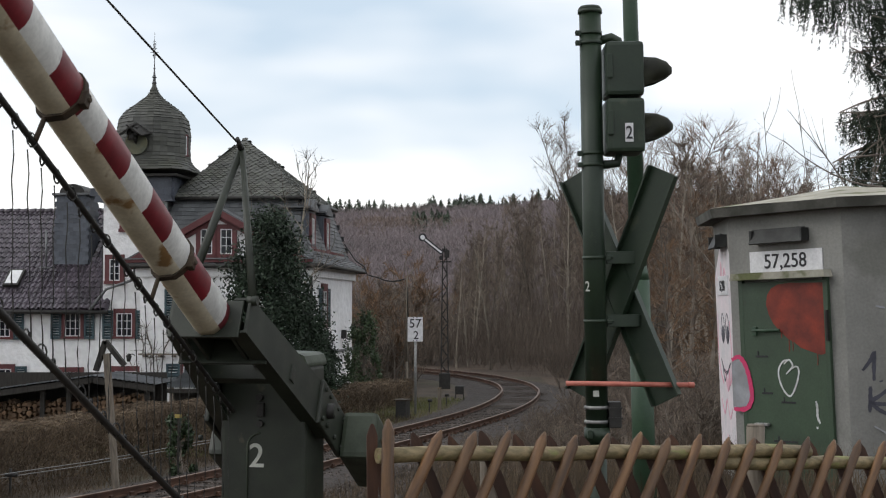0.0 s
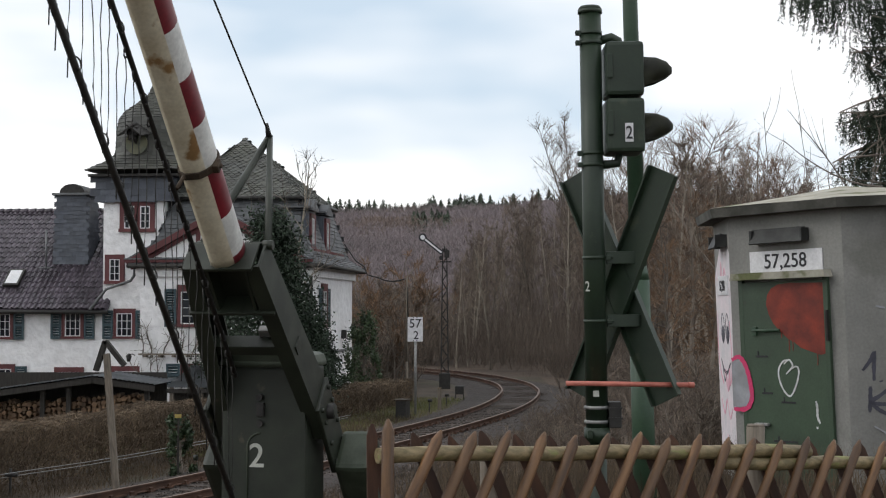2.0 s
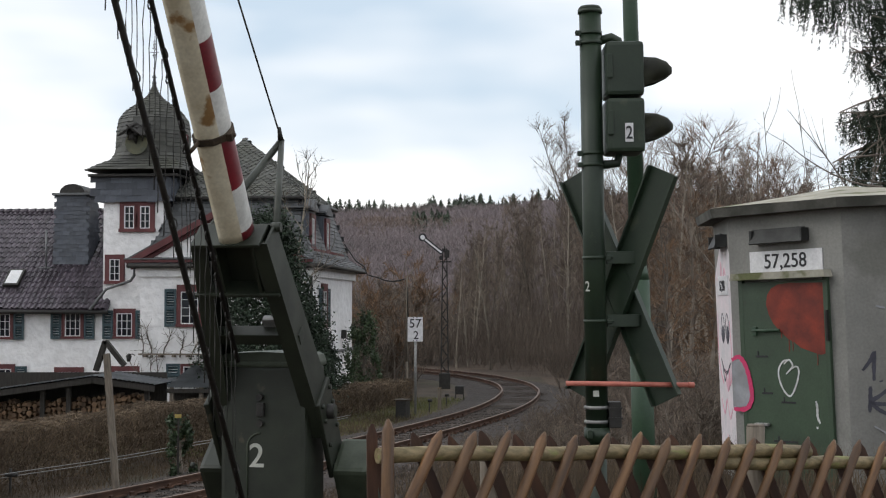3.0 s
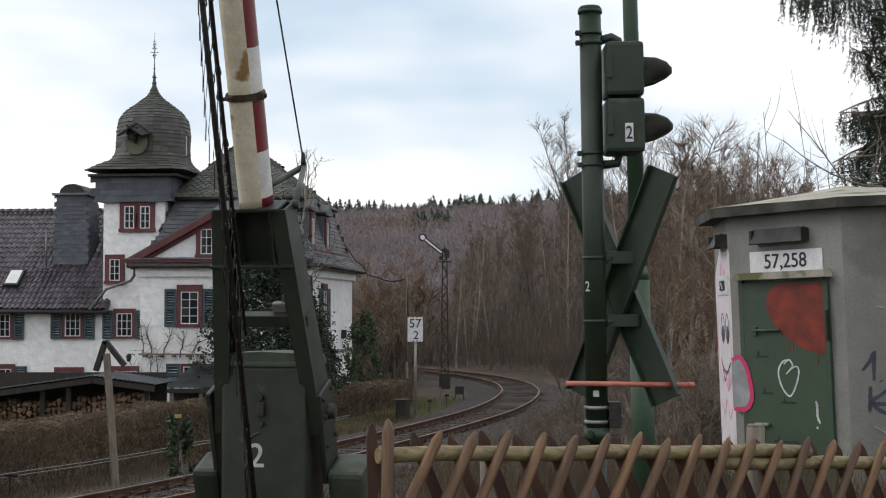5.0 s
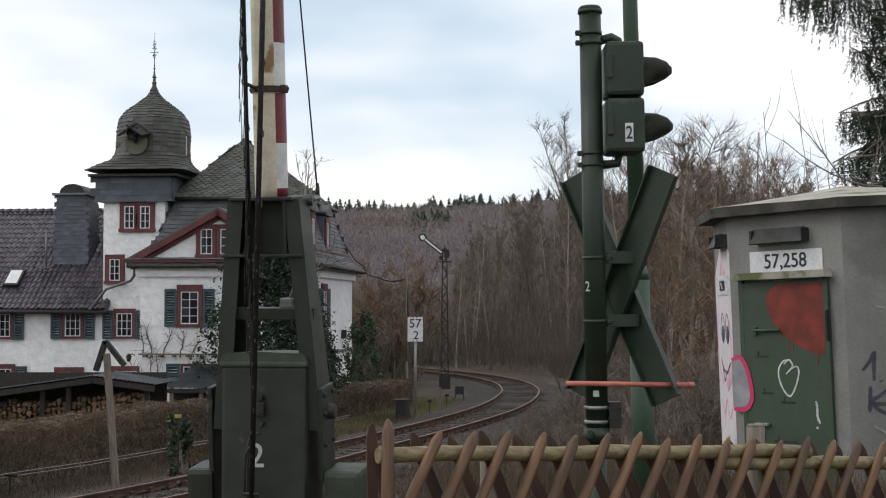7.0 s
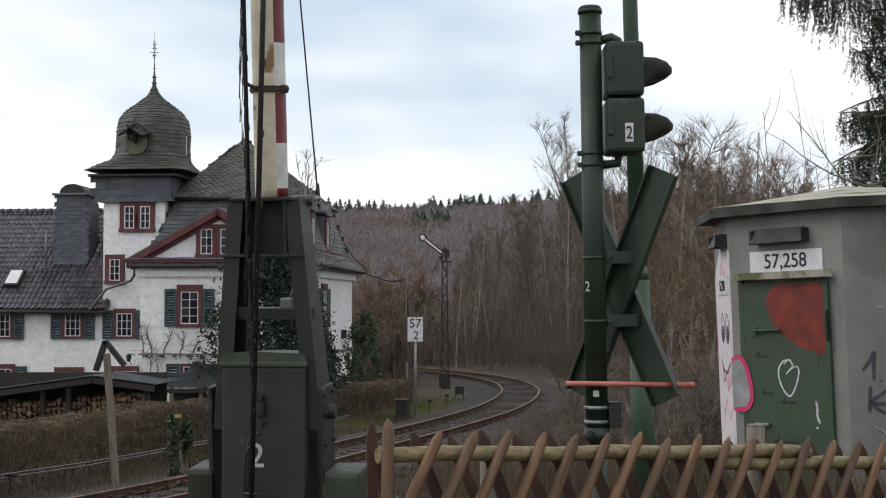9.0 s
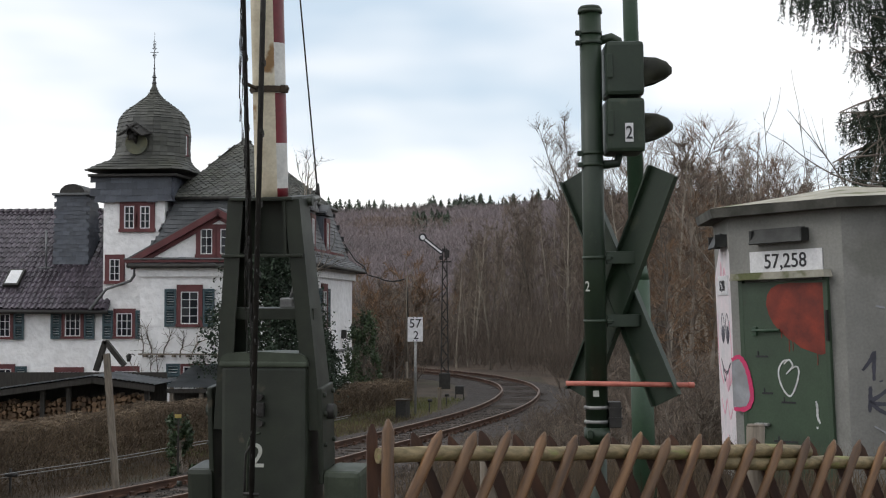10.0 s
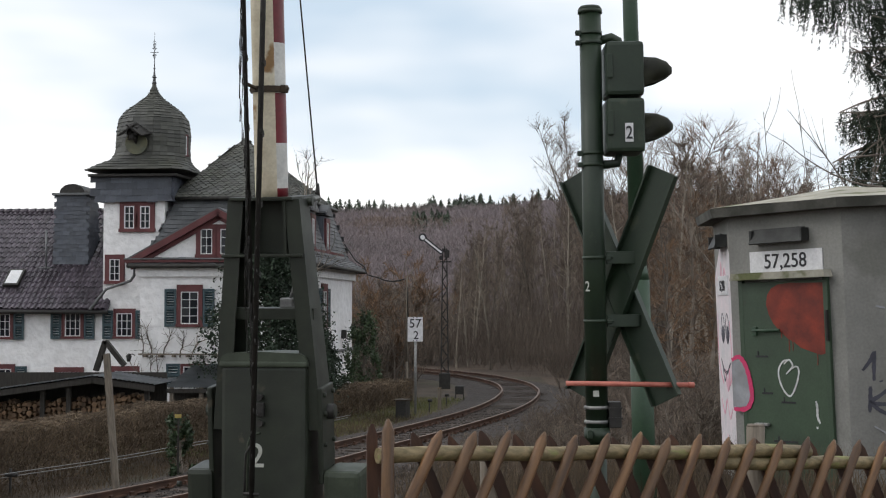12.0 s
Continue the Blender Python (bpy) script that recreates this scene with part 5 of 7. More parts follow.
rings = []
for i, (z, w) in enumerate(zip(zpx, wid)):
    sq = (1.0, 0.75, 0.35, 0.1)[i] if i < 4 else 0.0
    c = tc.lerp(dome_c, 1 - sq * 0.9)
    c.x += 0.03
    rings.append((z, dome_ring(w, sq, c)))
bm = bmesh.new()
base_rows = [[bm.verts.new((x, y, z)) for x, y in pts] for z, pts in rings]
for a, b in zip(base_rows[:-1], base_rows[1:]):
    for k in range(N):
        bm.faces.new((a[k], a[(k + 1) % N], b[(k + 1) % N], b[k]))
bm.faces.new(base_rows[0][::-1])
dome = part("onion_dome", bm, M_SLATE_MOSS, turret, "mossy slate onion dome")
# slate courses wrapped round the dome
bm = bmesh.new()
rnd = random.Random(21)


def dome_point(f, k):
    i = min(int(f), len(rings) - 2)
    t = f - i
    (z0, p0), (z1, p1) = rings[i], rings[i + 1]
    x = p0[k % N][0] * (1 - t) + p1[k % N][0] * t
    y = p0[k % N][1] * (1 - t) + p1[k % N][1] * t
    return Vector((x, y, z0 * (1 - t) + z1 * t))


courses = []
f = 0.0
while f < len(rings) - 1.6:
    i = int(f)
    seg = math.hypot(rings[i + 1][0] - rings[i][0], wid[i + 1] - wid[i])
    courses.append(f)
    f += 0.155 / seg
for n_course, (f0, f1) in enumerate(zip(courses[:-1], courses[1:])):
    for k in range(N):
        a, b = dome_point(f0, k), dome_point(f0, k + 1)
        c, d = dome_point(f1 + 0.02, k + 1), dome_point(f1 + 0.02, k)
        n = (b - a).cross(d - a).normalized()
        g = 0.022 * (1 + rnd.uniform(-0.5, 0.8))
        vs = [bm.verts.new(p) for p in (a + n * g, b + n * g, c + n * 0.004, d + n * 0.004)]
        bm.faces.new(vs)
        u0, u1 = bm.verts.new(a), bm.verts.new(b)
        bm.faces.new((vs[1], vs[0], u0, u1))
tagged(part("dome_slates", bm, M_SLATE_MOSS, turret), kind="stuff")
bm = bmesh.new()
ztip = zpx[-1]
for z0, z1, r0, r1 in ((0, 0.10, 0.10, 0.06), (0.10, 0.22, 0.06, 0.05), (0.22, 0.26, 0.085, 0.085), (0.26, 0.55, 0.05, 0.022), (0.55, 0.60, 0.04, 0.04), (0.60, 2.0, 0.018, 0.006)):
    tube(bm, (dome_c.x + 0.03, dome_c.y, ztip - 0.05 + z0), (dome_c.x + 0.03, dome_c.y, ztip - 0.05 + z1), r0, r1, 8)
for z, w in ((1.15, 0.16), (1.3, 0.10), (1.02, 0.08)):
    tube(bm, (dome_c.x + 0.03 - w, dome_c.y, ztip + z), (dome_c.x + 0.03 + w, dome_c.y, ztip + z), 0.012, sides=5)
for k in range(10):
    z = ztip + 0.95 + k * 0.07
    ring(bm, pose(dome_c.x + 0.03, dome_c.y, z, 90, 0, 30 * k), 0.035 + 0.02 * (k % 3), 0.009, 8, 4)
part("finial", bm, M_LEAD, turret, "wrought iron finial with scrolls")
# clock under a little hood
ck = Vector((-6.672, dome_c.y - 1.44, 7.803))
bm = bmesh.new()
tube(bm, ck, ck + Vector((0, -0.06, 0)), 0.42, 0.42, 28)
clock = part("clock", bm, M_CLOCK, turret, "faded ochre clock face")
bm = bmesh.new()
quad_box(bm, (0.06, 0.02, 0.30), (0, 0, 0.12), Matrix.Translation(ck + Vector((0, -0.075, 0))) @ pose(0, 0, 0, 0, 12, 0))
quad_box(bm, (0.06, 0.02, 0.24), (0, 0, 0.09), Matrix.Translation(ck + Vector((0, -0.09, 0))) @ pose(0, 0, 0, 0, -30, 0))
part("clock_pointers", bm, M_IRON, clock)
bm = bmesh.new()
hm = Matrix.Translation(ck + Vector((-0.02, -0.35, 0.62)))
quad_box(bm, (0.72, 0.85, 0.05), (0.26, 0, 0), hm @ pose(0, 0, 0, 14, 34, 0))
quad_box(bm, (0.72, 0.85, 0.05), (-0.26, 0, 0), hm @ pose(0, 0, 0, 14, -34, 0))
quad_box(bm, (0.4, 0.5, 0.28), (0, 0.1, -0.22), hm)
tube(bm, hm @ Vector((0, -0.1, -0.55)), hm @ Vector((0, -0.1, -0.25)), 0.17, 0.08, 10)
part("bell_hood", bm, M_IRON, turret, "small dark hood over a bell")
window(Matrix.Translation((dome_c.x + 1.26, dome_c.y - 0.35, 7.830)) @ pose(0, 0, 0, 0, 0, 60), 0.36, 0.74, 2, 3, 0.05)

# main block roof: steep lower mansard and low hipped top
mx0 = -6.297
MZ = 3.287
KZ = 5.771
PZ = 8.356
PX = -3.513
o = 0.35
lowr = [(mx0 - o, -o), (o + 0.15, -o), (o + 0.15, 9.0 + o), (mx0 - o, 9.0 + o)]
kn = [(mx0 + 1.0, 1.1), (-0.75, 1.1), (-0.75, 8.0), (mx0 + 1.0, 8.0)]
bm = bmesh.new()


def roof_face(bm, a, b, za, c, d, zc, cw, ch, diamond, seed, mat=0):
    """Slates on the plane with its lower edge a-b at za and its upper edge d-c at zc."""
    A, B = Vector((*a, za)), Vector((*b, za))
    C, D = Vector((*c, zc)), Vector((*d, zc))
    u = (B - A).normalized()
    mid_up = (D - A) - u * (D - A).dot(u)
    v = mid_up.normalized()
    poly = [(0, 0), ((B - A).length, 0), ((C - A).dot(u), (C - A).dot(v)), ((D - A).dot(u), (D - A).dot(v))]
    shingles(bm, A, u, v, poly, cw, ch, 0.028, diamond, seed, mat=mat)


# flared foot, steep slope, low hips
fl = [(mx0 + 0.25, 0.25), (-0.1, 0.25), (-0.1, 8.7), (mx0 + 0.25, 8.7)]
FZ = MZ + 0.42
for i in range(4):
    j = (i + 1) % 4
    roof_face(bm, lowr[i], lowr[j], MZ, fl[j], fl[i], FZ, 0.30, 0.17, False, 30 + i)
    roof_face(bm, fl[i], fl[j], FZ, kn[j], kn[i], KZ, 0.30, 0.17, False, 40 + i)
main_roof = part("mansard_roof", bm, M_SLATE, house, "steep grey slate mansard")
bm = bmesh.new()
ov = 0.22
kk = [(kn[0][0] - ov, kn[0][1] - ov), (kn[1][0] + ov, kn[1][1] - ov), (kn[2][0] + ov, kn[2][1] + ov), (kn[3][0] - ov, kn[3][1] + ov)]
KZ2 = KZ + 0.04
tops = [(PX, 4.3), (PX, 4.3), (PX, 4.9), (PX, 4.9)]
for i in range(4):
    j = (i + 1) % 4
    roof_face(bm, kk[i], kk[j], KZ2, (tops[j][0] + 0.03, tops[j][1]), (tops[i][0] - 0.03, tops[i][1]), PZ, 0.27, 0.15, True, 50 + i)
part("hipped_roof", bm, M_SLATE_MOSS, house, "low hipped roof of diamond-laid slates")
bm = bmesh.new()
for i in range(4):
    j = (i + 1) % 4
    tube(bm, (*kk[i], KZ2 - 0.05), (*kk[j], KZ2 - 0.05), 0.07, sides=6)
part("knee_moulding", bm, M_IRON, house, "dark moulding between the two roof slopes")
bm = bmesh.new()
for i in range(4):
    j = (i + 1) % 4
    a, b = lowr[i], lowr[j]
    tube(bm, (*a, MZ - 0.07), (*b, MZ - 0.07), 0.08, sides=8)
part("eaves_gutter", bm, M_IRON, house, "dark eaves gutter")
wall_box("cove", mx0 - 0.12, 0.14, -0.12, 9.1, MZ - 0.45, MZ - 0.02, "coved white cornice")

# pediment gable over the front
gz0, gz1 = 3.394, 5.278
gx0, gxa = -6.771, -3.340
gx1 = 2 * gxa - gx0
bm = bmesh.new()
prism(bm, [(gx0 + 0.5, gz0), (gx1 - 0.5, gz0), (gxa, gz1 - 0.1)], 2.2, pose(0, -0.02, 0))
part("gable_wall", bm, M_WALL, house, "white gable wall")
for sx, xe in ((-1, gx0), (1, gx1)):
    d = Vector((xe - gxa, 0, gz0 - gz1))
    L = d.length
    m = Matrix.Translation((gxa, 0, gz1)) @ Matrix.Rotation(-math.atan2(d.z, d.x), 4, "Y")
    trim_bar("raking_cornice", (L, 0.34, 0.22), (L / 2, -0.16, -0.10 if sx > 0 else 0.10), m, "oxblood red raking cornice")
    trim_bar("raking_moulding", (L, 0.14, 0.14), (L / 2, -0.06, -0.27 if sx > 0 else 0.27), m)
    bm = bmesh.new()
    quad_box(bm, (L + 0.05, 2.6, 0.05), (L / 2, 1.0, 0.04 if sx > 0 else -0.04), m)
    part("gable_roof", bm, M_SLATE, house, "slate slope of the gable")
trim_bar("cornice", (gx1 - gx0 + 0.1, 0.40, 0.10), ((gx0 + gx1) / 2, -0.18, gz0 + 0.0), None, "oxblood red cornice")
trim_bar("cornice_moulding", (gx1 - gx0 - 0.3, 0.26, 0.10), ((gx0 + gx1) / 2, -0.12, gz0 - 0.13))
bm = bmesh.new()
quad_box(bm, (gx1 - gx0 + 0.05, 0.44, 0.045), ((gx0 + gx1) / 2, -0.20, gz0 + 0.085))
part("cornice_lead", bm, M_LEAD, house, "grey lead on the cornice")

# windows of the front
def front(px, py, c):
    return Matrix.Translation((px, c, py))


window(front(-3.807, 4.104, -0.05), 0.44, 0.92, 2, 3, 0.17)
window(front(-3.072, 4.100, -0.05), 0.44, 0.92, 2, 3, 0.17)
window(front(-4.433, 1.700, 0.0), 0.66, 1.18, 2, 4, 0.15, "lr", lintel=0.10)
window(front(-4.243, -0.739, 0.0), 0.82, 0.62, 3, 2, 0.10, "lr")
window(front(-6.951, 5.057, 0.68), 0.38, 0.84, 2, 3, 0.17)
window(front(-6.347, 5.053, 0.68), 0.38, 0.84, 2, 3, 0.17)
window(front(-7.491, 3.105, 0.68), 0.40, 0.80, 2, 3, 0.17)
window(front(-7.102, 1.072, 0.68), 0.60, 0.86, 3, 3, 0.11, "lr", lintel=0.06)
window(front(-9.095, 1.069, 0.73), 0.60, 0.86, 3, 3, 0.12, "lr", lintel=0.06)
window(front(-11.813, 1.045, 0.73), 0.60, 0.86, 3, 3, 0.12, "lr", lintel=0.06)
window(front(-9.226, -1.134, 0.73), 0.86, 0.90, 3, 3, 0.13, "", lintel=0.05)
window(front(-7.016, -1.035, 0.68), 0.86, 0.80, 3, 3, 0.13, "r", lintel=0.05)
window(front(-11.791, -0.980, 0.73), 0.70, 0.80, 3, 3, 0.13, "r", lintel=0.05)
# right-hand wall and its dormers
for py, h, sh in ((1.700, 1.25, "lr"), (-0.749, 1.0, "l")):
    window(Matrix.Translation((0.0, 2.6, py)) @ pose(0, 0, 0, 0, 0, 90), 0.75, h, 2, 4, 0.17, sh, lintel=0.12)
for y, dz in ((1.5, 0), (4.4, 0)):
    m = Matrix.Translation((-0.25, y, 4.443 - 0.05)) @ pose(0, 0, 0, 0, 0, 90)
    bm = bmesh.new()
    quad_box(bm, (1.15, 1.2, 1.55), (0, 0.60, 0.1), m)
    dormer = part("dormer", bm, M_SLATE_BLUE, house, "slate-hung dormer with red window")
    bm = bmesh.new()
    for sx in (-1, 1):
        quad_box(bm, (0.85, 1.5, 0.06), (sx * 0.37, 0.62, 1.02), m @ pose(0, 0, 0, 0, 0, 0) @ Matrix.Translation((0, 0, 0)))
    prism(bm, [(-0.72, 0.9), (0.72, 0.9), (0, 1.35)], 1.4, m @ pose(0, -0.15, 0))
    part("dormer_roof", bm, M_SLATE, dormer)
    window(m @ pose(0, -0.01, 0.1), 0.50, 1.05, 2, 4, 0.17)
trim_bar("dormer_sill", (0.05, 6.0, 0.08), (0.12, 3.2, FZ + 0.1))
# lead-roofed return of the wing gutter, string course with brackets, wall lamp
bm = bmesh.new()
pipe(bm, [(-8.271, 0.2, 1.617), (-7.704, 0.35, 2.387), (-6.693, 0.1, 2.694), (-6.531, 0.0, 2.877), (-6.531, 0.0, 3.291)], 0.055, 8)
part("downpipe", bm, M_LEAD, house, "grey bent downpipe")
bm = bmesh.new()
pipe(bm, [(0.06, -0.06, MZ - 0.1), (0.06, -0.06, MZ - 0.5), (0.08, 9.05, MZ - 0.55)][:2] + [(0.06, -0.06, BASE)], 0.05, 8)
part("downpipe", bm, M_IRON, house, "dark downpipe at the corner")
bm = bmesh.new()
quad_box(bm, (4.076, 0.10, 0.06), ((-6.276 - 2.2) / 2 + 0.0, -0.20, 0.015))
for k in range(9):
    quad_box(bm, (0.10, 0.26, 0.08), (-6.021 + k * 0.52, -0.12, -0.047))
part("trellis_ledge", bm, M_POLE_WOOD, house, "weathered wooden ledge on brackets")
bm = bmesh.new()
quad_box(bm, (0.12, 9.05, 0.10), (0.05, 4.5, -0.020))
part("string_course", bm, M_LEAD, house, "grey string course")
bm = bmesh.new()
lx, lz = -6.622, -0.135
pipe(bm, [(lx + 0.15, 0.0, lz + 0.1), (lx + 0.12, -0.22, lz + 0.16), (lx, -0.25, lz + 0.12)], 0.018, 6)
tube(bm, (lx, -0.25, lz - 0.12), (lx, -0.25, lz + 0.08), 0.06, 0.11, 8)
tube(bm, (lx, -0.25, lz + 0.08), (lx, -0.25, lz + 0.18), 0.12, 0.02, 8)
part("wall_lantern", bm, M_IRON, house, "dark wall lantern")
bm = bmesh.new()
quad_box(bm, (0.2, 0.22, 0.35), (0.10, 6.5, 0.629), bevel=0.02)
part("meter_box", bm, M_IRON, house, "dark box on the side wall")

# firewood shed in front of the wing
shed = thing("firewood_shed", "low open shed with grey sheet roof stacked full of firewood", "shed", pose(0, 0, 0))
SY = 37.0
sx0, sx1 = -14.6, -7.712
ridge_x, tip_x = -9.06, -7.45
za, zb, zc = -0.83, -0.06, -0.285


def shed_z(x):
    return za + (zb - za) * (x - sx0) / (ridge_x - sx0) if x < ridge_x else zb + (zc - zb) * (x - ridge_x) / (tip_x - ridge_x)


bm = bmesh.new()
rows = [[], [], []]
for k in range(121):
    x = sx0 + (tip_x - sx0) * k / 120
    bump_z = 0.03 * (k % 2)
    for row_list, y, dz in zip(rows, (SY - 0.4, SY + 1.2, SY + 2.9), (0, -0.02, -0.05)):
        row_list.append(bm.verts.new((x, y, shed_z(x) + bump_z + dz)))
for a_row, b_row in zip(rows[:-1], rows[1:]):
    for k in range(120):
        bm.faces.new((a_row[k], a_row[k + 1], b_row[k + 1], b_row[k]))
bmesh.ops.solidify(bm, geom=bm.faces[:], thickness=0.02)
part("sheet_roof", bm, M_SHEET, shed, "corrugated grey sheet roof")
for x0, x1 in ((sx0, ridge_x), (ridge_x, tip_x)):
    d = Vector((x1 - x0, 0, shed_z(x1) - shed_z(x0)))
    bm = bmesh.new()
    quad_box(bm, (d.length, 0.06, 0.15), (d.length / 2, 0, -0.11), Matrix.Translation((x0, SY - 0.34, shed_z(x0))) @ Matrix.Rotation(-math.atan2(d.z, d.x), 4, "Y"))
    part("fascia", bm, M_DARK_WOOD, shed)
for px in (-14.0, -11.7, -10.430, -9.751, -7.712):
    bm = bmesh.new()
    top = shed_z(px) - 0.06
    quad_box(bm, (0.12, 0.12, top + 1.95), (px, SY - 0.05, (top - 1.95) / 2), bevel=0.01)
    part("shed_post", bm, M_DARK_WOOD, shed)
bm = bmesh.new()
quad_box(bm, (sx1 - sx0, 0.08, 1.8), ((sx0 + sx1) / 2, SY + 2.6, -1.0))
part("back_wall", bm, M_DARK_WOOD, shed)
rnd = random.Random(9)
bm = bmesh.new()
x = sx0
while x < sx1 - 0.1:
    z = -1.85
    while z < -0.66 - 0.10 * math.sin(x):
        r = rnd.uniform(0.045, 0.085)
        yy = SY + 0.12 + rnd.uniform(-0.06, 0.08)
        a0 = rnd.random() * 3
        n = rnd.choice((3, 4, 5, 6))
        loop = [(x + r * math.cos(a0 + 2 * math.pi * k / n), z + r * math.sin(a0 + 2 * math.pi * k / n)) for k in range(n)]
        a = [bm.verts.new((px, yy, pz)) for px, pz in loop]
        b = [bm.verts.new((px, yy + 0.5, pz)) for px, pz in loop]
        bm.faces.new(a)
        for k in range(n):
            bm.faces.new((a[(k + 1) % n], a[k], b[k], b[(k + 1) % n]))
        z += r * 1.7
    x += 0.13
tagged(part("firewood", bm, M_LOG, shed, "stacked split firewood"), kind="stuff")

# small lean-to with a sheet roof beside the main block
lean = thing("lean_to", "small lean-to with corrugated grey sheet roof by the house", "shed")
bm = bmesh.new()
q0, q1 = -8.251, -6.104
lo, hi = -0.676, -0.258 + 0.12
rows = [[], []]
for k in range(81):
    x = q0 + (q1 - q0) * k / 80
    for row_list, dx, y, z in zip(rows, (0, 0.3), (42, 45), (lo, hi)):
        row_list.append(bm.verts.new((x + dx, y, z + 0.04 * (k % 2))))
for k in range(80):
    bm.faces.new((rows[0][k], rows[0][k + 1], rows[1][k + 1], rows[1][k]))
bmesh.ops.solidify(bm, geom=bm.faces[:], thickness=0.02)
part("sheet_roof", bm, M_SHEET, lean)
bm = bmesh.new()
quad_box(bm, (q1 - q0 - 0.2, 0.08, 1.1), ((q0 + q1) / 2, 42.3, -1.3))
quad_box(bm, (q1 - q0, 0.05, 0.12), ((q0 + q1) / 2, 42.0, -0.759))
part("board_wall", bm, M_DARK_WOOD, lean)
for px in (q0 + 0.2, (q0 + q1) / 2, q1 - 0.2):
    bm = bmesh.new()
    quad_box(bm, (0.12, 0.12, 1.4), (px, 42.1, -1.35))
    part("post", bm, M_POLE_WOOD, lean)


# ---- plants ----
class Soup:
    """Collects triangles for one mesh."""

    def __init__(self):
        self.v, self.f, self.m = [], [], []

    def tri(self, a, b, c, mat=0):
        n = len(self.v)
        self.v += [tuple(a), tuple(b), tuple(c)]
        self.f.append((n, n + 1, n + 2))
        self.m.append(mat)

    def quad(self, a, b, c, d, mat=0):
        n = len(self.v)
        self.v += [tuple(a), tuple(b), tuple(c), tuple(d)]
        self.f.append((n, n + 1, n + 2, n + 3))
        self.m.append(mat)

    def limb(self, pts, radii, sides, mat=0):
        n0 = len(self.v)
        for i, p in enumerate(pts):
            d = pts[min(i + 1, len(pts) - 1)] - pts[max(i - 1, 0)]
            q = d.to_track_quat("Z", "Y")
            for k in range(sides):
                a = 2 * math.pi * k / sides
                self.v.append(tuple(p + q @ Vector((radii[i] * math.cos(a), radii[i] * math.sin(a), 0))))
        for i in range(len(pts) - 1):
            for k in range(sides):
                a, b = n0 + i * sides + k, n0 + i * sides + (k + 1) % sides
                self.f.append((a, b, b + sides, a + sides))
                self.m.append(mat)

    def blade(self, p, d, w, r, mat=0):
        side = d.cross(Vector((r.uniform(-1, 1), r.uniform(-1, 1), r.uniform(-1, 1))))
        if side.length < 1e-6:
            return
        side = side.normalized() * w
        self.tri(p - side, p + side, p + d, mat)

    def mesh(self, name, mats):
        me = bpy.data.meshes.new(name)
        me.from_pydata(self.v, [], self.f)
        for one in mats:
            me.materials.append(one)
        me.polygons.foreach_set("material_index", self.m)
        me.update()
        return me


def wander(p, d, length, steps, r, bend=0.25, lift=0.0):
    pts = [p.copy()]
    d = d.normalized()
    for _ in range(steps):
        d = (d + Vector((r.gauss(0, bend), r.gauss(0, bend), r.gauss(0, bend) + lift))).normalized()
        pts.append(pts[-1] + d * (length / steps))
    return pts


def along(pts, t):
    f = t * (len(pts) - 1)
    i = min(int(f), len(pts) - 2)
    return pts[i].lerp(pts[i + 1], f - i), (pts[i + 1] - pts[i]).normalized()


def bare_tree(seed, tall, spread, first=0.3, limbs=26, subs=7, twigs=8, up=0.6, trunk_r=0.13, twig_w=0.012, twig_len=0.55, lean=0.04, stems=1, sub_len=0.5):
    """A leafless tree: trunk, limbs, side branches and twigs. Returns trunk and crown meshes' triangles."""
    r = random.Random(seed)
    trunk, crown = Soup(), Soup()
    for st in range(stems):
        base = Vector((r.uniform(-1, 1), r.uniform(-1, 1), 0)) * (0.35 if stems > 1 else 0)
        tp = wander(base - Vector((0, 0, 0.2)), Vector((r.gauss(0, lean), r.gauss(0, lean), 1)), tall * (r.uniform(0.75, 1) if stems > 1 else 1), 9, r, 0.05, 0.04)
        trunk.limb(tp, [trunk_r * (1 - 0.92 * i / 9) + 0.006 for i in range(10)], 6)
        for k in range(limbs // stems):
            t = first + (1 - first) * (k + r.random()) / (limbs / stems)
            p, d = along(tp, min(t, 0.995))
            a = r.uniform(0, 2 * math.pi)
            shape = (1 - abs((t - first) / (1 - first) * 2 - 0.75) * 0.55)
            L = spread * max(0.25, shape) * r.uniform(0.65, 1.15)
            bd = Vector((math.cos(a), math.sin(a), up + r.uniform(-0.2, 0.35)))
            bp = wander(p, bd, L, 5, r, 0.13, 0.05)
            r0 = max(0.012, trunk_r * 0.35 * (1.1 - t))
            trunk.limb(bp, [r0 * (1 - 0.85 * i / 5) + 0.004 for i in range(6)], 4)
            for s in range(subs):
                q, e = along(bp, r.uniform(0.2, 1.0))
                sd = (e + Vector((r.gauss(0, 0.6), r.gauss(0, 0.6), r.gauss(0.2, 0.5)))).normalized()
                sp = wander(q, sd, L * sub_len * r.uniform(0.5, 1.0), 3, r, 0.14, 0.04)
                crown.limb(sp, [0.013, 0.010, 0.007, 0.004], 3)
                for w in range(twigs):
                    x, g = along(sp, r.uniform(0.15, 1.0))
                    td = (g + Vector((r.gauss(0, 0.55), r.gauss(0, 0.55), r.gauss(0.25, 0.5)))).normalized() * twig_len * (0.35 + 0.65 * L / spread) * r.uniform(0.5, 1.3)
                    crown.blade(x, td, twig_w, r)
    return trunk, crown


KINDS = {}


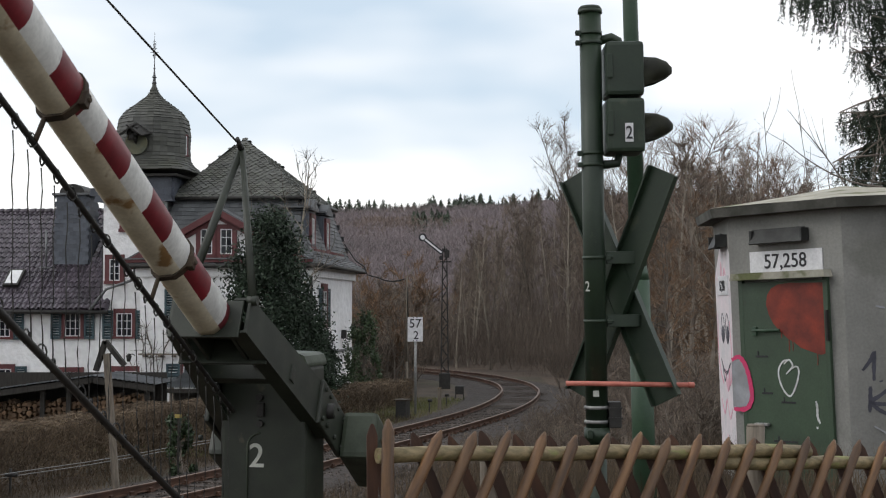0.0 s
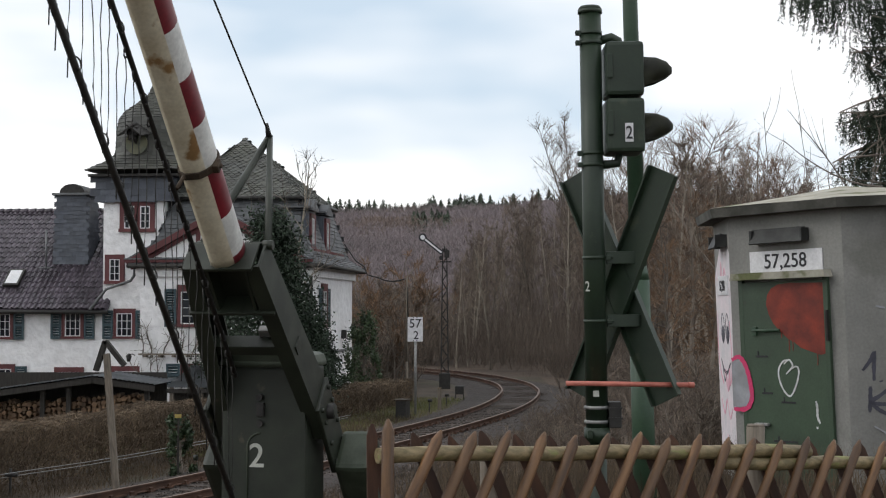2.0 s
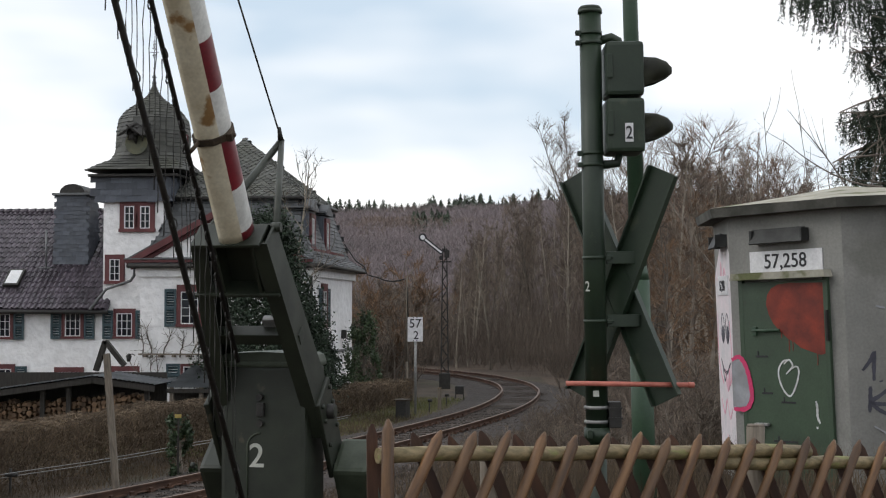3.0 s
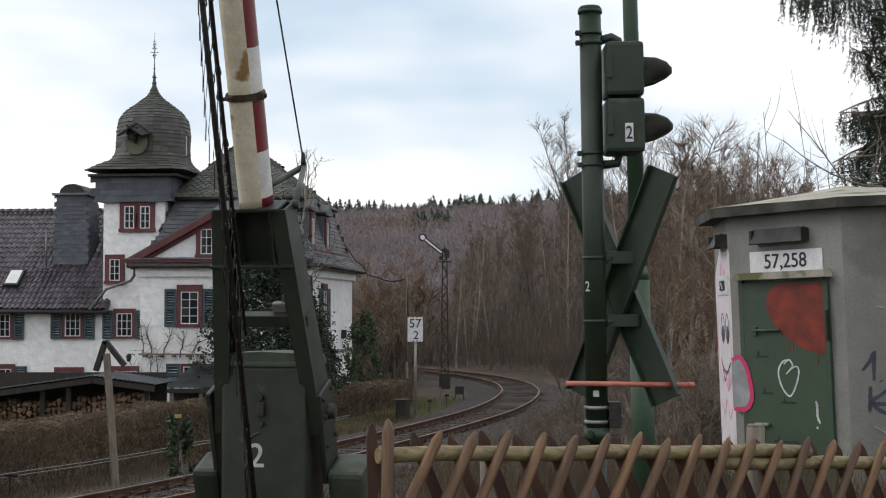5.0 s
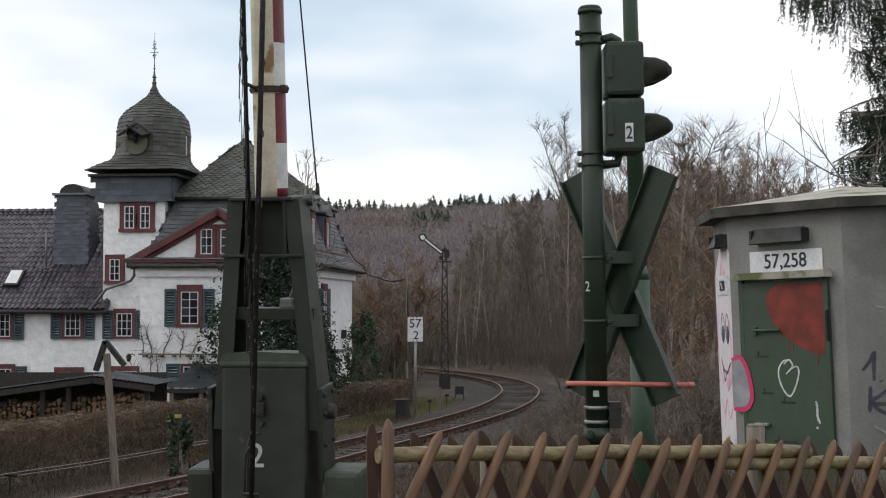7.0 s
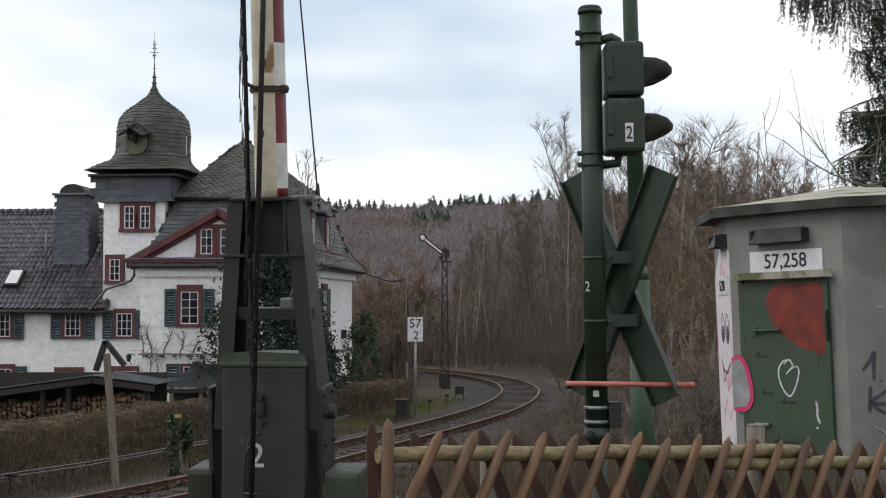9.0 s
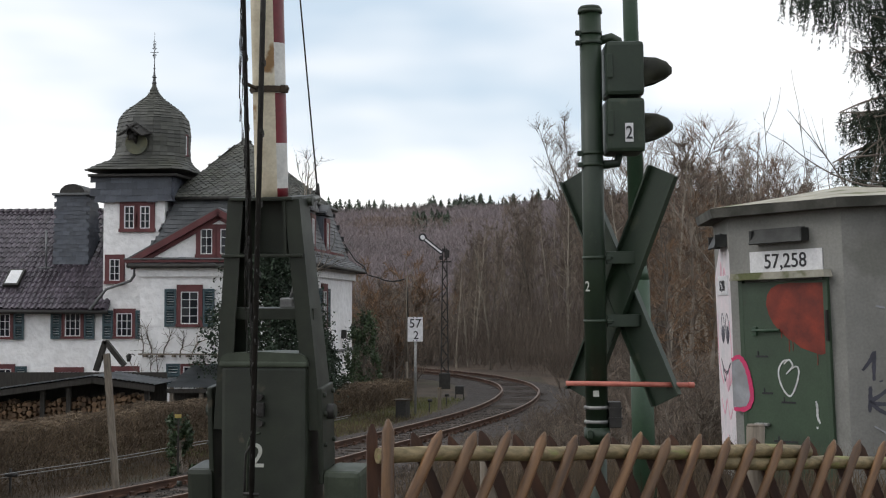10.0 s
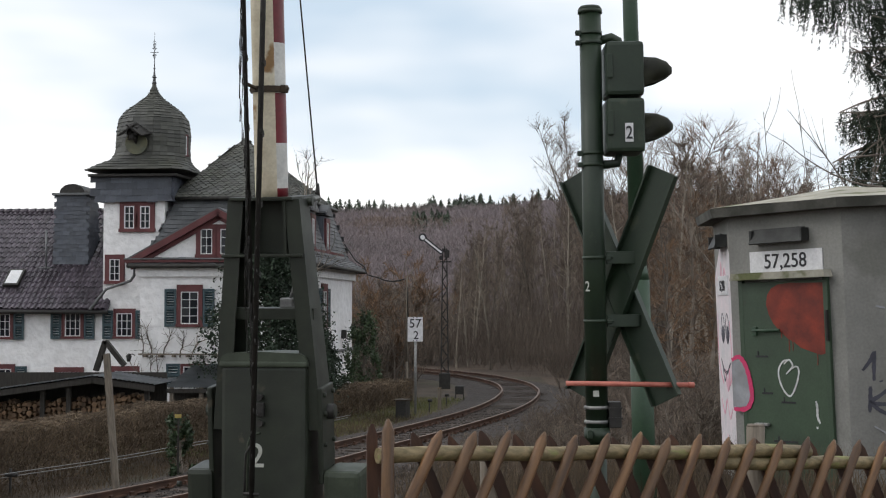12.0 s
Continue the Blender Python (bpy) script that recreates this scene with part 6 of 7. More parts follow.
def tree_kind(name, label, category, bark, twig, **shape):
    trunk, crown = bare_tree(**shape)
    ob = thing(name, label, category, group=name.replace("_", " ") + "s of the valley")
    for part_name, soup, mat in (("trunk", trunk, bark), ("crown", crown, twig)):
        o = new(part_name, soup.mesh(part_name, [mat]))
        o.parent = ob
    KINDS[name + str(shape["seed"])] = ob
    return ob


used = set()


def plant(ob, x, y, scale=1.0, turn=0.0, sink=0.0):
    m = pose(x, y, height(x, y) - sink, 0, 0, turn)
    if ob.name not in used:
        used.add(ob.name)
        ob.scale = (scale,) * 3
        ob.matrix_basis = m @ Matrix.Diagonal((scale, scale, scale, 1))
        return ob
    c = copy_thing(ob, m)
    c.matrix_basis = m @ Matrix.Diagonal((scale, scale, scale, 1))
    return c


tall_trees = [tree_kind("bare_tree", "tall leafless brown woodland tree on the valley side", "tree", M_BARK if s % 2 else M_BARK_PALE, M_TWIG, seed=s, tall=10.5, spread=1.7, first=0.30, limbs=24, subs=8, twigs=10, up=1.0, trunk_r=0.10, twig_w=0.0065, twig_len=0.5) for s in (101, 102, 103, 104)]
round_trees = [tree_kind("bare_tree", "leafless grey-brown tree with a wide airy crown", "tree", M_BARK, M_TWIG_WARM, seed=s, tall=10.5, spread=3.0, first=0.35, limbs=30, subs=9, twigs=8, up=0.8, trunk_r=0.12, twig_w=0.006, twig_len=0.62, sub_len=0.75) for s in (111, 112, 113)]
poplars = [tree_kind("poplar_tree", "slender pale leafless poplar above the wood", "tree", M_BARK, M_TWIG, seed=s, tall=16.0, spread=2.8, first=0.3, limbs=40, subs=7, twigs=6, up=1.7, trunk_r=0.13, twig_w=0.008, twig_len=0.7, sub_len=0.8) for s in (121, 122)]
larches = [tree_kind("larch_tree", "rust-brown leafless larch with fine hanging twigs", "tree", M_BARK, M_TWIG_RUST, seed=s, tall=7.5, spread=1.7, first=0.08, limbs=34, subs=7, twigs=9, up=0.45, trunk_r=0.09, twig_w=0.006, twig_len=0.35) for s in (131, 132)]
rust_shrubs = [tree_kind("rusty_shrub", "rust-brown leafless thicket shrub", "shrub", M_BARK, M_TWIG_RUST, seed=s, tall=3.6, spread=1.5, first=0.05, limbs=30, subs=6, twigs=8, up=0.9, trunk_r=0.03, twig_w=0.007, twig_len=0.36, lean=0.3, stems=5) for s in (141,)]
brown_shrubs = [tree_kind("bare_shrub", "leafless brown thicket shrub", "shrub", M_BARK, M_TWIG, seed=s, tall=3.0, spread=1.3, first=0.05, limbs=30, subs=6, twigs=8, up=0.9, trunk_r=0.025, twig_w=0.006, twig_len=0.34, lean=0.3, stems=5) for s in (151, 152, 153)]

rnd = random.Random(77)
# wood along the outside of the curve and beyond it
count = 0
while count < 190:
    y = rnd.uniform(70, 135)
    q = rnd.uniform(0, 640)
    x = y * q / 2500
    if abs(track_offset(x, y)) < 4.0 or (x < 5.5 and y < 80):
        continue
    plant(rnd.choice(tall_trees), x, y, rnd.uniform(0.8, 1.18) * (0.58 + 0.37 * smooth(0, 150, q)) * (1.0 + 0.12 * (y > 110)), rnd.uniform(0, 360))
    count += 1
count = 0
while count < 34:
    y = rnd.uniform(46, 80)
    x = rnd.uniform(6.5, 13.5) * y / 60 + 1.2
    if track_offset(x, y) < 3.5:
        continue
    plant(rnd.choice(tall_trees), x, y, rnd.uniform(0.7, 0.95), rnd.uniform(0, 360))
    count += 1
for k in range(15):
    y = rnd.uniform(66, 84)
    q = rnd.uniform(365, 630)
    plant(rnd.choice(round_trees), y * q / 2500, y, rnd.uniform(1.0, 1.28) - 0.22 * smooth(500, 600, q), rnd.uniform(0, 360))
for k, (x, y, s) in enumerate(((10.0, 92, 1.0), (8.45, 95, 1.0), (8.9, 90, 0.86), (4.5, 112, 0.64), (5.5, 110, 0.58), (6.2, 106, 0.56), (10.9, 88, 0.8))):
    plant(poplars[k % 2], x, y, s, rnd.uniform(0, 360))
for px, y, s in ((1185, 44, 0.92), (1225, 46, 0.98), (1255, 42, 0.85), (1165, 50, 0.85), (1205, 39, 0.75), (1240, 52, 1.05), (1290, 48, 0.95)):
    plant(rnd.choice(larches), (px - 784) / 2500 * y, y, s, rnd.uniform(0, 360))
# rusty thicket on the inside of the curve beyond the house
count = 0
while count < 46:
    y = rnd.uniform(60, 95)
    x = y * (rnd.uniform(-165, -30) / 2500)
    if abs(track_offset(x, y)) < 3.6 or (x < -2.2 and y < 63):
        continue
    plant(rnd.choice(rust_shrubs + brown_shrubs), x, y, rnd.uniform(1.1, 2.15) * (0.6 + 0.4 * smooth(62, 75, y)), rnd.uniform(0, 360))
    count += 1
# undergrowth outside the curve and on the near bank
count = 0
while count < 95:
    y = rnd.uniform(24, 78)
    x = y * (rnd.uniform(150, 520) / 2500)
    d = track_offset(x, y)
    if d < 4.3 or (y < 34 and x < 0.085 * y + 1.2):
        continue
    plant(rnd.choice(brown_shrubs), x, y, rnd.uniform(0.5, 0.95), rnd.uniform(0, 360))
    count += 1
for k in range(22):
    y = rnd.uniform(15, 26)
    x = y * (rnd.uniform(270, 500) / 2500) + 0.3
    plant(rnd.choice(brown_shrubs), x, y, rnd.uniform(0.35, 0.5), rnd.uniform(0, 360))
for k in range(30):
    y = rnd.uniform(82, 120)
    x = y * (rnd.uniform(-40, 330) / 2500)
    if abs(track_offset(x, y)) > 3:
        plant(rnd.choice(brown_shrubs), x, y, rnd.uniform(0.8, 1.3), rnd.uniform(0, 360))

# low brambles on the outer shoulder of the curve
count = 0
while count < 46:
    y = rnd.uniform(27, 64)
    x = y * (rnd.uniform(20, 300) / 2500)
    d = track_offset(x, y)
    if 2.9 < d < 6.5:
        plant(rnd.choice(brown_shrubs), x, y, rnd.uniform(0.2, 0.36) * (0.75 + 0.1 * d), rnd.uniform(0, 360))
        count += 1

# brushwood filling the wood's floor
r = random.Random(88)
brush = Soup()
n = 0
while n < 90000:
    y = r.uniform(68, 128)
    q = r.uniform(-80, 660)
    x = y * q / 2500
    if y < 92 and abs(track_offset(x, y)) < 3.4:
        continue
    g = -1.9 if y < 75 else -1.7 + 1.5 * smooth(75, 140, y) * smooth(-30, 30, x)
    top = 1.2 + (0.8 + 4.2 * smooth(10, 200, q)) * r.random() ** 2
    p = Vector((x, y, g + r.random() * top))
    d = Vector((r.gauss(0, 0.35), r.gauss(0, 0.35), 1)).normalized() * r.uniform(0.4, 1.3)
    brush.blade(p, d, r.uniform(0.006, 0.014), r)
    n += 1
tagged(new("brushwood", brush.mesh("brushwood", [M_TWIG])), "dense leafless brown brushwood between the trees", "brushwood", kind="stuff")

# small bare tree in front of the house
sapling = tree_kind("bare_sapling", "slim leafless tree in front of the house", "tree", M_BARK_PALE, M_BARK, seed=161, tall=8.6, spread=2.4, first=0.4, limbs=16, subs=4, twigs=4, up=1.1, trunk_r=0.09, twig_w=0.008, twig_len=0.6)
plant(sapling, -4.429, 47.0, 1.0, 40)


def leafy(seed, shape, count, size, clumps=60, flat=0.5):
    """Leaves in clumps through a volume given by shape(t) = radius at height share t."""
    r = random.Random(seed)
    s = Soup()
    seeds = []
    for _ in range(clumps):
        t = r.random() ** 0.9
        a, rad = r.uniform(0, 2 * math.pi), shape(t) * r.uniform(0.55, 1.05)
        seeds.append((Vector((rad * math.cos(a), rad * math.sin(a), t)), r.uniform(0.6, 1.3)))
    for _ in range(count):
        c, w = r.choice(seeds)
        yield_c = c + Vector((r.gauss(0, 0.10), r.gauss(0, 0.10), r.gauss(0, 0.045))) * w
        n = Vector((r.gauss(0, 1), r.gauss(0, 1), r.gauss(0.4, 1))).normalized()
        u = n.orthogonal().normalized()
        u = Matrix.Rotation(r.uniform(0, 6.28), 3, n) @ u
        v = n.cross(u)
        k = size * r.uniform(0.6, 1.3)
        yield yield_c, u * k, v * k * flat


def leaf_mesh(name, seed, shape, count, size, tall, wide, mat, clumps=60):
    s = Soup()
    for c, u, v in leafy(seed, shape, count, 1.0, clumps):
        c = Vector((c.x * wide, c.y * wide, c.z * tall))
        u, v = u * size, v * size
        s.quad(c - u, c - v, c + u, c + v)
    return s.mesh(name, [mat])


def evergreen(name, label, x, y, tall, wide, shape, count, size, mat, seed, clumps, bottom=0.0):
    ob = thing(name, label, "shrub", pose(x, y, height(x, y)))
    trunk = Soup()
    r = random.Random(seed)
    tp = wander(Vector((0, 0, -0.2)), Vector((0, 0, 1)), tall * 0.92, 8, r, 0.04, 0.1)
    trunk.limb(tp, [0.10 * (1 - 0.9 * i / 8) + 0.01 for i in range(9)], 6)
    for k in range(26):
        p, d = along(tp, r.uniform(0.08, 0.95))
        trunk.limb(wander(p, Vector((r.gauss(0, 1), r.gauss(0, 1), 0.5)), wide * 0.7 * r.uniform(0.4, 1), 3, r, 0.15), [0.03, 0.02, 0.012, 0.005], 4)
    o = new("trunk", trunk.mesh("trunk", [M_BARK]))
    o.parent = ob
    o = new("crown", leaf_mesh("crown", seed, shape, count, size, tall, wide, mat, clumps))
    o.parent = ob
    return ob


evergreen("holly_tree", "dense dark green evergreen holly in front of the house", -5.53, 45.0, 6.25, 2.3, lambda t: (1.0 - t * 0.80) * (0.75 + 0.5 * smooth(0, 0.25, t)) * 0.95, 46000, 0.062, M_LEAF_DARK, 201, 210)
evergreen("holly_tree", "dense dark green evergreen holly in front of the house", -4.114, 46.5, 3.0, 1.0, lambda t: 1.0 - t * 0.6, 6500, 0.06, M_LEAF_DARK, 202, 50)
evergreen("ivy_bush", "upright green ivy-clad bush at the house corner", -2.969, 52.0, 3.3, 0.75, lambda t: 1.0 - 0.55 * t * t, 6500, 0.055, M_IVY, 203, 70)


# leafless vine climbing the front wall over the ledge
vine = thing("climbing_vine", "leafless climbing vine on the white house wall", "vine", HOUSE)
r = random.Random(231)
for k, x0 in enumerate((-6.05, -5.75, -5.35, -4.75, -4.35)):
    sv = Soup()
    for z0, L in ((-1.7, 2.0), (-0.1, 1.1)):
        bp = wander(Vector((x0 + r.uniform(-0.1, 0.1), -0.06, z0)), Vector((r.gauss(0, 0.3), 0, 1)), L * r.uniform(0.8, 1.2), 9, r, 0.22, 0.1)
        for p in bp:
            p.y = -0.07 - 0.04 * r.random()
        sv.limb(bp, [0.026 * (1 - i / 11) + 0.004 for i in range(10)], 4)
        for n in range(11):
            q, e = along(bp, r.uniform(0.15, 1.0))
            sp = wander(q, Vector((r.gauss(0, 0.8), r.uniform(-0.25, 0), r.gauss(0.4, 0.4))), r.uniform(0.2, 0.7), 4, r, 0.22, 0.05)
            for p in sp:
                p.y = min(p.y, -0.06)
            sv.limb(sp, [0.011, 0.009, 0.008, 0.006, 0.004], 3)
    o = new("stem", sv.mesh("stem", [M_BARK]))
    o.parent = vine
stump = evergreen("ivy_stump", "ivy-grown stake with a yellow marker in the hedge", -5.62, 30.4, 1.25, 0.36, lambda t: 1.0 - 0.4 * t, 2600, 0.045, M_IVY, 233, 30)
bm = bmesh.new()
quad_box(bm, (0.14, 0.03, 0.08), (0, -0.30, 1.33), bevel=0.006)
part("marker", bm, M_YELLOW, stump, "small faded yellow marker plate")
part("stake", quad_box(bmesh.new(), (0.04, 0.03, 1.5), (0, -0.265, 0.6)), M_DARK_WOOD, stump)


# ---- hedges, grass ----
def hedge(name, label, line, tall, wide, count, seed):
    r = random.Random(seed)
    s = Soup()
    pts = curve_through(line, 0.25)
    for _ in range(count):
        i = r.randrange(len(pts) - 1)
        t = (pts[i + 1] - pts[i]).normalized()
        p = pts[i].lerp(pts[i + 1], r.random())
        o = r.uniform(-1, 1)
        o = math.copysign(abs(o) ** 0.5, o) * wide / 2
        top = tall * (1 + 0.05 * nz(p.x, p.y, 1.3))
        z = top * (r.random() ** 0.7)
        g = height(p.x, p.y)
        q = Vector((p.x + t.y * o, p.y - t.x * o, g + z))
        d = Vector((r.gauss(0, 0.5), r.gauss(0, 0.5), r.gauss(0.7, 0.5))).normalized() * r.uniform(0.1, 0.32)
        if q.z + d.z > g + top * 1.03:
            d.z *= 0.2
        s.blade(q, d, r.uniform(0.005, 0.011), r)
    # stems and a dense core of branches
    for i in range(0, len(pts) - 1):
        for _ in range(3):
            p = pts[i].lerp(pts[i + 1], r.random())
            g = height(p.x, p.y)
            q = Vector((p.x + r.uniform(-0.3, 0.3), p.y + r.uniform(-0.3, 0.3), g - 0.1))
            s.limb(wander(q, Vector((r.gauss(0, 0.2), r.gauss(0, 0.2), 1)), tall, 4, r, 0.12), [0.022, 0.018, 0.014, 0.01, 0.005], 3)
    ob = new(name, s.mesh(name, [M_HEDGE]))
    return tagged(ob, label, "hedge", kind="stuff")


hedge("hedge", "clipped leafless brown hedge beside the railway", [(-12.5, 17.5), (-8.9, 28.0), (-5.95, 35.8), (-5.0, 39.0)], 1.30, 1.0, 64000, 301)
hedge("hedge", "low leafless brown hedge by the house", [(-4.6, 43.0), (-3.2, 47.0), (-1.5, 52.5)], 1.0, 1.2, 18000, 302)


def grass(name, label, mat, count, seed, where, tall, width):
    r = random.Random(seed)
    s = Soup()
    for _ in range(count):
        x, y = where(r)
        if x is None:
            continue
        g = height(x, y)
        L = tall * r.uniform(0.4, 1.25)
        d = Vector((r.gauss(0, 0.35), r.gauss(0, 0.35), 1)).normalized() * L
        s.blade(Vector((x, y, g - 0.02)), d, width * r.uniform(0.6, 1.3), r)
    return tagged(new(name, s.mesh(name, [mat])), label, "grass", kind="stuff")


def bank(r):
    y = r.uniform(8.5, 34)
    x = r.uniform(-0.2, 9.5) * y / 24 + 0.1
    if track_offset(x, y) < 3.6 or ((x - 4.28) ** 2 + (y - 14) ** 2 < 3.2):
        return None, None
    return x, y


def verge(r):
    i = r.randrange(40, 100)
    o = -r.uniform(2.3, 3.6)
    t = (LINE[i + 1] - LINE[i]).normalized()
    return LINE[i].x + t.y * o + r.uniform(-0.3, 0.3), LINE[i].y - t.x * o + r.uniform(-0.3, 0.3)


def verge_green(r):
    i = r.randrange(78, 116)
    o = -r.uniform(2.3, 7.0)
    t = (LINE[i + 1] - LINE[i]).normalized()
    return LINE[i].x + t.y * o + r.uniform(-0.3, 0.3), LINE[i].y - t.x * o + r.uniform(-0.3, 0.3)


def outer_verge(r):
    i = r.randrange(62, 116)
    o = r.uniform(2.5, 6.5)
    t = (LINE[i + 1] - LINE[i]).normalized()
    return LINE[i].x + t.y * o + r.uniform(-0.3, 0.3), LINE[i].y - t.x * o + r.uniform(-0.3, 0.3)


def roadside(r):
    return r.uniform(-0.2, 4.2), r.uniform(7.0, 10.5)


grass("dry_grass", "tall straw-coloured dead grass on the bank", M_GRASS_DRY, 42000, 401, bank, 0.55, 0.006)
grass("dry_grass", "dead grass on the railway verge", M_GRASS_DRY, 16000, 402, verge, 0.22, 0.006)
grass("dry_grass", "dead grass and bramble stalks outside the curve", M_GRASS_DRY, 22000, 405, outer_verge, 0.42, 0.006)
grass("green_grass", "short green grass beside the track", M_GRASS_GREEN, 26000, 403, verge_green, 0.16, 0.008)
grass("dry_grass", "dead grass round the fence foot", M_GRASS_DRY, 9000, 404, roadside, 0.5, 0.004)

# ---- wooded far hill ----
r = random.Random(501)
s = Soup()
for _ in range(6500):
    y = 135 + 505 * r.random() ** 0.8
    x = y * r.uniform(-0.13, 0.28)
    g = height(x, y)
    tall = r.uniform(5, 8.5)
    base = Vector((x, y, g))
    for k in range(64):
        a = r.uniform(0, 6.28)
        p = base + Vector((r.gauss(0, 1.4), r.gauss(0, 1.4), tall * r.uniform(0.2, 0.75)))
        d = Vector((math.cos(a) * 0.8, math.sin(a) * 0.8, r.uniform(0.5, 1.6))).normalized() * tall * r.uniform(0.10, 0.22)
        s.blade(p, d, 0.04 + 0.0001 * y, r)
tagged(new("far_wood", s.mesh("far_wood", [M_TWIG_FAR])), "bare purple-brown winter wood covering the far hill, paled by haze in its colour", "woodland", kind="stuff")
s = Soup()


def conifer(s, base, tall, r):
    for t in range(9):
        z = tall * (0.12 + 0.88 * t / 9)
        w = tall * 0.44 * (1 - t / 9.3) * r.uniform(0.75, 1.2)
        for k in range(9):
            a = r.uniform(0, 6.28)
            p = base + Vector((0, 0, z))
            d = Vector((math.cos(a) * w, math.sin(a) * w, -w * 0.25))
            s.tri(p + Vector((0, 0, tall * 0.11)), p + d + Vector((-d.y, d.x, 0)) * 0.28, p + d - Vector((-d.y, d.x, 0)) * 0.28)


for _ in range(620):
    y = r.uniform(585, 680)
    x = y * r.uniform(-0.11, 0.20)
    conifer(s, Vector((x, y, height(x, y) - 0.5)), r.uniform(7.5, 13.5), r)
for _ in range(30):
    y = r.uniform(400, 450)
    x = y * r.uniform(-0.022, 0.004)
    conifer(s, Vector((x, y, height(x, y) - 0.5)), r.uniform(6, 9), r)
tagged(new("conifer_wood", s.mesh("conifer_wood", [M_SPRUCE])), "dark conifers along the crest of the far hill", "woodland", kind="stuff")

# ---- spruce overhanging the hut, and bare arching bush beside it ----
spruce = thing("spruce_tree", "old dark green spruce with drooping twig curtains", "tree", pose(7.62, 21.0, height(7.62, 21.0)))
r = random.Random(601)
trunk, crown = Soup(), Soup()
tp = wander(Vector((0, 0, -0.2)), Vector((0, 0, 1)), 13, 10, r, 0.015, 0.1)
trunk.limb(tp, [0.24 * (1 - 0.9 * i / 10) + 0.01 for i in range(11)], 8)
for k in range(240):
    z = r.uniform(2.4, 9.0)
    p, d = along(tp, z / 13)
    a = r.uniform(2.0, 5.6)
    L = 2.3 * (1 - z / 15) * r.uniform(0.6, 1.25)
    bp = wander(p, Vector((math.cos(a), math.sin(a), 0.05)), L, 6, r, 0.10, -0.03)
    trunk.limb(bp, [0.035 * (1 - i / 7) + 0.004 for i in range(7)], 4)
    for n in range(int(46 * L)):
        q, e = along(bp, r.uniform(0.15, 1.0))
        hang = r.uniform(0.15, 0.55)
        hp = wander(q, Vector((r.gauss(0, 0.25), r.gauss(0, 0.25), -1)), hang, 3, r, 0.12, -0.1)
        for j in range(int(12 + 34 * hang)):
            x, g = along(hp, r.random())
            dd = (g * 0.7 + Vector((r.gauss(0, 0.8), r.gauss(0, 0.8), r.gauss(0, 0.5)))).normalized() * r.uniform(0.03, 0.075)
            crown.blade(x, dd, 0.007, r)
o = new("trunk", trunk.mesh("trunk", [M_BARK]))
o.parent = spruce
o = new("crown", crown.mesh("crown", [M_SPRUCE]))
o.parent = spruce
# long branch reaching out over the hut
branch = Soup()
needles = Soup()
bp = [Vector(p) for p in ((-0.1, 0, 6.25), (-1.0, -0.1, 6.5), (-1.8, -0.2, 6.55), (-2.5, -0.3, 6.45))]
branch.limb(bp, [0.05, 0.035, 0.025, 0.01], 5)
for n in range(430):
    q, e = along(bp, r.uniform(0.0, 1.0))
    share = (q.x + 2.5) / 2.5
    hang = 0.85 * r.uniform(0.25, 0.55 + 0.9 * math.sin(min(1, share * 1.3) * 3.0) * 0.8)
    hp = wander(q + Vector((r.gauss(0, 0.08), r.gauss(0, 0.2), 0)), Vector((r.gauss(0, 0.12), r.gauss(0, 0.2), -1)), hang, 4, r, 0.08, -0.1)
    for j in range(int(14 + 46 * hang)):
        x, g = along(hp, r.random())
        dd = (g * 0.7 + Vector((r.gauss(0, 0.7), r.gauss(0, 0.7), r.gauss(0, 0.4)))).normalized() * r.uniform(0.03, 0.07)
        needles.blade(x, dd, 0.008, r)
o = new("long_branch", branch.mesh("long_branch", [M_BARK]))
o.parent = spruce
o = new("branch_needles", needles.mesh("branch_needles", [M_SPRUCE]))
o.parent = spruce
tagged(o, kind="stuff")

arch = thing("arching_bush", "leafless bush with long arching branches behind the hut", "shrub", pose(4.930, 18.0, height(4.93, 18.0)))
r = random.Random(611)
ab = Soup()
for k in range(30):
    a = r.uniform(0, 6.28)
    L = r.uniform(2.6, 4.6)
    d0 = Vector((math.cos(a) * 0.30, math.sin(a) * 0.30, 1))
    bp = wander(Vector((r.uniform(-0.3, 0.3), r.uniform(-0.3, 0.3), -0.1)), d0, L, 8, r, 0.06, -0.02 if k % 3 else -0.05)
    ab.limb(bp, [0.013 * (1 - i / 9) + 0.002 for i in range(9)], 4)
    for n in range(9):
        q, e = along(bp, r.uniform(0.35, 1.0))
        sp = wander(q, e + Vector((r.gauss(0, 0.5), r.gauss(0, 0.5), r.gauss(0.1, 0.3))), r.uniform(0.3, 0.9), 4, r, 0.10, 0.06)
        ab.limb(sp, [0.005, 0.004, 0.003, 0.003, 0.002], 3)
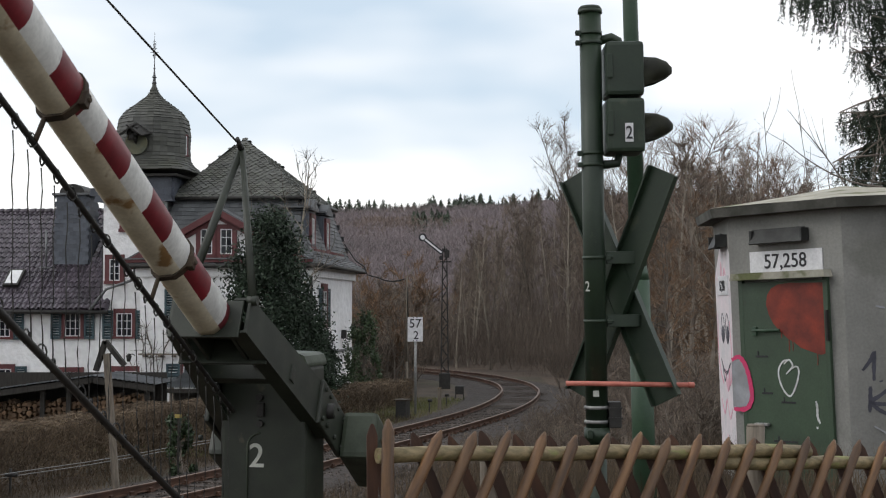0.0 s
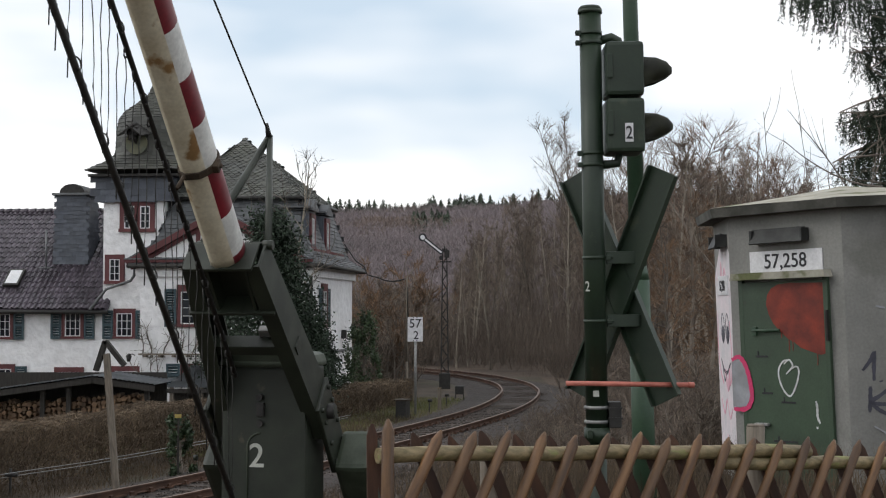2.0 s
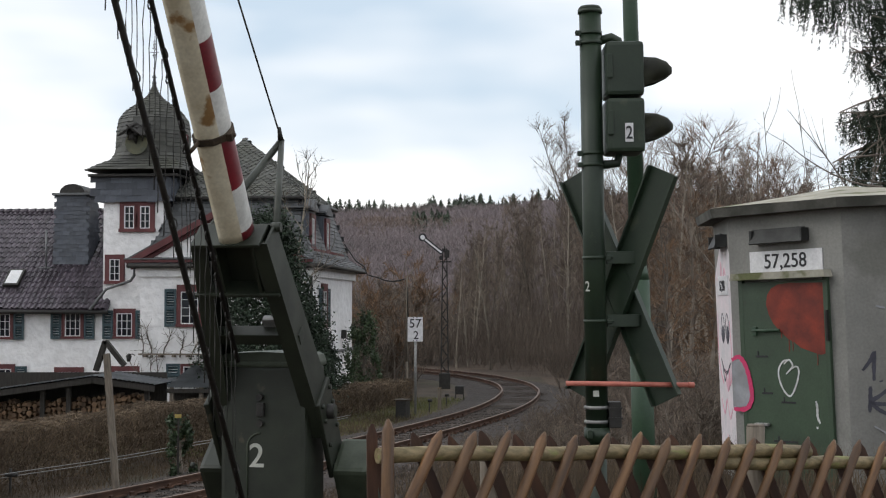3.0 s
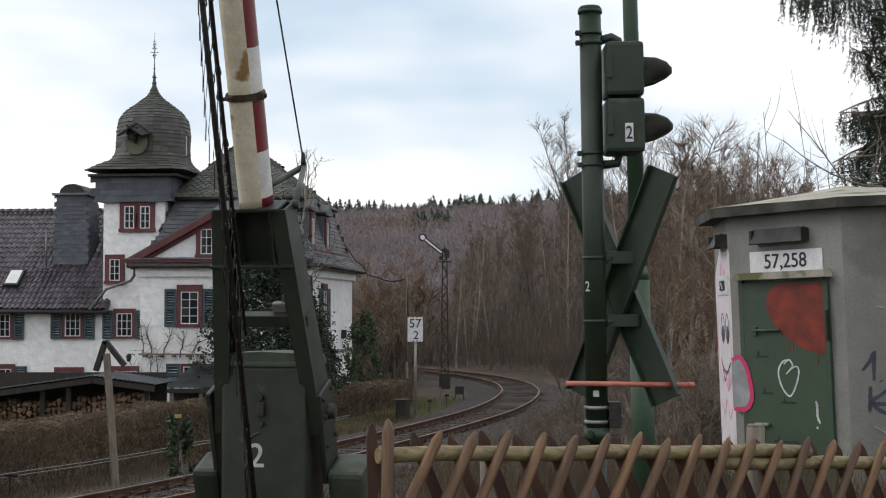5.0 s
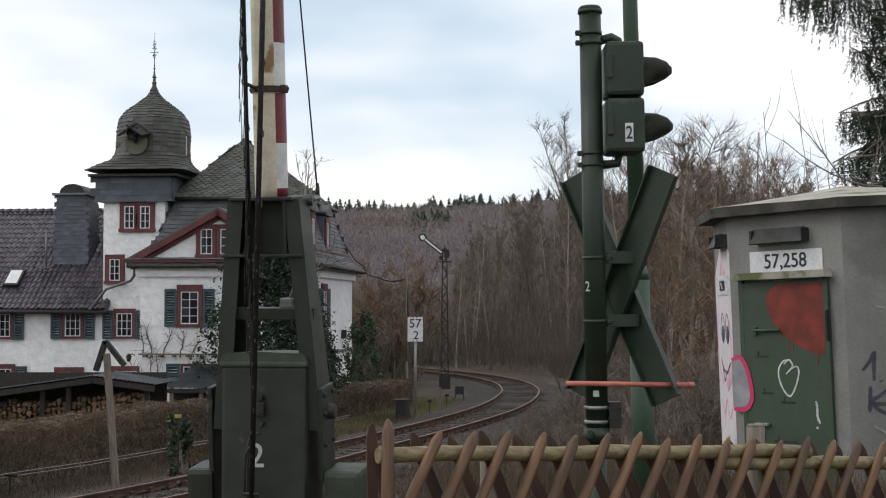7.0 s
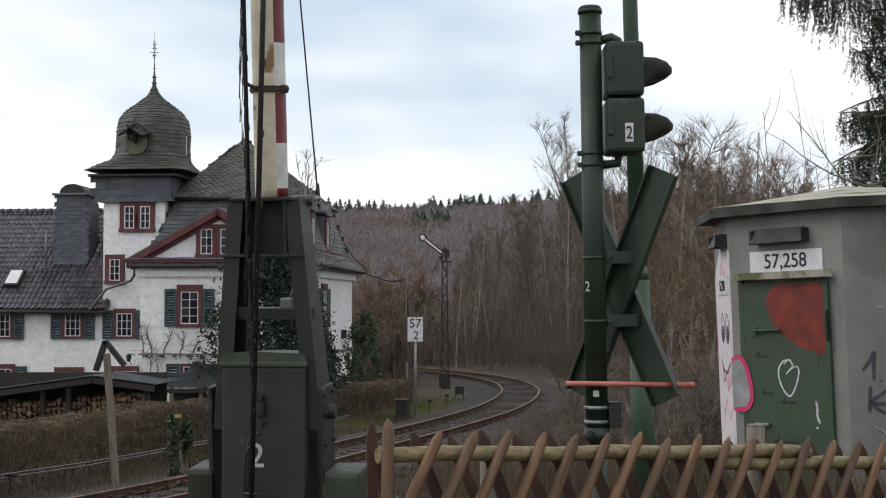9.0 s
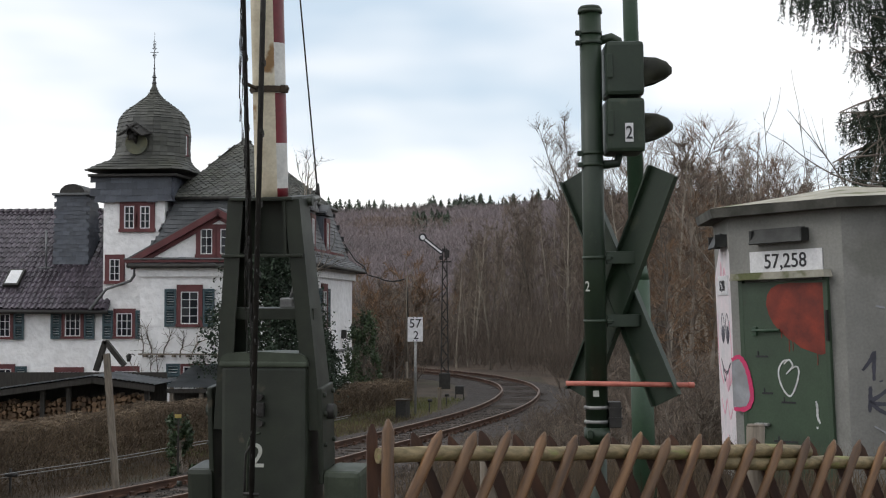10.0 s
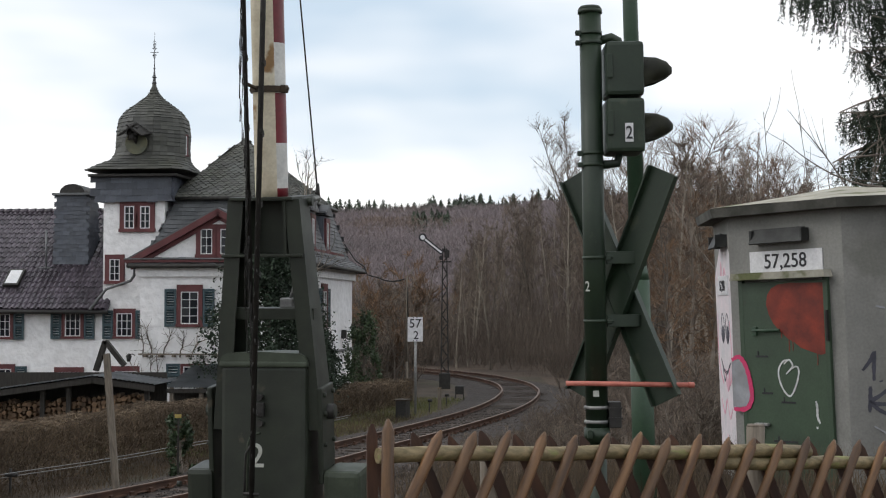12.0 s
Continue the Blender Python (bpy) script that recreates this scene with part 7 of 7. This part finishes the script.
for x0, z0, x1, z1, sag in ((0.75, 3.35, -0.52, 3.95, 0.14), (0.7, 2.65, -0.35, 4.2, -0.1), (0.7, 2.55, -0.45, 2.95, 0.12), (0.6, 2.4, -0.1, 3.3, 0.05)):
    pts = [Vector((x0 + (x1 - x0) * t / 6, 0.2, z0 + (z1 - z0) * t / 6 - sag * 4 * (t / 6) * (1 - t / 6))) for t in range(7)]
    ab.limb(pts, [0.012 * (1 - i / 8) + 0.002 for i in range(7)], 4)
    for n in range(7):
        q, e = along(pts, r.uniform(0.35, 1.0))
        ab.limb(wander(q, e + Vector((0, r.gauss(0, 0.5), r.gauss(-0.2, 0.4))), r.uniform(0.25, 0.6), 4, r, 0.10, 0.12), [0.004, 0.004, 0.003, 0.002, 0.002], 3)
o = new("branchwork", ab.mesh("branchwork", [M_BARK]))
o.parent = arch
tagged(o, kind="stuff")


# ---- trackside things ----
G = -1.95
# kilometre board
km = thing("kilometre_board", "white kilometre board with black figures on a grey pole", "sign", pose(-0.939, 48.0, G, 0, 0, -6))
bm = bmesh.new()
tube(bm, (0.0, 0.03, -0.1), (0.0, 0.03, 1.355 + 1.95), 0.045, sides=10)
part("pole", bm, M_GALV, km, "grey metal pole")
bz = (1.374 + 0.570) / 2 + 1.95
bm = bmesh.new()
quad_box(bm, (0.52, 0.02, 0.83), (0.0, -0.03, bz), bevel=0.005)
board = part("board", bm, M_PLATE, km, "white enamel board")
lettering("upper_figures", "57", 0.30, M_BLACK, board, pose(0, -0.043, bz + 0.06), "black figures 57")
lettering("lower_figure", "2", 0.28, M_BLACK, board, pose(0.03, -0.043, bz - 0.33), "black figure 2")
bm = bmesh.new()
for x in (-0.06, 0.06):
    for z in (bz + 0.39, bz - 0.39):
        quad_box(bm, (0.03, 0.012, 0.03), (x, -0.045, z))
part("bolt_heads", bm, M_BLACK, board)

# semaphore signal with lattice mast
sem = thing("semaphore_signal", "old lattice semaphore signal, white arm raised", "signal", pose(0.075, 63.0, G))
H = 4.346 + 1.95
for sx in (-1, 1):
    for sy in (-1, 1):
        bm = bmesh.new()
        tube(bm, (sx * 0.17, sy * 0.17, -0.1), (sx * 0.09, sy * 0.09, H), 0.042, 0.034, 4)
        part("corner_angle", bm, M_IRON, sem)
bm = bmesh.new()
n = 17
for k in range(n):
    z0, z1 = H * k / n, H * (k + 1) / n
    w0, w1 = 0.17 - 0.08 * k / n, 0.17 - 0.08 * (k + 1) / n
    f = 1 if k % 2 else -1
    for s in (-1, 1):
        tube(bm, (-f * w0, s * w0, z0), (f * w1, s * w1, z1), 0.024, sides=4)
        tube(bm, (s * w0, -f * w0, z0), (s * w1, f * w1, z1), 0.024, sides=4)
tagged(part("lattice", bm, M_IRON, sem), kind="stuff")
bm = bmesh.new()
quad_box(bm, (0.5, 0.5, 0.9), (0, 0, 0.3), bevel=0.02)
part("foot_casing", bm, M_IRON, sem, "dark casing at the mast foot")
arm_dir = Vector((-0.906 - -0.025, 0, 4.826 - 4.119))
ap = Vector((-0.025 - 0.075, -0.25, 4.119 + 1.95))
L = arm_dir.length
am = Matrix.Translation(ap) @ Matrix.Rotation(-math.atan2(arm_dir.z, arm_dir.x), 4, "Y")
bm = bmesh.new()
quad_box(bm, (L - 0.1, 0.02, 0.19), (L / 2 - 0.05, 0, 0), am)
tube(bm, am @ Vector((L, -0.011, 0)), am @ Vector((L, 0.011, 0)), 0.18, sides=20)
arm = part("signal_arm", bm, M_BLACK, sem, "dark edged signal arm")
bm = bmesh.new()
quad_box(bm, (L - 0.2, 0.01, 0.075), (L / 2 - 0.05, -0.018, 0), am)
tube(bm, am @ Vector((L, -0.03, 0)), am @ Vector((L, -0.013, 0)), 0.105, sides=20)
part("white_face", bm, M_FRAME, arm, "white face of the arm")
bm = bmesh.new()
quad_box(bm, (0.22, 0.3, 0.34), (0.10, -0.1, H - 0.25), bevel=0.02)
tube(bm, (-0.16, -0.2, H - 0.42), (-0.16, 0.1, H - 0.42), 0.10, sides=10)
quad_box(bm, (0.5, 0.06, 0.06), (0.05, -0.1, H - 0.60))
tube(bm, (0.0, 0, H - 0.1), (0.0, 0, H + 0.12), 0.05, 0.03, 8)
part("lamp_and_linkage", bm, M_IRON, sem, "dark lamp and linkage")
bm = bmesh.new()
tube(bm, (-0.16, -0.23, H - 0.42), (-0.16, -0.21, H - 0.42), 0.07, sides=10)
part("signal_glass", bm, M_BLACK, sem, "dark signal glass")

# cable pole and drop wire to the house
pole = thing("cable_pole", "slim wooden pole carrying the house cable", "pole", pose(-1.405, 55.0, G))
bm = bmesh.new()
tube(bm, (0, 0, -0.1), (0, 0, -0.383 + 1.95), 0.055, 0.05, 8)
tube(bm, (0, 0, -0.383 + 1.95), (0, 0, 2.909 + 1.95), 0.05, 0.035, 8)
part("shaft", bm, M_POLE_WOOD, pole)
bm = bmesh.new()
a = Vector((-3.053 - -1.405, 0, 3.283 + 1.95))
b = Vector((0, 0, 2.865 + 1.95))
pipe(bm, [a + Vector((-0.8, 0.2, 0.9)), a + Vector((-0.35, 0.1, 0.25)), a, a + Vector((0.1, 0, -0.3))] + [a.lerp(b, t / 6) + Vector((0, 0, -0.30 * math.sin(math.pi * t / 6) - 0.02)) for t in range(2, 7)] + [b + Vector((0.02, 0, -0.35)), b + Vector((0.06, -0.05, -2.2))], 0.03, 5)
part("cable", bm, M_IRON, pole, "sagging dark cable")

# post with a gabled top in the hedge
gp = thing("gabled_post", "weathered post with a small dark gabled roof", "post", pose(-6.31, 27.5, -1.95, 0, -4.6, 0))
H = 0.823 + 1.95
bm = bmesh.new()
quad_box(bm, (0.125, 0.11, H + 0.1), (0, 0, H / 2 - 0.05), bevel=0.012)
part("upright", bm, M_POLE_WOOD, gp)
for sx in (-1, 1):
    bm = bmesh.new()
    L = 0.60
    m = Matrix.Translation((0, -0.02, H + 0.24)) @ Matrix.Rotation(radians(sx * -(34 if sx > 0 else 22)), 4, "Y")
    quad_box(bm, (0.09, 0.16, L), (0, 0, -L / 2), m)
    part("roof_board", bm, M_DARK_WOOD, gp)

# signal wires on low pulley posts beside the track
wires = thing("signal_wires", "pair of signal wires on low pulley posts", "wire")
pts = curve_through([(-12.6, 17.0), (-8.75, 25.9), (-6.3, 32.0), (-4.4, 37.0), (-2.2, 43.2)], 2.2)
for o, dz in ((0.0, 0.42), (0.10, 0.50)):
    bm = bmesh.new()
    pipe(bm, [(p.x + o, p.y, -1.95 + dz + 0.02 * math.sin(i * 1.7)) for i, p in enumerate(pts)], 0.009, 4)
    part("wire", bm, M_GALV, wires)
for i in (1, 5, 9):
    p = pts[i]
    bm = bmesh.new()
    tube(bm, (p.x, p.y, -2.1), (p.x, p.y, -1.36), 0.025, sides=6)
    tube(bm, (p.x - 0.08, p.y - 0.06, -1.48), (p.x + 0.16, p.y - 0.06, -1.48), 0.04, sides=8)
    part("pulley_post", bm, M_IRON, wires)

# small trackside equipment
box1 = thing("wire_box", "dark rusty wire guide box at the trackside", "box", pose(-1.304, 46.0, G, 0, 0, -15))
bm = bmesh.new()
quad_box(bm, (0.34, 0.5, 0.62), (0, 0, 0.33), bevel=0.01)
part("case", bm, M_IRON, box1)
bm = bmesh.new()
quad_box(bm, (0.44, 0.62, 0.05), (0, 0, 0.665))
part("lid", bm, M_RUST, box1)
sp = thing("sleeper_post", "short weathered wooden post on the grass", "post", pose(-0.120, 50.0, G))
bm = bmesh.new()
quad_box(bm, (0.13, 0.13, 0.86), (0, 0, 0.38), bevel=0.012)
part("upright", bm, M_POLE_WOOD, sp)
part("cap", quad_box(bmesh.new(), (0.14, 0.14, 0.03), (0, 0, 0.826)), M_GRASS_DRY, sp)
for px, py, D in ((760, 728, 49.0), (790, 716, 52.0)):
    t = thing("pulley_stand", "small black pulley stand for signal wires", "stand", pose((px - 784) / 2500 * D, D, G))
    bm = bmesh.new()
    tube(bm, (0, 0, -0.1), (0, 0, 0.42), 0.022, sides=6)
    part("stem", bm, M_IRON, t)
    bm = bmesh.new()
    tube(bm, (-0.06, 0, 0.45), (0.10, 0, 0.45), 0.055, sides=10)
    part("wheel", bm, M_IRON, t)
tb = thing("track_box", "dark iron box on four legs beside the rail", "box", pose(0.637, 55.0, -1.95))
bm = bmesh.new()
quad_box(bm, (0.34, 0.3, 0.32), (0, 0, 0.46), bevel=0.015)
part("case", bm, M_IRON, tb)
for sx in (-1, 1):
    for sy in (-1, 1):
        bm = bmesh.new()
        tube(bm, (sx * 0.2, sy * 0.12, -0.05), (sx * 0.14, sy * 0.10, 0.32), 0.02, sides=5)
        part("leg", bm, M_IRON, tb)


def motions():
    raise_barrier()


motions()
